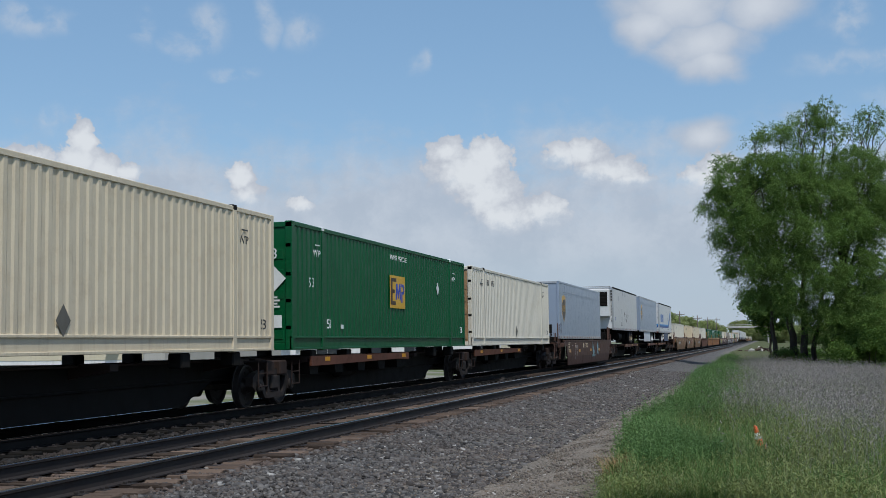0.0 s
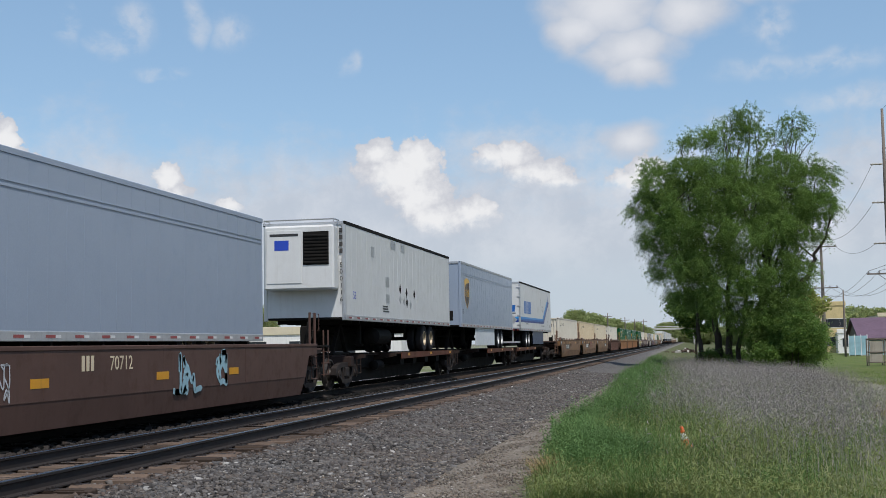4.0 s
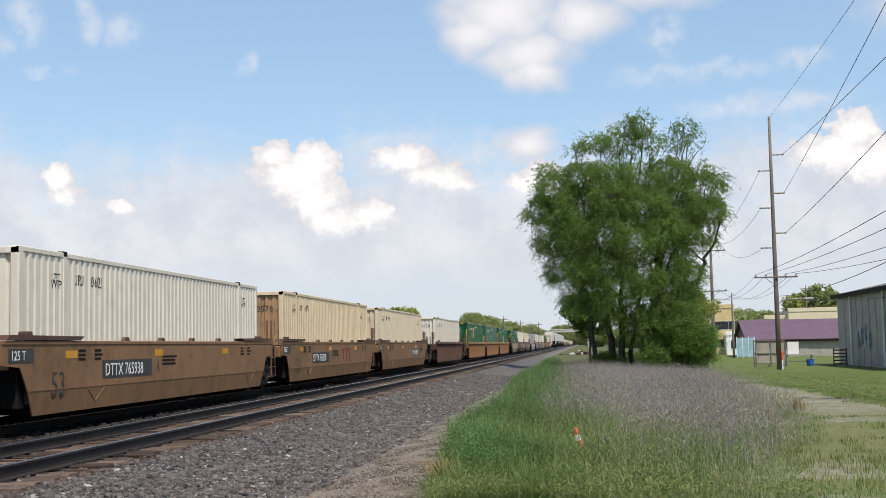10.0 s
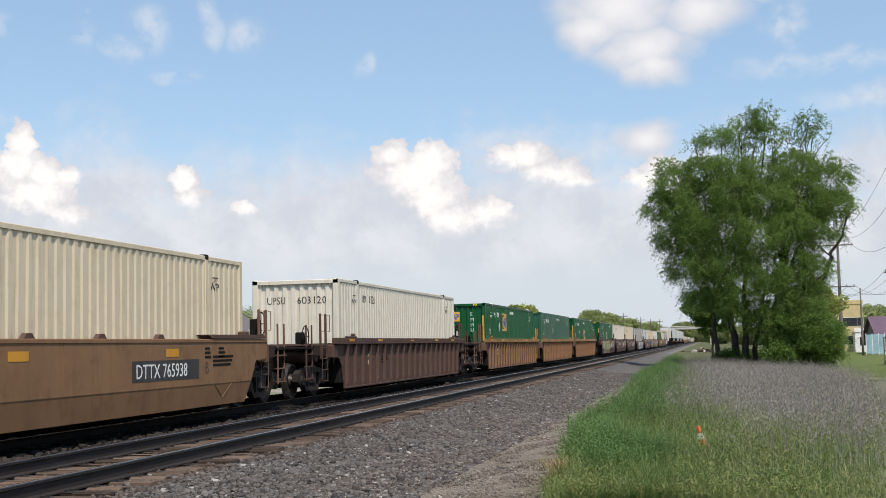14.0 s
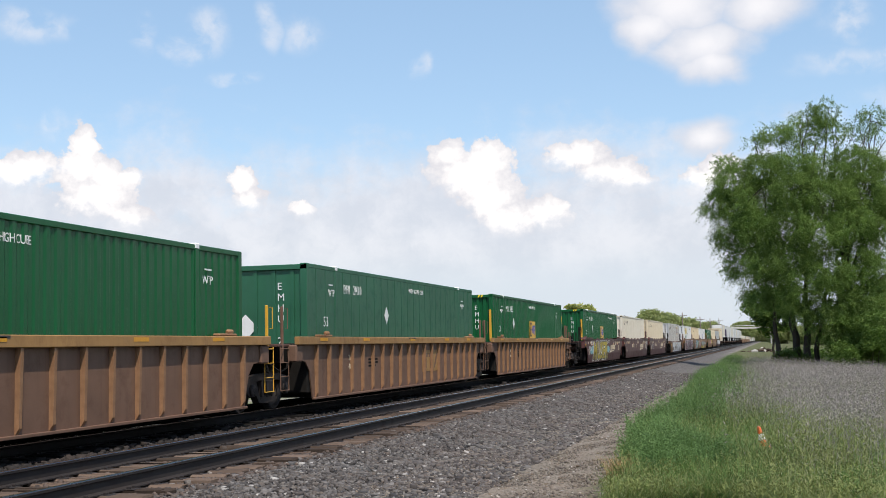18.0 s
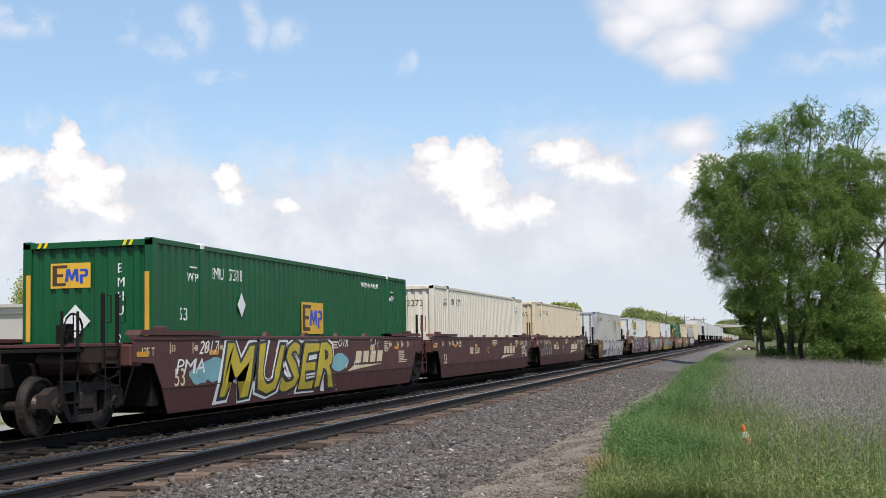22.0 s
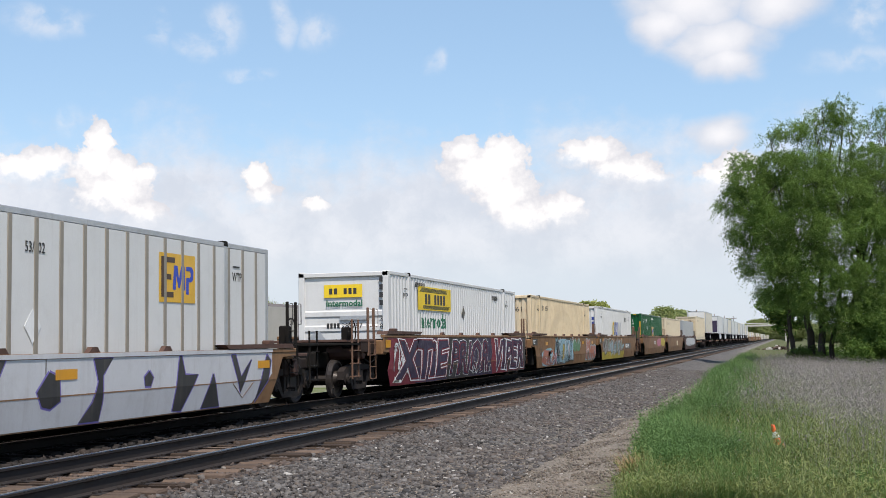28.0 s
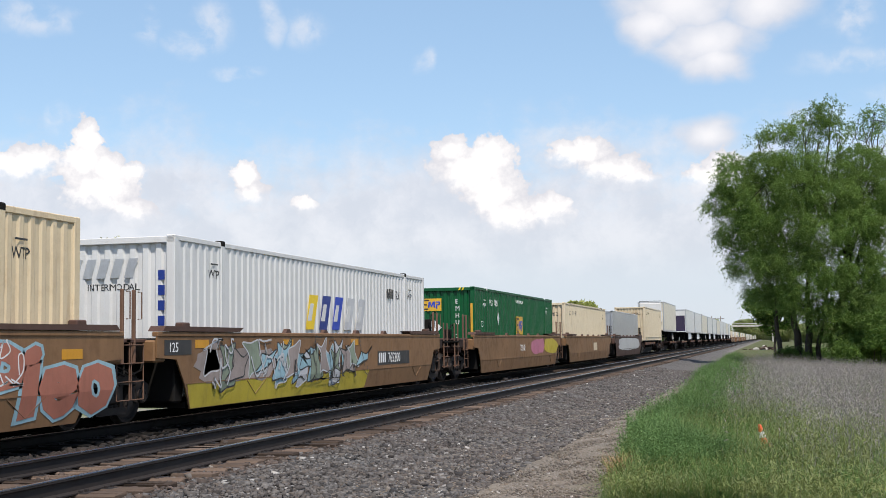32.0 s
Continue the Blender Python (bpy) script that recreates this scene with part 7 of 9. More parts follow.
blob(w, 1.0, 15.5, 0.5, 1.45, M["spray_silver"], 73, 20, 0.15, square=0.7)
again(GREEN_SRC, 442.2, ZW)
again(CREAM_SRC, 462.3, ZW)
c = container(482.3, ZW, "alu", "grey ribbed aluminium container", "posts", end="posts", post_paint="alu")
side_marks(c, "mark_black", digits="", wtp=False)

# trailers and boxes on skeleton cars to the far end
spine_car(503.6, 522.6, SPINE, deck=[(505.0, 514.0)])
SPINE_SRC = spine_car(522.6, 541.6, "dark grimy skeleton flat car under a trailer", "trailer", deck=[(532.0, 541.0)], hitch=526.0)
again(CREAM_SRC, 504.6, 1.20)
PALE_TRAILER = trailer(524.3, "cream_pale", "pale cream trailer on a skeleton car", axle=12.1, rim="rim_white", roof="alu")
u = part("cooling_unit", Geo().box(-1.1, 1.1, -0.5, 0.03, 3.0, 4.95, 0.06), M["white"], PALE_TRAILER)
part("roof_guard", Geo().tube([(-1.1, -0.5, 4.98), (-1.1, -0.5, 5.15), (1.1, -0.5, 5.15), (1.1, -0.5, 4.98)], 0.03), M["near_black"], u)
WHITE_TRAILER = trailer(558.9, "white", "plain white trailer on a skeleton car", axle=12.1, rim="rim_white", roof="alu", skirt=(4.5, 9.5, "skirt"))
end_plate(WHITE_TRAILER, "side_band", 0.028, -1.1, 1.1, 2.3, 4.3, M["spray_violet"], "violet end panel")
again(SPINE_SRC, 541.6)
again(SPINE_SRC, 558.0)
y, kinds = 577.0, [WHITE_TRAILER, PALE_TRAILER, WHITE_TRAILER, WHITE_TRAILER, PALE_TRAILER, WHITE_TRAILER]
for i in range(9):
    again(SPINE_SRC, y)
    again(kinds[i % 6], y + 1.6)
    y += 19.0
for i in range(12):
    if i % 3 == 2:
        again(RIB_SRC, y + 1.7)
        again(GREEN_SRC if i % 2 else CREAM_SRC, y + 1.75, ZW)
    else:
        again(TAN_SRC, y + 1.7)
        again(SWIFT if i % 2 else CREAM_SRC, y + 1.75, ZW)
    y += 19.6


def far_car(y0, paint, load):
    """A loaded well car too far back to show its fittings."""
    w = car_at("well_car", y0, "distant well car at the back of the train", "railway car", "well cars of the train")
    part("side_sill", Geo().prism([(-1.0, 1.1), (-0.2, 1.0), (0.1, 0.2), (16.0, 0.2), (16.3, 1.0), (17.1, 1.1), (17.1, 1.52), (-1.0, 1.52)], -1.27, 1.27), M[paint], w)
    for y in (-1.1, 17.2):
        part("truck", Geo().box(-1.1, 1.1, y - 1.2, y + 1.2, 0.2, 0.9, 0.1), M["truck"], w)
    c = car_at("shipping_container", y0, "distant container at the back of the train", "container", "containers on the train", z=ZW)
    part("body", Geo().box(-BX, BX, 0.0, 16.15, 0.0, 2.9, 0.03), M[load], c)
    part("roof_rail", Geo().box(BX - 0.05, BX + 0.005, 0.0, 16.15, 2.8, 2.905), M["alu"], c)
    return w


for i in range(26):
    far_car(y + 1.7, ("tan_steel", "brown_steel", "maroon")[i % 3], ("cream", "white", "cream_pale", "cream_warm", "white", "green", "cream")[i % 7])
    y += 19.4

# ---- trees ----
def leaf_cloud(lobes, per, size, rng, clump=0.7, drop=0.25, keep=-0.08):
    """Small folded leaves scattered through rounded masses: (x, y, z, rx, ry, rz). Returns vertices and faces."""
    pts = []
    for x, y, z, rx, ry, rz in lobes:
        n = int(per * (rx * ry * rz) ** (2 / 3))
        d = rng.normal(size=(n, 3))
        d /= np.linalg.norm(d, axis=1, keepdims=True)
        r = (0.35 + 0.65 * rng.rand(n) ** 0.45)[:, None]
        p = d * r * np.array([rx, ry, rz]) * (1 + 0.11 * rng.normal(size=(n, 1))) + np.array([x, y, z])
        ok = np.array([noise.noise(Vector(q) * clump) + 0.35 * noise.noise(Vector(q) * clump * 2.7) > keep for q in p])
        pts.append(p[ok])
    p = np.concatenate(pts)
    m = len(p)
    a = rng.rand(m) * 2 * np.pi
    tilt = rng.normal(size=m) * 0.5 - drop
    u = np.stack([np.cos(a) * np.cos(tilt), np.sin(a) * np.cos(tilt), np.sin(tilt)], 1)
    w = np.cross(u, rng.normal(size=(m, 3)))
    w /= np.linalg.norm(w, axis=1, keepdims=True)
    s = (size * (0.6 + 0.8 * rng.rand(m)))[:, None]
    v = np.stack([p - u * s, p + w * s * 0.38, p + u * s, p - w * s * 0.38], 1).reshape(-1, 3)
    f = np.arange(4 * m).reshape(-1, 4)
    return v, f


def leaf_quads(p, u, size, rng):
    w = np.cross(u, rng.normal(size=p.shape))
    w /= np.linalg.norm(w, axis=1, keepdims=True)
    s = (size * (0.6 + 0.8 * rng.rand(len(p))))[:, None]
    v = np.stack([p - u * s, p + w * s * 0.38, p + u * s, p - w * s * 0.38], 1).reshape(-1, 3)
    return v, np.arange(len(v)).reshape(-1, 4)


def limb(g, a, b, r0, r1, rng, sag=0.0, n=6, wob=0.12):
    a, b = Vector(a), Vector(b)
    pts, rs = [], []
    L = (b - a).length
    for i in range(n + 1):
        k = i / n
        p = a.lerp(b, k) + Vector((rng.normal() * wob, rng.normal() * wob, rng.normal() * wob)) * (L * 0.12 if 0 < i < n else 0)
        p.z += sag * math.sin(math.pi * k)
        pts.append(p)
        rs.append(r0 + (r1 - r0) * k)
    g.tube(pts, rs, 7)
    return pts


def inside(p, lobes, skip):
    """How deep points lie in the other masses: 0 at a centre, 1 on a surface."""
    best = np.full(len(p), 9.0)
    for i, (x, y, z, rx, ry, rz) in enumerate(lobes):
        if i != skip:
            best = np.minimum(best, np.linalg.norm((p - np.array([x, y, z])) / np.array([rx, ry, rz]), axis=1))
    return best


def twigs(lobes, per, leaves, size, rng, airy=0.0, hang=0.55):
    """Hanging leafy twigs on the outside of uneven masses. Returns vertices and faces."""
    P, U = [], []
    for i, (x, y, z, rx, ry, rz) in enumerate(lobes):
        n = int(per * (rx * ry * rz) ** (2 / 3))
        d = rng.normal(size=(n, 3))
        d /= np.linalg.norm(d, axis=1, keepdims=True)
        o = d * np.array([rx, ry, rz]) * (0.50 + 0.55 * rng.rand(n, 1) ** 0.7) + np.array([x, y, z])
        thick = np.array([noise.noise(Vector(q) * 0.75) + 0.6 * noise.noise(Vector(q) * 1.9) for q in o])
        ok = (thick > -0.17 + airy) & ((inside(o, lobes, i) > 0.62) | (rng.rand(n) < 0.25))
        o, d = o[ok], d[ok]
        n = len(o)
        go = d * np.array([1.0, 1.0, 0.6]) + rng.normal(size=(n, 3)) * 0.5
        go /= np.linalg.norm(go, axis=1, keepdims=True)
        ln = 0.30 + 0.75 * rng.rand(n) ** 1.5
        k = np.linspace(0.05, 1, leaves)[None, :, None]
        q = o[:, None] + go[:, None] * k * ln[:, None, None]
        q[:, :, 2] -= (k[:, :, 0] ** 2) * (ln * hang)[:, None]
        q += rng.normal(size=q.shape) * 0.055
        P.append(q.reshape(-1, 3))
        a = np.repeat(go, leaves, 0) * 0.8 + rng.normal(size=(n * leaves, 3)) * 0.6 - np.array([0, 0, 0.35])
        U.append(a / np.linalg.norm(a, axis=1, keepdims=True))
    return leaf_quads(np.concatenate(P), np.concatenate(U), size, rng)


def big_tree():
    x0, y0 = 3.5, 86.0
    z0 = float(ground_z(x0, y0))
    t = thing("tree", (x0, y0, z0), "large spreading many-stemmed willow-like tree with dense green crown", "tree")
    rng = np.random.RandomState(11)
    # masses of the crown: across, depth, height, half sizes
    AIRY = [(-0.6, 0, 16.4, 1.5, 1.2, 1.0), (-0.2, 0.2, 17.5, 0.8, 0.7, 0.6), (1.3, 0.2, 17.7, 1.1, 0.9, 0.8), (1.4, 0, 16.4, 1.2, 1.1, 0.9), (-2.3, 0, 16.3, 1.2, 0.9, 0.55), (-3.5, 0.1, 15.9, 0.8, 0.7, 0.45),
            (4.0, 0.1, 17.1, 0.9, 0.7, 0.6), (4.6, 0, 16.4, 0.6, 0.6, 0.6), (3.2, 0.2, 16.4, 0.7, 0.6, 0.6), (4.9, 0.3, 14.4, 0.9, 0.8, 0.6), (6.2, 0.1, 13.6, 0.7, 0.8, 0.6), (-5.6, 0.1, 14.5, 0.8, 0.9, 0.5)]
    BODY = [(-6.4, 0, 11.7, 1.1, 1.4, 0.9), (-5.2, 0.2, 13.2, 1.4, 1.8, 1.2), (-5.0, -0.8, 11.4, 1.4, 1.6, 1.2), (-3.3, -0.6, 13.8, 1.5, 1.8, 1.1), (-3.4, -1.6, 12.0, 1.5, 1.5, 1.2), (-1.2, -0.6, 14.0, 1.8, 1.9, 1.1),
            (-1.3, -2.0, 12.2, 1.6, 1.4, 1.2), (1.0, -0.8, 13.6, 1.8, 2.0, 1.3), (1.0, -2.2, 11.6, 1.6, 1.4, 1.2), (2.9, -0.4, 14.0, 1.5, 1.6, 1.0), (3.2, -1.6, 12.0, 1.5, 1.5, 1.2), (5.0, 0, 12.8, 1.5, 1.7, 1.1), (5.3, -0.5, 11.2, 1.2, 1.5, 1.0),
            (-5.4, 0, 9.6, 1.2, 1.5, 1.2), (-4.0, -1.3, 9.8, 1.4, 1.6, 1.2), (-2.0, -2.2, 9.8, 1.6, 1.5, 1.3), (0.3, -2.8, 9.2, 1.7, 1.3, 1.3), (2.3, -2.2, 9.6, 1.5, 1.5, 1.2), (4.1, -1.0, 9.4, 1.3, 1.6, 1.2), (5.2, 0, 9.8, 0.8, 1.2, 0.9),
            (-4.9, 0, 7.4, 1.1, 1.4, 1.1), (-3.4, -1.3, 7.4, 1.4, 1.5, 1.2), (-1.6, -2.2, 7.2, 1.5, 1.4, 1.2), (0.5, -2.6, 6.6, 1.6, 1.3, 1.2), (2.4, -2.0, 7.0, 1.5, 1.4, 1.2), (3.8, -1.0, 6.6, 1.2, 1.5, 1.1),
            (-4.2, 0, 5.4, 0.9, 1.2, 0.9), (-2.7, -1.2, 5.2, 1.0, 1.3, 0.8), (-1.0, -1.8, 5.0, 1.2, 1.2, 0.8), (1.3, -2.0, 4.6, 1.3, 1.2, 1.1), (3.0, -1.8, 4.4, 1.4, 1.3, 1.3), (2.6, -2.0, 2.6, 1.3, 1.2, 1.1), (4.3, -1.6, 2.6, 1.1, 1.2, 1.1),
            (-0.4, -2.2, 4.4, 1.2, 0.9, 0.9), (-1.6, -2.0, 4.7, 1.1, 0.9, 0.8), (-0.6, -2.4, 5.4, 1.2, 0.9, 0.9), (0.6, -2.4, 5.0, 1.1, 0.9, 0.9), (0.3, -1.4, 3.3, 1.0, 0.9, 0.9), (-0.8, -2.6, 6.2, 1.2, 0.9, 1.0), (1.2, -1.8, 2.4, 1.0, 0.9, 0.9), (2.0, -2.2, 1.2, 1.2, 1.0, 0.8), (3.9, -2.0, 1.2, 1.2, 1.0, 0.8)]
    HEART = [(-3.4, 1.9, 11.6, 2.3, 1.6, 2.1), (0.6, 1.9, 11.4, 3.0, 1.7, 2.4), (3.6, 1.7, 11.0, 1.9, 1.5, 1.9), (-2.6, 1.6, 7.8, 1.9, 1.5, 1.7), (1.2, 1.4, 7.6, 2.4, 1.6, 2.2), (2.6, 0.4, 4.0, 1.7, 1.3, 2.1)]
    v, f = twigs(BODY, 430, 26, 0.054, rng)
    v1, f1 = twigs(AIRY, 270, 24, 0.054, rng, 0.0, 0.35)
    v, f = np.concatenate([v, v1]), np.concatenate([f, f1 + len(v)])
    v2, f2 = leaf_cloud(HEART, 2000, 0.085, rng, 0.8, 0.4, -0.35)
    v, f = np.concatenate([v, v2]), np.concatenate([f, f2 + len(v)])
    part("crown", raw_mesh("crown", v, f, LEAF), None, t, "crown of small narrow green leaves")
    stems = [(-2.6, -0.2, 0.20), (-1.5, 0.3, 0.30), (-1.0, -0.3, 0.28), (-0.4, 0.1, 0.20), (0.8, -0.4, 0.55)]
    heads = [(-3.1, 0.8, 5.6), (-2.0, 1.3, 6.6), (-0.6, 1.4, 6.8), (0.6, 1.4, 6.4), (1.8, 1.3, 6.6)]
    for (sx, sy, r), h in zip(stems, heads):
        g = Geo()
        limb(g, (sx, sy, -0.3), h, r, r * 0.5, rng, n=8, wob=0.10)
        part("trunk", g, M["bark"], t, "dark furrowed trunk", smooth=True)
    for lo in AIRY + BODY[:13:2]:
        src = heads[min(range(5), key=lambda i: (Vector(heads[i]) - Vector(lo[:3])).length)]
        g = Geo()
        end = Vector(lo[:3]) + Vector((0, 0, lo[5] * 0.4))
        main = limb(g, src, end, 0.11, 0.018, rng, n=8, wob=0.22)
        for q in range(4):
            b = main[rng.randint(3, len(main))]
            tip = Vector(lo[:3]) + Vector((rng.normal() * lo[3] * 0.7, rng.normal() * lo[4] * 0.7, rng.normal() * lo[5] * 0.6))
            limb(g, b, tip, 0.035, 0.010, rng, n=4, wob=0.3)
        part("branch", g, M["bark"], t)
    g = Geo()
    limb(g, (1.0, -1.0, 9.0), (-0.2, -2.2, 12.6), 0.20, 0.12, rng, n=6, wob=0.12)
    limb(g, (-0.2, -2.2, 12.6), (0.3, -0.8, 15.4), 0.12, 0.05, rng, n=5, wob=0.12)
    limb(g, (-0.2, -2.2, 12.9), (-1.8, -1.4, 13.8), 0.08, 0.03, rng, n=5, wob=0.15)
    part("branch", g, M["bark"], t, "bare dark limb rising through the crown")
    g = Geo()
    limb(g, (2.4, -0.6, 5.0), (4.6, -0.6, 6.4), 0.22, 0.16, rng, n=4)
    limb(g, (4.6, -0.6, 6.4), (5.9, -0.3, 9.6), 0.15, 0.07, rng, n=6, wob=0.25)
    limb(g, (4.3, -0.6, 6.2), (5.1, -0.9, 7.6), 0.11, 0.06, rng, n=4, wob=0.2)
    limb(g, (5.1, -0.9, 7.6), (3.6, -1.4, 8.8), 0.07, 0.03, rng, n=4, wob=0.2)
    limb(g, (5.9, -0.3, 9.5), (6.7, 0.0, 11.6), 0.07, 0.02, rng, n=4)
    limb(g, (6.1, -0.3, 10.0), (6.3, -0.2, 12.2), 0.05, 0.015, rng, n=4)
    limb(g, (6.2, -0.3, 10.4), (7.0, -0.2, 11.0), 0.04, 0.012, rng, n=4)
    part("branch", g, M["bark"], t, "bare dead limb")
    return t


def broad_tree(x, y, h, w, material, seed, label, per=420, size=0.34, trunk=0.25, z=None, lobes=11, name="tree"):
    z0 = float(ground_z(x, y)) if z is None else z
    t = thing(name, (x, y, z0), label, "tree" if name == "tree" else "bush")
    rng = np.random.RandomState(seed)
    L = []
    for i in range(lobes):
        a, k = rng.rand() * 6.28, rng.rand()
        zz = h * (0.34 + 0.5 * k) if trunk else h * (0.25 + 0.5 * k)
        rr = w * 0.5 * (0.55 if zz < h * 0.75 else 0.35)
        s = w * (0.2 + 0.12 * rng.rand())
        L.append((rr * math.cos(a), rr * math.sin(a), zz, s, s, s * 0.8))
    L.append((0, 0, h * 0.62, w * 0.3, w * 0.3, h * 0.3))
    v, f = leaf_cloud(L, per, size, rng, 0.6, 0.2, -0.1)
    part("crown", raw_mesh("crown", v, f, material), None, t)
    if trunk:
        g = Geo()
        limb(g, (0, 0, -0.2), (rng.normal() * 0.3, 0, h * 0.6), trunk, trunk * 0.4, rng, n=6)
        for lo in L[:6]:
            limb(g, (0, 0, h * 0.35), lo[:3], trunk * 0.4, 0.04, rng, n=4)
        part("trunk", g, M["bark"], t, smooth=True)
    else:
        for lo in L[:7]:
            g = Geo()
            limb(g, (lo[0] * 0.25, lo[1] * 0.25, -0.1), lo[:3], 0.05, 0.015, rng, n=4)
            part("stem", g, M["bark"], t)
    return t


big_tree()
# growth at the tree's foot and behind it
broad_tree(6.5, 83.5, 4.4, 4.8, LEAF_BUSH, 21, "leafy green bush at the foot of the tree", 3600, 0.075, 0, name="bush", lobes=18)
broad_tree(2.0, 85.5, 1.1, 3.4, LEAF_BUSH, 28, "low green undergrowth between the trunks", 2600, 0.07, 0, name="bush", lobes=10)
broad_tree(7.6, 89.0, 6.8, 3.8, LEAF_YELLOW, 22, "young tree with fresh yellow-green leaves", 700, 0.18, 0.1)
broad_tree(0.4, 100.0, 6.5, 4.0, LEAF_BUSH, 24, "small green tree beside the gravel lane", 700, 0.2, 0.12)

for i, (hx_, hy_, hh, ww) in enumerate(((4.6, 101.0, 1.0, 4.0), (8.4, 100.0, 2.2, 5.0))):
    broad_tree(hx_, hy_, hh, ww, LEAF_BUSH, 40 + i, "low dark green brush behind the tree", 1500, 0.09, 0, name="bush", lobes=10)

FAR_TREE = "distant green broadleaf tree"
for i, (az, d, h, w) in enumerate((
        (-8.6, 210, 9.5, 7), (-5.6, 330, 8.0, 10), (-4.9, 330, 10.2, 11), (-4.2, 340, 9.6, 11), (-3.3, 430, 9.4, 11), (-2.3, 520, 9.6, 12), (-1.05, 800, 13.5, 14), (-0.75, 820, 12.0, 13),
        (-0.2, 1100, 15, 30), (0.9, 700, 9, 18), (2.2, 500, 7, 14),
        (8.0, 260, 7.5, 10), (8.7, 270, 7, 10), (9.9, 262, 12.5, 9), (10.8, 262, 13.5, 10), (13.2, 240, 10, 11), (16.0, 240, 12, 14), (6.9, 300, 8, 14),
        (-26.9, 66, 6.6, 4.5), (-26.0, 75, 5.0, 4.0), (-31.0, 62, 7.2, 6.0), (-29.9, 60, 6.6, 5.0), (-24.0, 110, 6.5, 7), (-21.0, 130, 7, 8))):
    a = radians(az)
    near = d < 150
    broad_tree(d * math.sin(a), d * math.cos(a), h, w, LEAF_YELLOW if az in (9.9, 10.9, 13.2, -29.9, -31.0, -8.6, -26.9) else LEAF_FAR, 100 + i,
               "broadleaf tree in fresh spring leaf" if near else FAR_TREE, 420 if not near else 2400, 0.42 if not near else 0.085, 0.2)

# ---- poles and wires ----
def utility_pole(x, y, h, arms, label, r=0.19, braces=(), lamp=False):
    z0 = float(ground_z(x, y))
    p = thing("utility_pole", (x, y, z0), label, "utility pole")
    part("pole_shaft", Geo().lathe([(-0.5, r * 1.25), (h * 0.3, r * 1.1), (h * 0.7, r * 0.85), (h, r * 0.62)], (0, 0, 0), "z", 12), M["pole_wood"], p, smooth=True)
    for z, w in arms:
        a = part("crossarm", Geo().box(-w, w, -r - 0.12, -r, z - 0.06, z + 0.06, 0.01), M["pole_wood"], p)
        for k in (-0.92, -0.45, 0.45, 0.92):
            part("insulator", Geo().lathe([(z + 0.06, 0.03), (z + 0.12, 0.07), (z + 0.17, 0.05), (z + 0.24, 0.06), (z + 0.26, 0.02)], (w * k, -r - 0.06, 0), "z", 8), M["insulator"], a)
        part("arm_brace", Geo().tube([(-w * 0.5, -r - 0.08, z - 0.05), (0, -r - 0.02, z - 0.7), (w * 0.5, -r - 0.08, z - 0.05)], 0.025), M["pole_wood"], a)
    for z, s in braces:
        part("stand_off", Geo().lathe([(0, 0.05), (0.15, 0.08), (0.3, 0.05), (0.45, 0.08), (0.6, 0.05), (0.75, 0.08), (0.9, 0.06), (0.95, 0.02)], (s * r * 0.8 if s > 0 else -0.95 - r * 0.8, 0, z), "x", 8), M["shed_metal"], p, "post insulator")
    if lamp:
        z = h * 0.262
        lp = part("lamp_arm", Geo().tube([(0.1, -0.2, z - 0.1), (0.8, -0.3, z + 0.25), (2.2, -0.4, z + 0.28)], 0.04), M["insulator"], p)
        part("lamp_head", Geo().lathe([(2.1, 0.05), (2.3, 0.12), (2.7, 0.14), (2.95, 0.05)], (0, -0.4, z + 0.25), "x", 10), M["insulator"], lp)
    return p


PX, PY, PH = 15.8, 101.5, 20.9
pole = utility_pole(PX, PY, PH, [(7.55, 1.75)], "tall weathered wooden utility pole with stand-off insulators", 0.17, ((16.4, -1), (17.7, 1), (13.3, -1), (14.5, 1), (10.0, -1), (11.2, 1)), True)
part("marker_post", Geo().box(0.16, 0.28, -0.3, -0.2, 0.0, 0.8, 0.02), M["mark_white"], pole, "white guy-wire marker")
part("marker_sleeve", Geo().box(0.15, 0.29, -0.31, -0.19, 0.8, 1.5, 0.02), M["cone_orange"], pole)
utility_pole(15.3, 146.0, 13.6, [(13.1, 1.7), (8.3, 1.7)], "weathered wooden utility pole with two crossarms", 0.2)
utility_pole(20.2, 168.0, 8.9, [], "slim wooden lamp pole", 0.13)
utility_pole(44.0, 246.0, 13.0, [(12.3, 1.2)], "distant utility pole with a short crossarm", 0.16)
for d, az, h in ((300, -3.75, 9.0), (330, -2.95, 8.5), (360, -2.5, 8.5), (400, -2.1, 9)):
    utility_pole(d * math.sin(radians(az)), d * math.cos(radians(az)), h, [(h - 0.8, 1.2)], "distant utility pole beyond the tracks", 0.17)


def wire(a, b, sag, name="overhead_wire", r=0.018):
    pts = []
    for i in range(21):
        k = i / 20
        p = Vector(a).lerp(Vector(b), k)
        p.z -= sag * 4 * k * (1 - k)
        pts.append(p)
    solid(name, Geo().tube(pts, r, 5), M["wire"], "thin black overhead wire strung between poles", "wire", "overhead wires")


zp = float(ground_z(PX, PY))
# to the next pole near the camera, and back to the one behind the tree
wire((PX, PY, zp + PH - 0.1), (9.6, 30.0, 13.4), 0.2, r=0.011)
for z, x, zq in ((17.7, 12.9, 13.4), (14.5, 10.9, 15.6), (11.2, 11.9, 11.0)):
    wire((PX + 0.95, PY, zp + z), (x, 30.0, zq), 0.3)
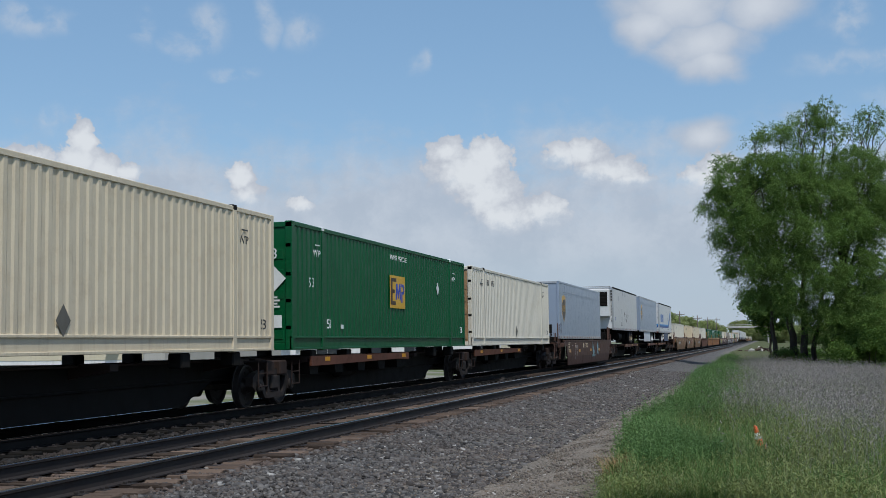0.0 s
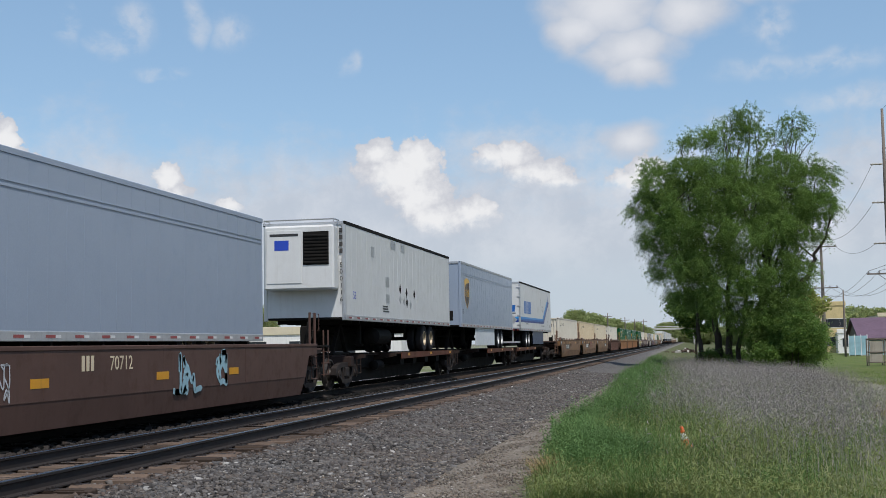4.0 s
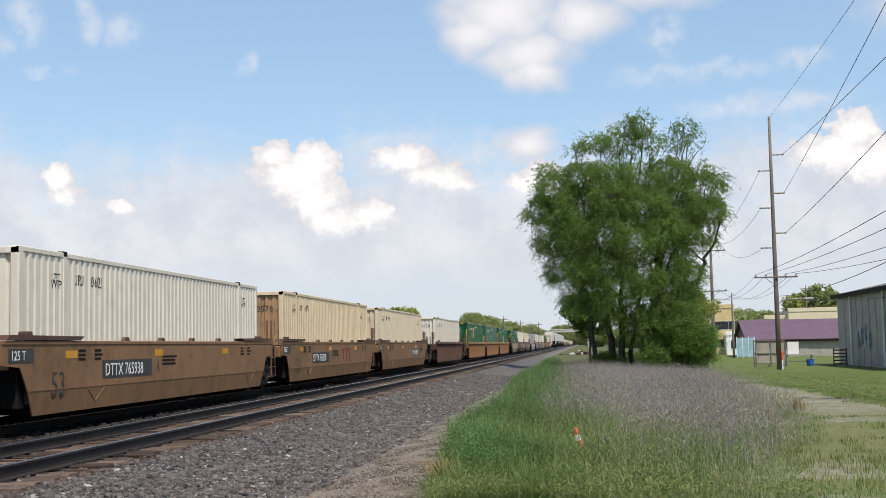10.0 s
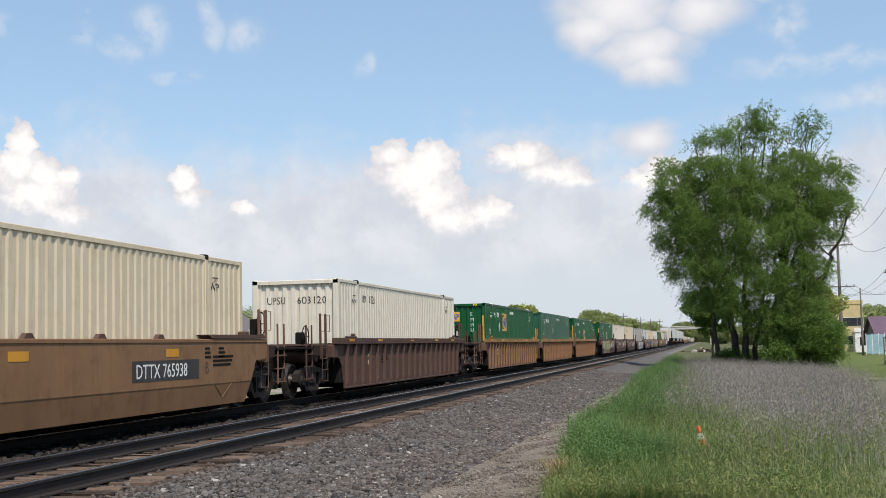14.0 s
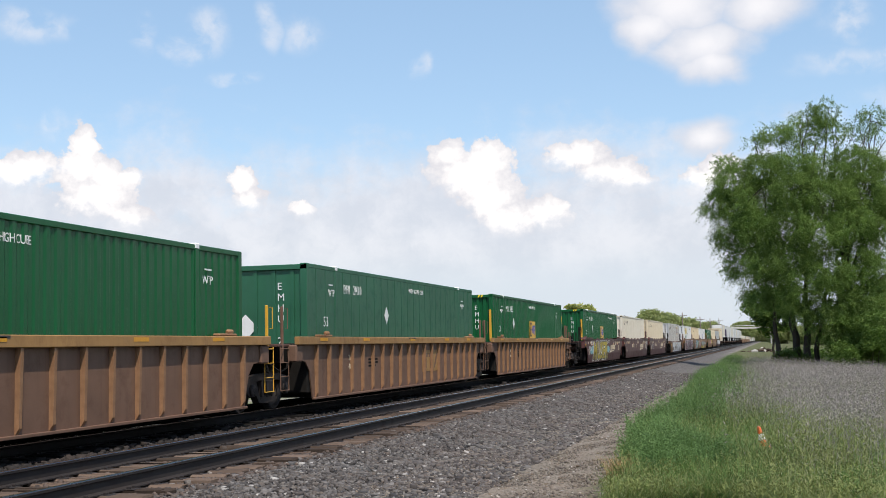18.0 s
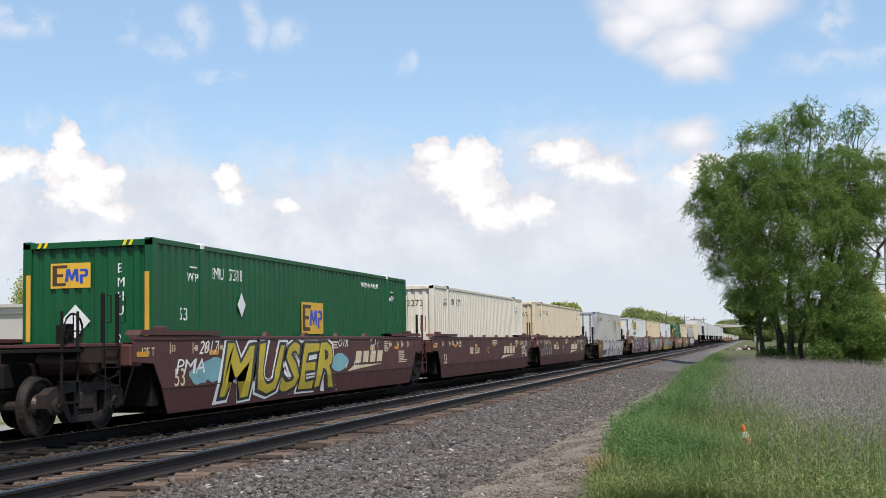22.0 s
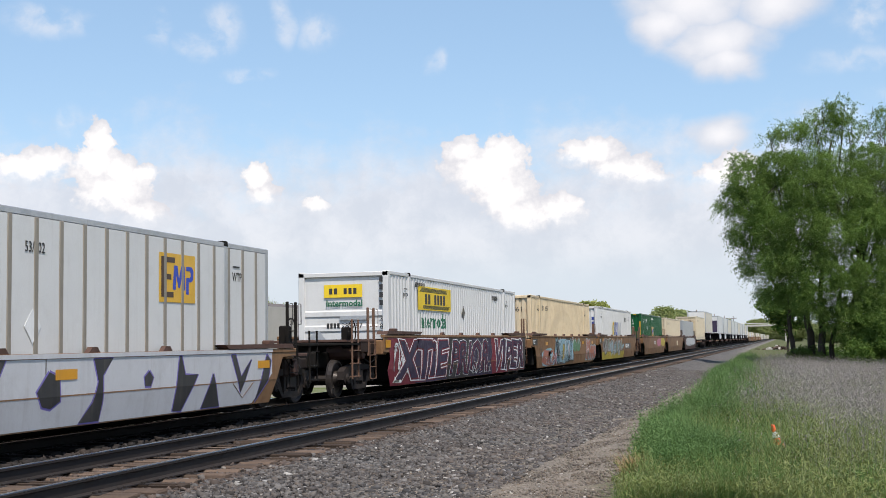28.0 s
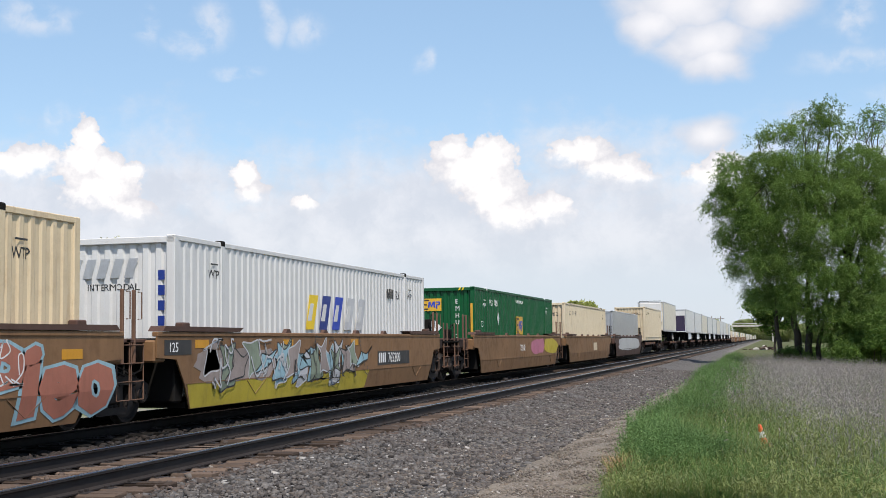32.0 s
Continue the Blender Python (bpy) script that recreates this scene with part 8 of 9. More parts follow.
for z, x in ((16.4, 14.6), (13.3, 15.3), (10.0, 16.0)):
    wire((PX - 0.95, PY, zp + z), (x, 145.8, 13.0), 1.3, r=0.015)
for k, zq in ((-0.92, 6.0), (-0.45, 5.7), (0.45, 5.4), (0.92, 4.7)):
    wire((PX + 1.75 * k, PY - 0.3, zp + 7.8), (12.0 + 1.9 * k, 30.0, zq), 0.35, r=0.016)
    wire((PX + 1.75 * k, PY - 0.3, zp + 7.8), (15.3 + 1.7 * k, 145.7, zp + 8.5), 1.6, r=0.014)
wire((PX, PY, zp + 6.0), (11.6, 30.0, 5.4), 0.8)
wire((PX, PY, zp + 5.6), (40.0, 95.0, 6.0), 0.6)
wire((20.2, 168.0, 7.4), (15.3, 146.0, 6.3), 0.6)
utility_pole(11.9, 30.0, 16.5, [(5.9, 1.75)], "tall weathered wooden utility pole near the meadow", 0.24)

# ---- buildings ----
def window(parent, x0, x1, y, z0, z1, face=-1, panes=2, frame_mat="house_white"):
    """A window set in a wall that faces -y."""
    fr = part("window", Geo().box(x0, x1, y - 0.04, y + 0.02, z0, z1, 0.01), M[frame_mat], parent)
    w = (x1 - x0 - 0.06) / panes
    for i in range(panes):
        part("pane", Geo().box(x0 + 0.04 + i * w, x0 + 0.02 + (i + 1) * w, y - 0.048, y - 0.041, z0 + 0.06, z1 - 0.06), M["glass_dark"], fr)


def metal_shed():
    # long side faces the meadow, its near end towards the camera
    x0, x1, y0, y1 = 24.1, 42.0, 90.0, 118.0
    z0 = float(ground_z(30, 110))
    s = thing("metal_shed", (0, 0, z0), "weathered grey corrugated metal shed with rain pipes", "shed")
    L = y1 - y0
    h0, h1 = 6.3, 6.3
    part("wall", Geo().box(x0 - 0.15, x0, y0, y1, 0, h0), M["shed_metal"], s)
    part("wall", Geo().box(x0, x1, y0 - 0.15, y0, 0, h0), M["shed_metal"], s)
    part("wall", Geo().box(x0, x1, y1, y1 + 0.15, 0, h0), M["shed_metal"], s)
    part("wall", Geo().box(x1, x1 + 0.15, y0, y1, 0, h0), M["shed_metal"], s)
    part("roof", Geo().prism([(x0 - 0.6, h0 - 0.05), (x0 - 0.6, h0 + 0.2), ((x0 + x1) / 2, h0 + 2.2), (x1 + 0.6, h0 + 0.2), (x1 + 0.6, h0 - 0.05)], y0 - 0.5, y1 + 0.5, "y"), M["shingle"], s)
    part("fascia", Geo().box(x0 - 0.66, x0 - 0.6, y0 - 0.5, y1 + 0.5, h0 - 0.15, h0 + 0.22, 0.01), M["near_black"], s)
    rib = Geo().box(x0 - 0.19, x0 - 0.15, -0.04, 0.04, 0.1, h0 - 0.1).mesh("sheet_rib", M["shed_metal"])
    for i in range(int(L / 2.4)):
        part("sheet_rib", rib, None, s, at=(0, y0 + 0.9 + 2.4 * i, 0))
    for y in (92.0, 100.0, 112.0):
        part("rain_pipe", Geo().cyl((x0 - 0.28, y, 0), 0.09, 0.1, h0 - 0.1, "z", 10), M["house_white"], s, "white rain pipe")
    for k in range(7):
        y = 104.6 + 0.7 * k
        z = 1.7 + 0.3 * (k % 3)
        patch_pts = [(y, z), (y + 0.9, z - 0.2), (y + 1.0, z + 1.0), (y + 0.5, z + 1.4), (y + 0.1, z + 0.7)]
        part("spray_patch", Geo().prism(patch_pts, x0 - 0.20, x0 - 0.195), M["spray_blue"] if k % 2 else M["spray_violet"], s)
    return s


def purple_barn():
    x0, x1, y0, y1 = 23.3, 48.0, 176.0, 190.0
    z0 = -1.2
    s = thing("low_building", (0, 0, z0), "low grey building with a plum-coloured shingle roof", "building")
    h, hr = 2.4, 5.1
    part("wall", Geo().box(x0, x1, y0 - 0.2, y0, 0, h), M["grey_wall"], s)
    part("wall", Geo().box(x0, x1, y1, y1 + 0.2, 0, h), M["grey_wall"], s)
    # this gable borrows the darker pole wood to hold its shade in colour
    part("gable_wall", Geo().prism([(y0, 0), (y1, 0), (y1, h), ((y0 + y1) / 2, hr - 0.1), (y0, h)], x0, x0 + 0.2), M["pole_wood"], s)
    part("gable_wall", Geo().prism([(y0, 0), (y1, 0), (y1, h), ((y0 + y1) / 2, hr - 0.1), (y0, h)], x1 - 0.2, x1), M["grey_wall"], s)
    part("roof", Geo().prism([(y0 - 0.7, h - 0.25), ((y0 + y1) / 2, hr), (y1 + 0.7, h - 0.25), (y1 + 0.7, h), ((y0 + y1) / 2, hr + 0.25), (y0 - 0.7, h)], x0 - 0.5, x1 + 0.5), M["purple_roof"], s)
    part("eave_board", Geo().box(x0 - 0.5, x1 + 0.5, y0 - 0.76, y0 - 0.7, h - 0.3, h + 0.02), M["near_black"], s)
    for x in (27.5, 33.0, 38.5):
        part("wall_joint", Geo().box(x - 0.06, x + 0.06, y0 - 0.23, y0 - 0.2, 0, h - 0.3), M["shed_metal"], s)
    part("door", Geo().box(24.0, 26.4, y0 - 0.25, y0 - 0.2, 0.05, 2.1, 0.01), M["spray_blue"], s, "pale blue sliding door")
    part("door", Geo().box(30.3, 31.4, y0 - 0.25, y0 - 0.2, 0.05, 2.0, 0.01), M["grey_wall"], s)
    return s


metal_shed()
purple_barn()


def sheet_fence(x, y, n):
    """Pale painted sheets between posts."""
    s = thing("sheet_fence", (x, y, -1.2), "pale blue painted metal sheet fence beside the low building", "fence")
    for i in range(n + 1):
        part("post", Geo().box(i * 0.8 - 0.04, i * 0.8 + 0.04, 0.0, 0.08, 0, 2.9, 0.01), M["house_white"], s)
    for i in range(n):
        part("sheet", Geo().box(i * 0.8 + 0.05, i * 0.8 + 0.75, 0.02, 0.05, 0.15, 2.75, 0.005), M["spray_blue"], s)


sheet_fence(21.0, 171.0, 3)


def block_building(x0, x1, y0, y1, z0, h, wall, label, rows=(), cols=(), trim="stucco"):
    s = thing("building", (0, 0, z0), label, "building")
    part("wall", Geo().box(x0, x1, y0, y1, 0, h), M[wall], s)
    part("roof", Geo().box(x0 + 0.3, x1 - 0.3, y0 + 0.3, y1 - 0.3, h, h + 0.1), M["shingle"], s)
    part("parapet", Geo().box(x0 - 0.1, x1 + 0.1, y0 - 0.1, y0, h - 0.2, h + 0.5, 0.03), M[trim], s)
    for z in rows:
        for x in cols:
            window(s, x, x + 2.0, y0, z, z + 1.5)
    return s


block_building(37.5, 62.0, 228.0, 245.0, -1.2, 7.6, "stucco", "cream stucco building with a flat roof", (4.4,), (38.6, 41.4, 44.0, 46.6, 49.2))
block_building(33.5, 37.5, 230.0, 245.0, -1.2, 6.4, "stucco", "lower cream annex with a flat roof", (3.6,), (34.6,))
block_building(21.0, 25.2, 208.0, 220.0, -1.2, 8.0, "brick_yellow", "yellow masonry building partly behind the tree", (1.2, 4.2), (21.4, 23.3), "brick_yellow")
block_building(23.5, 30.5, 205.0, 216.0, -1.2, 3.4, "house_white", "small plain white outbuilding behind trees", (1.0,), (24.2, 27.0), "house_white")

# beyond the train, seen in the gaps between cars
def masonry_hall():
    s = thing("building", (0, 0, -0.65), "grey-beige stucco hall with corner pilaster and cornice", "building")
    x1, y0 = -24.4, 45.0
    h = 3.9
    part("wall", Geo().box(-60, x1, y0, y0 + 14, 0, h), M["stucco_grey"], s)
    part("cornice", Geo().prism([(y0 - 0.05, h - 0.35), (y0 - 0.12, h - 0.3), (y0 - 0.14, h - 0.12), (y0 - 0.24, h - 0.05), (y0 - 0.24, h + 0.08), (y0, h + 0.08), (y0, h - 0.35)], -60, x1), M["stucco_grey"], s)
    part("band", Geo().box(-60, x1, y0 - 0.06, y0, 1.45, 1.75, 0.01), M["stucco"], s)
    part("base", Geo().box(-60, x1, y0 - 0.04, y0, 0, 1.45), M["house_white"], s)
    pl = part("pilaster", Geo().box(x1 - 0.05, x1 + 0.9, y0 - 0.45, y0 + 0.5, 0, h + 0.35, 0.02), M["stucco_grey"], s)
    part("pilaster_cap", Geo().box(x1 - 0.15, x1 + 1.0, y0 - 0.55, y0 + 0.6, h + 0.35, h + 0.5, 0.03).box(x1 - 0.1, x1 + 0.95, y0 - 0.5, y0 + 0.55, h + 0.1, h + 0.2, 0.02), M["stucco_grey"], pl)
    part("wall_lamp", Geo().prism([(y0 - 0.04, 1.9), (y0 - 0.4, 1.95), (y0 - 0.4, 2.1), (y0 - 0.04, 2.3)], -26.2, -25.7), M["near_black"], s)
    part("vent", Geo().box(-26.6, -26.3, y0 - 0.07, y0, 2.75, 2.88, 0.01), M["near_black"], s)
    part("camera_dome", Geo().lathe([(0.0, 0.1), (0.12, 0.1), (0.2, 0.04)], (-28.3, y0 - 0.12, 2.4), "z", 10), M["house_white"], s)
    return s


masonry_hall()


def house(x, y, w, d, h, label, wall="house_white"):
    z0 = float(ground_z(x, y))
    s = thing("house", (x, y, z0), label, "house")
    part("wall", Geo().prism([(-w / 2, 0), (w / 2, 0), (w / 2, h), (0, h + w * 0.32), (-w / 2, h)], 0, d, "y"), M[wall], s)
    part("roof", Geo().prism([(-w / 2 - 0.4, h - 0.2), (0, h + w * 0.34), (w / 2 + 0.4, h - 0.2), (w / 2 + 0.4, h), (0, h + w * 0.34 + 0.2), (-w / 2 - 0.4, h)], -0.4, d + 0.4, "y"), M["shingle"], s)
    window(s, -w * 0.3, -w * 0.08, 0, 0.9, 2.1)
    window(s, w * 0.08, w * 0.3, 0, 0.9, 2.1)
    part("door", Geo().box(-0.45, 0.45, -0.05, 0.0, 0.05, 2.05, 0.01), M["grey_wall"], s)
    return s


house(-37.5, 76.0, 7.0, 8.0, 2.6, "small white gabled house beyond the tracks")
house(-42.0, 95.0, 8.0, 9.0, 2.7, "white gabled house among trees")
block_building(-40.0, -24.0, 100.0, 112.0, -0.65, 3.2, "house_white", "long low white building beyond the tracks", (1.0,), (-38.0, -34.0, -30.0))
block_building(-70.0, -34.0, 150.0, 170.0, -0.65, 4.0, "stucco", "long pale low building beyond the tracks", (1.2,), (-60.0, -50.0, -42.0))

# light bridge over the line and the road crossing far down the track
def far_span():
    s = thing("foot_bridge", (0, 560.0, 0), "pale far-off signal bridge across the tracks", "bridge")
    for x in (-16.5, 2.0):
        part("leg", Geo().box(x - 0.3, x + 0.3, -0.3, 0.3, -0.6, 6.5, 0.03), M["concrete"], s)
    part("span", Geo().box(-17, 2.6, -0.5, 0.5, 6.3, 7.0, 0.03), M["concrete"], s)
    part("railing", Geo().box(-17, 2.6, -0.5, -0.4, 7.6, 7.8).box(-17, 2.6, -0.5, -0.4, 7.0, 7.1), M["house_white"], s)


far_span()

# ---- things on the meadow ----
def traffic_cone(x, y):
    z = float(ground_z(x, y))
    c = thing("traffic_cone", (x, y, z), "orange traffic cone with a white band leaning in tall grass", "cone")
    c.rotation_euler = (radians(4), radians(-14), 0.3)
    part("base", Geo().box(-0.13, 0.13, -0.13, 0.13, 0.0, 0.03, 0.01), M["cone_orange"], c)
    part("body", Geo().lathe([(0.03, 0.08), (0.05, 0.072), (0.36, 0.030), (0.39, 0.022)], (0, 0, 0), "z", 18), M["cone_orange"], c, smooth=True)
    part("white_band", Geo().lathe([(0.18, 0.056), (0.28, 0.0425)], (0, 0, 0), "z", 18, False), M["mark_white"], c)
    return c


traffic_cone(-0.10, 20.0)


def litter(x, y, seed, size=0.12):
    r = random.Random(seed)
    z = float(ground_z(x, y))
    g = Geo()
    vs = [(r.uniform(-1, 1) * size, r.uniform(-1, 1) * size * 0.7, 0.06 + r.uniform(0, 1) * size * 1.5) for _ in range(9)]
    g.add(vs, [(0, 1, 2), (1, 2, 3), (2, 3, 4), (3, 4, 5), (4, 5, 6), (5, 6, 7), (6, 7, 8)])
    solid("paper_scrap", g, M["litter"], "crumpled dirty white paper scrap in the grass", "litter", at=(x, y, z))


litter(-0.60, 14.2, 1, 0.14)
litter(-0.57, 15.0, 2, 0.07)
litter(-0.75, 16.4, 3, 0.07)


def yard_clutter():
    """Stacked frames, pallets and a blue tub behind the pole."""
    z = -1.2
    f = thing("steel_rack", (15.4, 112.0, z), "grey steel stillage rack beside the pole", "rack")
    for x in (0, 1.3, 2.6):
        for y in (0, 1.2):
            part("upright", Geo().box(x - 0.05, x + 0.05, y - 0.05, y + 0.05, 0, 2.4, 0.01), M["pole_wood"], f)
    for zz in (0.3, 1.2, 2.35):
        part("rail", Geo().box(-0.05, 2.65, -0.05, 0.05, zz - 0.05, zz + 0.05, 0.01), M["pole_wood"], f)
        part("rail", Geo().box(-0.05, 2.65, 1.15, 1.25, zz - 0.05, zz + 0.05, 0.01), M["pole_wood"], f)
    for x in (0.1, 1.4):
        part("panel", Geo().box(x, x + 1.1, 0.02, 0.06, 0.35, 2.2, 0.01), M["shed_metal"], f)
    f = thing("work_bench", (18.3, 113.0, z), "old metal bench stacked with boards", "bench")
    for x in (0, 2.2):
        part("leg", Geo().box(x, x + 0.1, 0, 0.8, 0, 1.0, 0.01), M["insulator"], f)
    part("top", Geo().box(-0.1, 2.4, -0.1, 0.9, 1.0, 1.1, 0.02), M["insulator"], f)
    part("shelf", Geo().box(0.0, 2.3, 0.0, 0.8, 0.4, 0.46, 0.01), M["pole_wood"], f)
    part("back_panel", Geo().box(0.2, 1.2, 0.75, 0.8, 1.1, 2.2, 0.01), M["house_white"], f)
    b = thing("plastic_tub", (20.35, 113.0, z), "blue plastic tub on the grass", "tub")
    part("body", Geo().lathe([(0.0, 0.28), (0.05, 0.31), (0.55, 0.37), (0.6, 0.38), (0.6, 0.34), (0.1, 0.28)], (0, 0, 0), "z", 16), M["blue_tarp"], b)
    p = thing("wood_pallet_stack", (21.9, 110.5, z), "leaning brown wooden frame by the shed", "pallet")
    for k in range(5):
        part("slat", Geo().box(0, 1.2, 0, 0.06, 0.15 + 0.3 * k, 0.27 + 0.3 * k, 0.01), M["tie_wood"], p)
    for x in (0, 1.1):
        part("upright", Geo().box(x, x + 0.1, 0.06, 0.16, 0, 1.6, 0.01), M["tie_wood"], p)


yard_clutter()


def rubble_pile(x, y, n, spread, seed):
    r = random.Random(seed)
    p = thing("rubble_pile", (x, y, float(ground_z(x, y))), "low heap of brown rubble and broken timber by the lane", "rubble")
    for i in range(n):
        dx, dy = r.gauss(0, spread), r.gauss(0, spread * 1.6)
        z = max(0.0, 0.55 - 0.3 * abs(dx) / spread) * r.random()
        a, b, c = r.uniform(0.12, 0.45), r.uniform(0.1, 0.3), r.uniform(0.08, 0.2)
        g = Geo().box(-a, a, -b, b, -c, c, 0.03)
        g.v = [(q[0] + r.uniform(-0.05, 0.05), q[1] + r.uniform(-0.05, 0.05), q[2] + r.uniform(-0.04, 0.04)) for q in g.v]
        ob = part("chunk", g, M["tie_wood"] if i % 3 else M["concrete"], p, at=(dx, dy, z + 0.05))
        ob.rotation_euler = (r.uniform(-0.4, 0.4), r.uniform(-0.4, 0.4), r.uniform(0, 6.28))


rubble_pile(-0.6, 196.0, 30, 1.0, 5)

# ---- grass, weeds, stones: what nobody could count ----
def blades(n, xy, h, w, rng, lean=0.35, curve=0.35):
    """Tapered bent blades at points xy. Returns vertices and faces."""
    m = len(xy)
    z = ground_z(xy[:, 0], xy[:, 1]) - 0.03
    a = rng.rand(m) * 2 * np.pi
    hh = h * (0.55 + 0.75 * rng.rand(m))
    d = np.stack([np.cos(a), np.sin(a)], 1)
    s = np.stack([-np.sin(a), np.cos(a)], 1) * (w * (0.7 + 0.6 * rng.rand(m)))[:, None]
    out = (lean * rng.rand(m) * hh)[:, None] * d
    b = np.column_stack([xy, z])
    mid = np.column_stack([xy + out * 0.35, z + hh * 0.55])
    tip = np.column_stack([xy + out * (1 + curve), z + hh])
    s3 = np.column_stack([s, np.zeros(m)])
    v = np.stack([b - s3, b + s3, mid + s3 * 0.8, mid - s3 * 0.8, tip], 1)
    v = v.reshape(-1, 3)
    k = np.arange(m)[:, None] * 5
    f = np.concatenate([np.column_stack([k, k + 1, k + 2, k + 3]), np.column_stack([k + 3, k + 2, k + 4, k + 4])])
    tri = np.concatenate([np.column_stack([k, k + 1, k + 2]), np.column_stack([k, k + 2, k + 3]), np.column_stack([k + 3, k + 2, k + 4])])
    return v, tri


def seed_heads(xy, h, rng, per=4):
    """Loose feathery tops: small slips scattered round each stalk's upper third."""
    m = len(xy) * per
    p = np.repeat(np.column_stack([xy, ground_z(xy[:, 0], xy[:, 1])]), per, 0)
    p[:, 2] += np.repeat(h, per) * (0.72 + 0.5 * rng.rand(m))
    p[:, :2] += rng.normal(size=(m, 2)) * 0.035
    u = rng.normal(size=(m, 3)) + np.array([0, 0, 0.9])
    u /= np.linalg.norm(u, axis=1, keepdims=True)
    w = np.cross(u, rng.normal(size=(m, 3)))
    w /= np.linalg.norm(w, axis=1, keepdims=True)
    s = (0.022 + 0.02 * rng.rand(m))[:, None]
    v = np.stack([p - u * s, p + w * s * 0.16, p + u * s, p - w * s * 0.16], 1).reshape(-1, 3)
    return v, np.arange(len(v)).reshape(-1, 4)


def noise_at(xy, scale, seed):
    return np.array([noise.noise(Vector((x * scale, y * scale, seed))) for x, y in xy])


def fill(rng, n, x0, x1, y0, y1, power=1.0):
    """Points over a stretch, thinning with distance."""
    y = y0 + (y1 - y0) * rng.rand(n) ** power
    return np.column_stack([x0(y) + (x1(y) - x0(y)) * rng.rand(n), y])


def edge(y):
    """Where the meadow begins beside the lane."""
    return np.interp(y, (11, 15, 19.5, 24.5, 28, 37, 51, 72, 110, 170, 260), (-1.7, -1.75, -2.05, -2.3, -2.1, -2.4, -2.65, -3.0, -3.5, -4.4, -4.5))


def far_side(y):
    """Where tall growth gives way to short worn grass."""
    return np.interp(y, (12, 15, 18, 21, 28, 47, 65, 100), (1.2, 1.5, 2.3, 3.2, 4.1, 5.8, 6.8, 8.0))


def grow(name, material, pts, h, w, rng, label, lean=0.35):
    v, f = blades(len(pts), pts, h, w, rng, lean)
    tagged(new(name, raw_mesh(name, v, f, material)), label, "grass", kind="stuff")


def dryness(p):
    """1 where seeding dry stalks take over from green grass: the middle of the meadow."""
    x, y = p[:, 0], p[:, 1]
    left = np.interp(y, (14, 20, 24, 29, 50, 75, 95), (1.6, 1.0, 0.2, -0.5, -0.5, -1.2, -1.6))
    front = np.clip((y - 19.5) / 4.5, -2, 1.2)
    k = np.minimum(np.minimum((x - left) / 1.1, (far_side(y) - 0.2 - x) / 1.3), front)
    return k + 0.55 * noise_at(p, 0.55, 2.0) + 0.35 * noise_at(p, 1.7, 8.0)


def leafy_stems(xy, h, rng, leaves, size):
    """Upright weeds: narrow leaves standing off thin stems. Returns vertices and faces."""
    m = len(xy)
    base = np.column_stack([xy, ground_z(xy[:, 0], xy[:, 1]) - 0.02])
    a = rng.rand(m) * 6.283
    top = base + np.column_stack([np.cos(a) * h * 0.22, np.sin(a) * h * 0.22, h])
    k = np.linspace(0.15, 1.0, leaves)[None, :, None]
    p = base[:, None] * (1 - k) + top[:, None] * k
    w = rng.rand(m, leaves) * 6.283
    tilt = 0.35 + 0.5 * rng.normal(size=(m, leaves))
    u = np.stack([np.cos(w) * np.cos(tilt), np.sin(w) * np.cos(tilt), np.sin(tilt)], -1)
    s = (size * (1.25 - 0.7 * k[..., 0]) * (0.7 + 0.6 * rng.rand(m, leaves)))[..., None]
    n = np.cross(u, np.array([0, 0, 1.0]) + 0.5 * rng.normal(size=u.shape))
    n /= np.linalg.norm(n, axis=-1, keepdims=True)
    mid = p + u * s
    tip = p + u * s * 1.9 - np.array([0, 0, 0.35]) * s
    v = np.stack([p, mid + n * s * 0.24, tip, mid - n * s * 0.24], 2).reshape(-1, 3)
    f = np.arange(len(v)).reshape(-1, 4)
    t = np.column_stack([-np.sin(a), np.cos(a), np.zeros(m)]) * 0.003
    sv = np.stack([base - t, base + t, top + t * 0.4, top - t * 0.4], 1).reshape(-1, 3)
    return np.concatenate([v, sv]), np.concatenate([f, np.arange(len(sv)).reshape(-1, 4) + len(v)])


rng = np.random.RandomState(5)
# understorey of the whole meadow
p = fill(rng, 230000, lambda y: edge(y) - 0.3, lambda y: far_side(y) + 0.9, 11.5, 110.0, 2.3)
p = p[(p[:, 0] > edge(p[:, 1]) + 0.35 * noise_at(p, 0.9, 9.0) + 0.25 * noise_at(p, 2.5, 19.0))]
p = p[rng.rand(len(p)) < 0.35 + 0.65 * np.clip((far_side(p[:, 1]) - p[:, 0]) / 1.4, 0.0, 1.0)]
dry = dryness(p)
hue = noise_at(p, 0.45, 21.0) + 0.22 * rng.normal(size=len(p))
tall = np.clip(0.30 + 0.20 * noise_at(p, 0.7, 1.0) + 0.16 * noise_at(p, 2.3, 3.0) + 0.10 * rng.normal(size=len(p)), 0.07, 0.68) * (0.35 + 0.65 * np.clip((far_side(p[:, 1]) - p[:, 0]) / 1.6, 0, 1))
tall *= 1.0 - 0.6 * np.exp(-((p[:, 0] + 0.1) ** 2 + ((p[:, 1] - 19.3) * 0.5) ** 2) / 0.35)
thin = rng.rand(len(p)) < np.where(dry > 0.3, 0.8, 1.0)
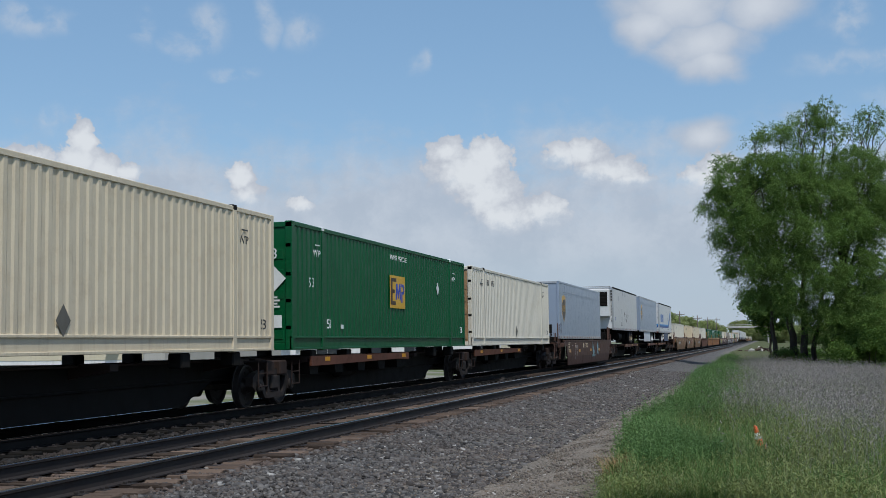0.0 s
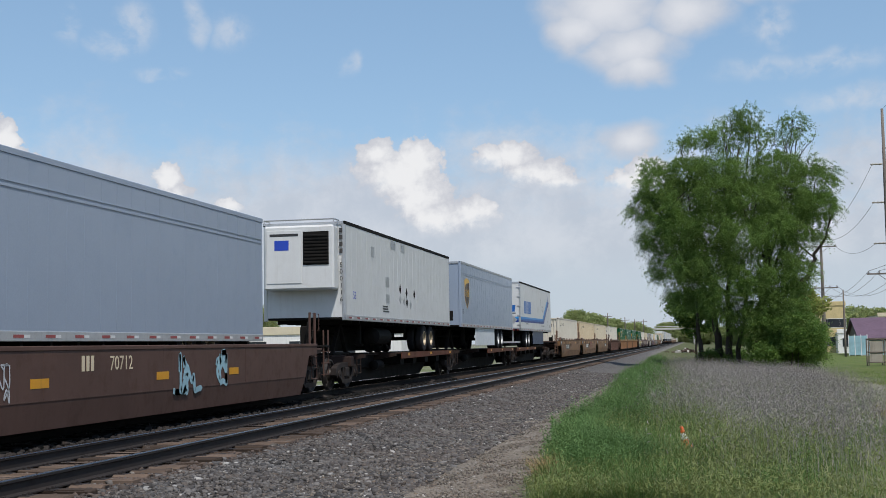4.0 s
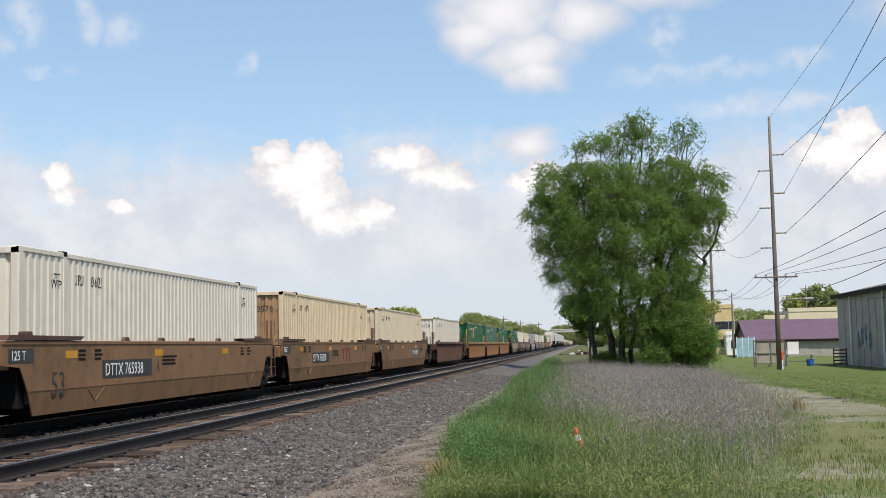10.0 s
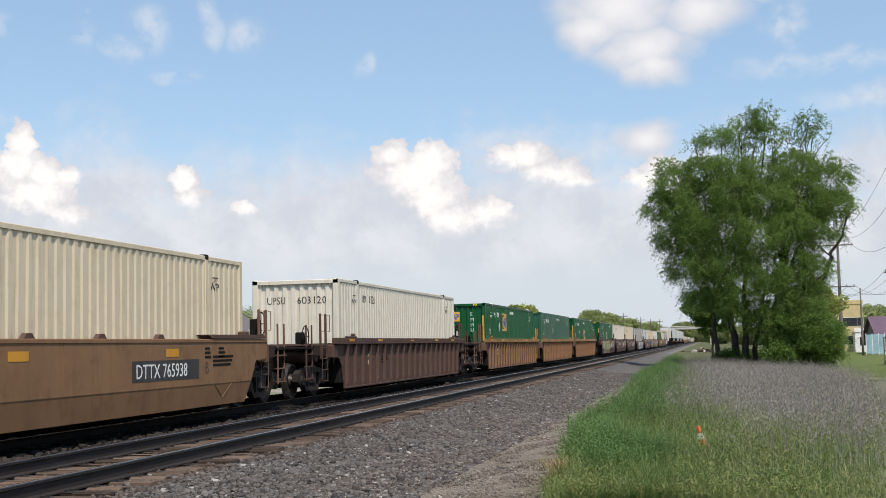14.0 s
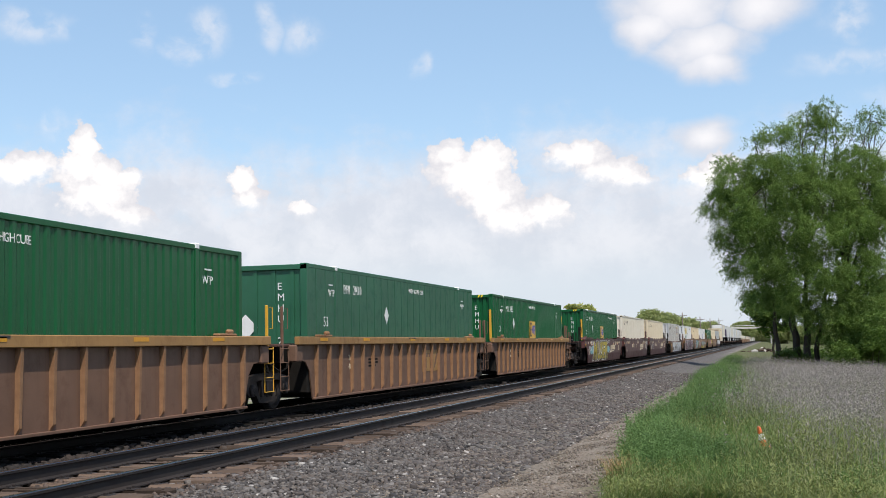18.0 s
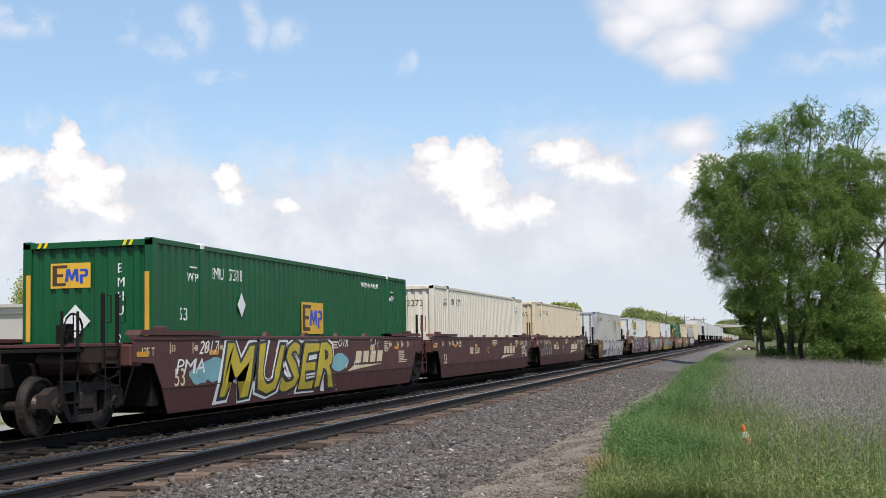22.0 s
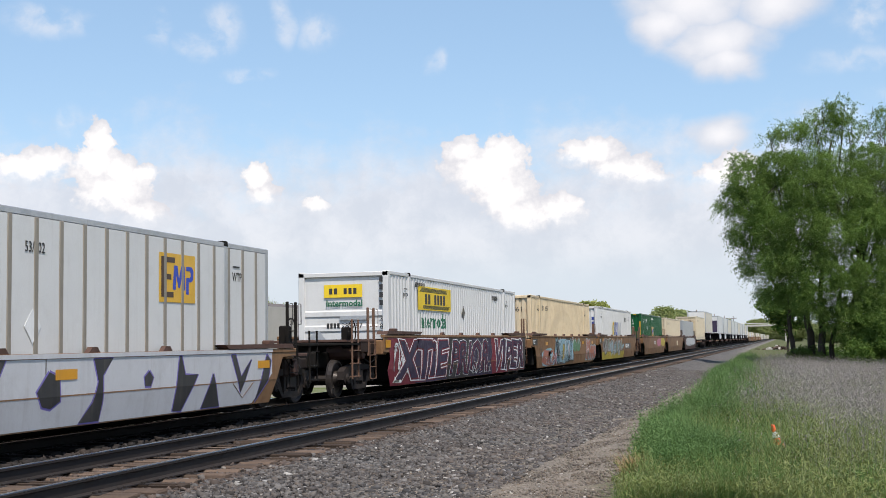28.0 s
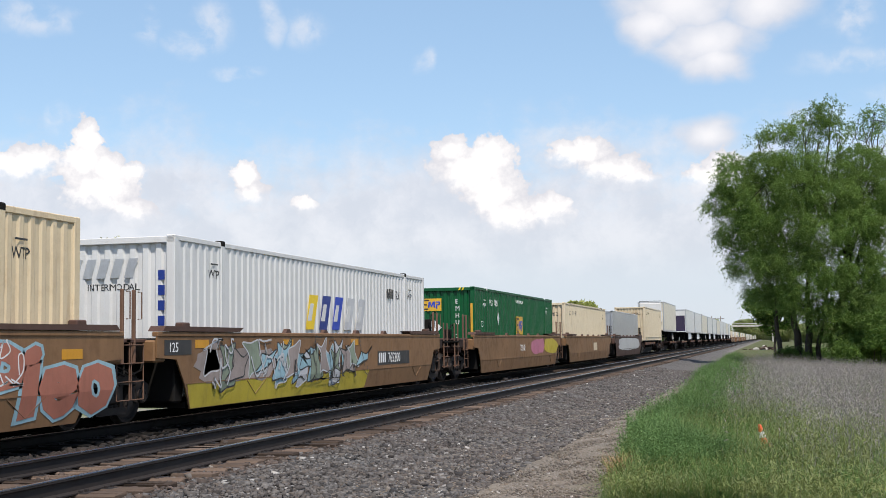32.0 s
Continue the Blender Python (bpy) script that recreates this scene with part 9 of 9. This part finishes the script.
for name, material, sel in (("meadow_grass", GRASS, hue > 0.02), ("meadow_grass", GRASS_LUSH, (hue <= 0.02) & (hue > -0.22)), ("meadow_grass", GRASS_PALE, hue <= -0.22)):
    grow(name, material, p[sel & thin], tall[sel & thin], 0.0028, rng, "rough green meadow grass", 0.6)
# tall lush growth along the lane, in clumps
q = fill(rng, 110000, lambda y: edge(y) - 0.15, lambda y: edge(y) + 1.9 + 0.004 * y, 13.0, 120.0, 2.0)
k = 0.38 + 0.9 * noise_at(q, 0.55, 4.0) + 0.35 * noise_at(q, 1.6, 14.0) - 0.5 * np.abs(q[:, 0] - edge(q[:, 1]) - 0.55) / 0.9 - 0.55 * np.clip(dryness(q), 0, 1) - 0.5 * np.clip((15.0 - q[:, 1]) / 2, 0, 1)
q, k = q[k > 0.08], k[k > 0.08]
grow("lush_grass", GRASS_LUSH, q, 0.26 + 0.56 * np.clip(k, 0, 0.9), 0.0042, rng, "tall lush green grass along the lane", 0.75)
w_ = fill(rng, 13000, lambda y: edge(y) - 0.12, lambda y: edge(y) + 1.8, 14.0, 75.0, 2.0)
k = 0.22 + 1.0 * noise_at(w_, 0.6, 4.0) + 0.3 * noise_at(w_, 1.9, 33.0) - 0.5 * np.abs(w_[:, 0] - edge(w_[:, 1]) - 0.45) / 0.8
w_, k = w_[k > 0.05], k[k > 0.05]
v, f = leafy_stems(w_, 0.40 + 0.42 * np.clip(k, 0, 0.9) + 0.12 * rng.rand(len(w_)), rng, 15, 0.042)
tagged(new("tall_weeds", raw_mesh("tall_weeds", v, f, WEED)), "tall leafy green weeds along the lane", "weeds", kind="stuff")
w_ = fill(rng, 9000, lambda y: edge(y) + 0.1, lambda y: far_side(y), 12.0, 40.0, 1.6)
w_ = w_[(noise_at(w_, 0.8, 15.0) > 0.0) & (dryness(w_) < 0.5)]
v, f = leafy_stems(w_, 0.16 + 0.26 * rng.rand(len(w_)), rng, 10, 0.030)
tagged(new("broad_weeds", raw_mesh("broad_weeds", v, f, GRASS)), "low broad-leaved green weeds", "weeds", kind="stuff")
# dry seeding stalks over the middle of the meadow
s = fill(rng, 170000, lambda y: edge(y) + 0.2, lambda y: far_side(y) + 0.6, 15.0, 98.0, 1.55)
s = s[rng.rand(len(s)) < 0.56 / (1 + np.exp(-2.6 * (dryness(s) - 0.35)))]
s = s[np.hypot(s[:, 0] + 0.1, (s[:, 1] - 19.8) * 0.6) > 0.8]
sh = 0.50 + 0.20 * noise_at(s, 0.7, 31.0) + 0.14 * rng.normal(size=len(s))
sh = np.clip(sh, 0.2, 0.85)
grow("dry_stalks", GRASS_DRY, s, sh, 0.0024, rng, "grey-brown dry seeding grass stalks", 0.45)
pick = rng.rand(len(s)) < 0.75
v, f = seed_heads(s[pick], sh[pick], rng, 3)
tagged(new("seed_heads", raw_mesh("seed_heads", v, f, GRASS_DRY)), "feathery grey-brown grass seed heads", "grass", kind="stuff")
m_ = p[(p[:, 1] < 45) & (rng.rand(len(p)) < 0.07)]
grow("pale_stalks", STRAW_PALE, m_, 0.42, 0.0022, rng, "pale flowering grass stalks", 0.6)
v, f = seed_heads(m_, np.full(len(m_), 0.36), rng, 4)
tagged(new("seed_heads", raw_mesh("seed_heads", v, f, GRASS_PALE)), "pale green grass seed heads", "grass", kind="stuff")
# short worn grass towards the lawn, with bare patches, and the mown lawn
r_ = fill(rng, 75000, lambda y: far_side(y) - 0.5, lambda y: 7.4 + 0.03 * y, 11.5, 62.0, 1.7)
worn = noise_at(r_, 0.55, 12.0) + 0.5 * noise_at(r_, 1.8, 6.0)
lane = np.abs(r_[:, 0] - 5.4 - 0.026 * r_[:, 1]) < 1.1 + 0.5 * noise_at(r_, 0.5, 44.0)
r_ = r_[(worn < 0.02) & ~(lane & (r_[:, 1] > 28) & (r_[:, 1] < 58))]
k = noise_at(r_, 0.4, 61.0)
grow("short_grass", GRASS_PALE, r_[k > 0], 0.10 + 0.12 * k[k > 0], 0.005, rng, "short worn yellow-green grass", 0.9)
grow("short_grass", GRASS, r_[k <= 0], 0.09, 0.005, rng, "short worn grass", 0.9)
r_ = fill(rng, 60000, lambda y: 7.0 + 0.03 * y, lambda y: 6.5 + 0.32 * y, 24.0, 95.0, 1.3)
grow("lawn_grass", GRASS_LAWN, r_, 0.075, 0.008, rng, "mown green lawn grass", 0.8)
# scattered straw tussocks
tus = []
for tx, ty, n in ((-1.74, 14.7, 500), (-1.70, 15.1, 300), (3.9, 27.0, 150), (5.2, 31.0, 150)):
    tus.append(np.column_stack([tx + rng.normal(size=n) * 0.07, ty + rng.normal(size=n) * 0.16]))
grow("straw_tussock", STRAW, np.concatenate(tus), 0.34, 0.006, rng, "brown straw tussock at the lane's edge", 0.7)

CUBE_F = np.array([(0, 1, 3, 2), (4, 6, 7, 5), (0, 4, 5, 1), (2, 3, 7, 6), (0, 2, 6, 4), (1, 5, 7, 3)])
CUBE_V = np.array([(x, y, z) for x in (-1, 1) for y in (-1, 1) for z in (-1, 1)], float)


def stones(name, pts, size, material, label, rng, flat=0.75, sink=0.3, lift=0.0):
    """Angular broken stones, each a skewed block."""
    m = len(pts)
    s = size * np.exp(rng.normal(size=m) * 0.32)
    v = np.repeat(CUBE_V[None], m, 0) * (0.55 + 0.45 * rng.rand(m, 8, 1)) + rng.normal(size=(m, 8, 3)) * 0.16
    v *= np.stack([np.ones(m), 0.6 + 0.4 * rng.rand(m), flat * (0.6 + 0.5 * rng.rand(m))], 1)[:, None, :]
    a, b = rng.rand(m) * 6.283, rng.normal(size=m) * 0.5
    ca, sa, cb, sb = np.cos(a), np.sin(a), np.cos(b), np.sin(b)
    R = np.zeros((m, 3, 3))
    R[:, 0, 0], R[:, 0, 1], R[:, 0, 2] = ca, -sa * cb, sa * sb
    R[:, 1, 0], R[:, 1, 1], R[:, 1, 2] = sa, ca * cb, -ca * sb
    R[:, 2, 1], R[:, 2, 2] = sb, cb
    v = np.einsum("mij,mkj->mki", R, v) * (s * 0.5)[:, None, None]
    z = ground_z(pts[:, 0], pts[:, 1]) + s * (0.5 - sink) * 0.8 + lift * rng.rand(m)
    v += np.column_stack([pts, z])[:, None, :]
    f = (np.arange(m)[:, None, None] * 8 + CUBE_F[None]).reshape(-1, 4)
    tagged(new(name, raw_mesh(name, v.reshape(-1, 3), f, material)), label, "gravel", kind="stuff")


rng = np.random.RandomState(8)
a = np.column_stack([-6.6 + 3.3 * rng.rand(95000) ** 1.45, 7.5 + 60 * rng.rand(95000) ** 2.0])
stones("ballast", a, 0.040, STONE, "grey broken ballast stones on the track shoulder", rng)
a = np.column_stack([NEAR_X - 0.8 + 2.3 * rng.rand(20000), 8 + 50 * rng.rand(20000) ** 1.8])
stones("track_ballast", a, 0.05, RUSTY_STONE, "ballast stones between the ties", rng, sink=0.5, lift=0.03)
# these stones carry the train's shade in their colour
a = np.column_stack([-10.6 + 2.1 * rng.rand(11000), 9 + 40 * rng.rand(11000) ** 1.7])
stones("middle_ballast", a, 0.06, SHADE_STONE, "ballast stones between the two tracks", rng)
a = np.column_stack([-4.9 + 3.4 * rng.rand(58000), 9.5 + 38 * rng.rand(58000) ** 2.1])
stones("lane_gravel", a, 0.022, PEBBLE, "fine pale gravel on the dirt lane", rng, sink=0.25)

# ---- ties, their plates and spikes: pieces of the tracks ----
def tie_meshes(n, wood):
    out = []
    for i in range(n):
        r = random.Random(500 + i)
        g = Geo().box(-1.295 + r.uniform(-0.05, 0.04), 1.295 + r.uniform(-0.08, 0.06), -0.115, 0.115, -0.36, -0.185, 0.012)
        vs = [(x, y + r.uniform(-0.025, 0.025), z + r.uniform(-0.012, 0.012)) for x, y, z in g.v]
        g.v = vs
        g.box(-1.26, 1.25, -0.03 + r.uniform(-0.04, 0.04), -0.024 + r.uniform(-0.04, 0.04) + 0.03, -0.19, -0.180)
        out.append(g.mesh("tie", M[wood]))
    return out


def lay_ties(track, y0, n, step, rng, wood):
    kinds = cached("ties" + wood, lambda: tie_meshes(8, wood))
    pg = Geo()
    for s in (-0.7535, 0.7535):
        pg.box(s - 0.19, s + 0.19, -0.09, 0.09, -0.186, -0.176, 0.004)
        for dx in (-0.11, 0.11):
            for dy in (-0.055, 0.055):
                pg.box(s + dx - 0.02, s + dx + 0.02, dy - 0.014, dy + 0.014, -0.178, -0.15, 0.004)
    plate_me = cached("tie_plate", lambda: pg.mesh("tie_plate", M["rail"]))
    for i in range(n):
        y = y0 + step * i + rng.normal() * 0.03
        t = part("tie", kinds[rng.randint(8)], None, track, at=(rng.normal() * 0.03, y, rng.normal() * 0.006))
        t.rotation_euler = (0, 0, rng.normal() * 0.012)
        if i < 90:
            part("tie_plate", plate_me, None, t)


def far_ties(track, y0, y1, step):
    g = Geo()
    for y in np.arange(y0, y1, step):
        g.box(-1.3, 1.3, y - 0.115, y + 0.115, -0.36, -0.185)
    tagged(part("far_ties", g, M["tie_wood"], track), kind="stuff")


rng = np.random.RandomState(9)
lay_ties(near_track, 5.0, 200, 0.50, rng, "tie_wood")
# ties under the train painted near-black for the shade there
lay_ties(train_track, 8.0, 90, 0.50, rng, "near_black")
far_ties(near_track, 105.2, 260, 0.5)
far_ties(train_track, 53.2, 200, 0.5)

# ---- a small dark bird that crosses the sky ----
BIRD_WAY = [(-4.0, -169.0, 12.0, 10.5), (0.0, -112.0, 25.2, 10.0), (5.0, -41.0, 41.7, 10.3), (6.3, -22.46, 46.0, 11.1), (6.7, -16.66, 47.32, 12.08),
            (7.0, -12.37, 48.31, 13.3), (7.4, -6.5, 49.63, 15.45), (12.0, 60.0, 65.0, 40.0), (32.0, 350.0, 131.0, 120.0), (34.0, 380.0, 138.0, 126.0)]
bird = thing("bird", Vector(BIRD_WAY[3][1:]), "small dark bird in flight with beating wings", "bird")
part("body", Geo().lathe([(-0.11, 0.008), (-0.09, 0.022), (-0.02, 0.036), (0.06, 0.03), (0.10, 0.02), (0.125, 0.02), (0.145, 0.008), (0.165, 0.002)], (0, 0, 0), "x", 10), M["near_black"], bird, smooth=True)
part("tail", Geo().prism([(-0.10, -0.012), (-0.21, -0.035), (-0.22, 0.0), (-0.21, 0.035), (-0.10, 0.012)], -0.004, 0.004, "z"), M["near_black"], bird)
WINGS = []
for s in (1, -1):
    w = part("wing", Geo().prism([(0.05, 0.0), (0.065, s * 0.09), (0.01, s * 0.23), (-0.05, s * 0.13), (-0.06, s * 0.05), (-0.05, 0.0)][::s], -0.003, 0.003, "z"), M["near_black"], bird, at=(0, s * 0.02, 0.012))
    WINGS.append((w, s))


def motions():
    """Everything on the train's track runs at one speed."""
    for ob, x, y, z in MOVERS:
        walk(ob, [(t, pose(x, y - SPEED * t, z)) for t in (-4.0, -2.0, 0.0, 16.0, 32.0, 34.0)])
    step = math.degrees(SPEED / WHEEL_R) / FPS
    spins = {}
    for w, s in WHEELSETS:
        if s not in spins:
            spins[s] = [(k / FPS, pose(0, s, WHEEL_R, step * k)) for k in range(0, 32 * FPS + 1)]
        walk(w, spins[s])
    walk(bird, [(t, pose(x, y, z, 0, -14, 13)) for t, x, y, z in BIRD_WAY])
    for w, s in WINGS:
        walk(w, [(k / 15, pose(0, s * 0.02, 0.012, s * (12 + 38 * math.sin(k * 1.9)))) for k in range(0, 32 * 15 + 1)])


motions()
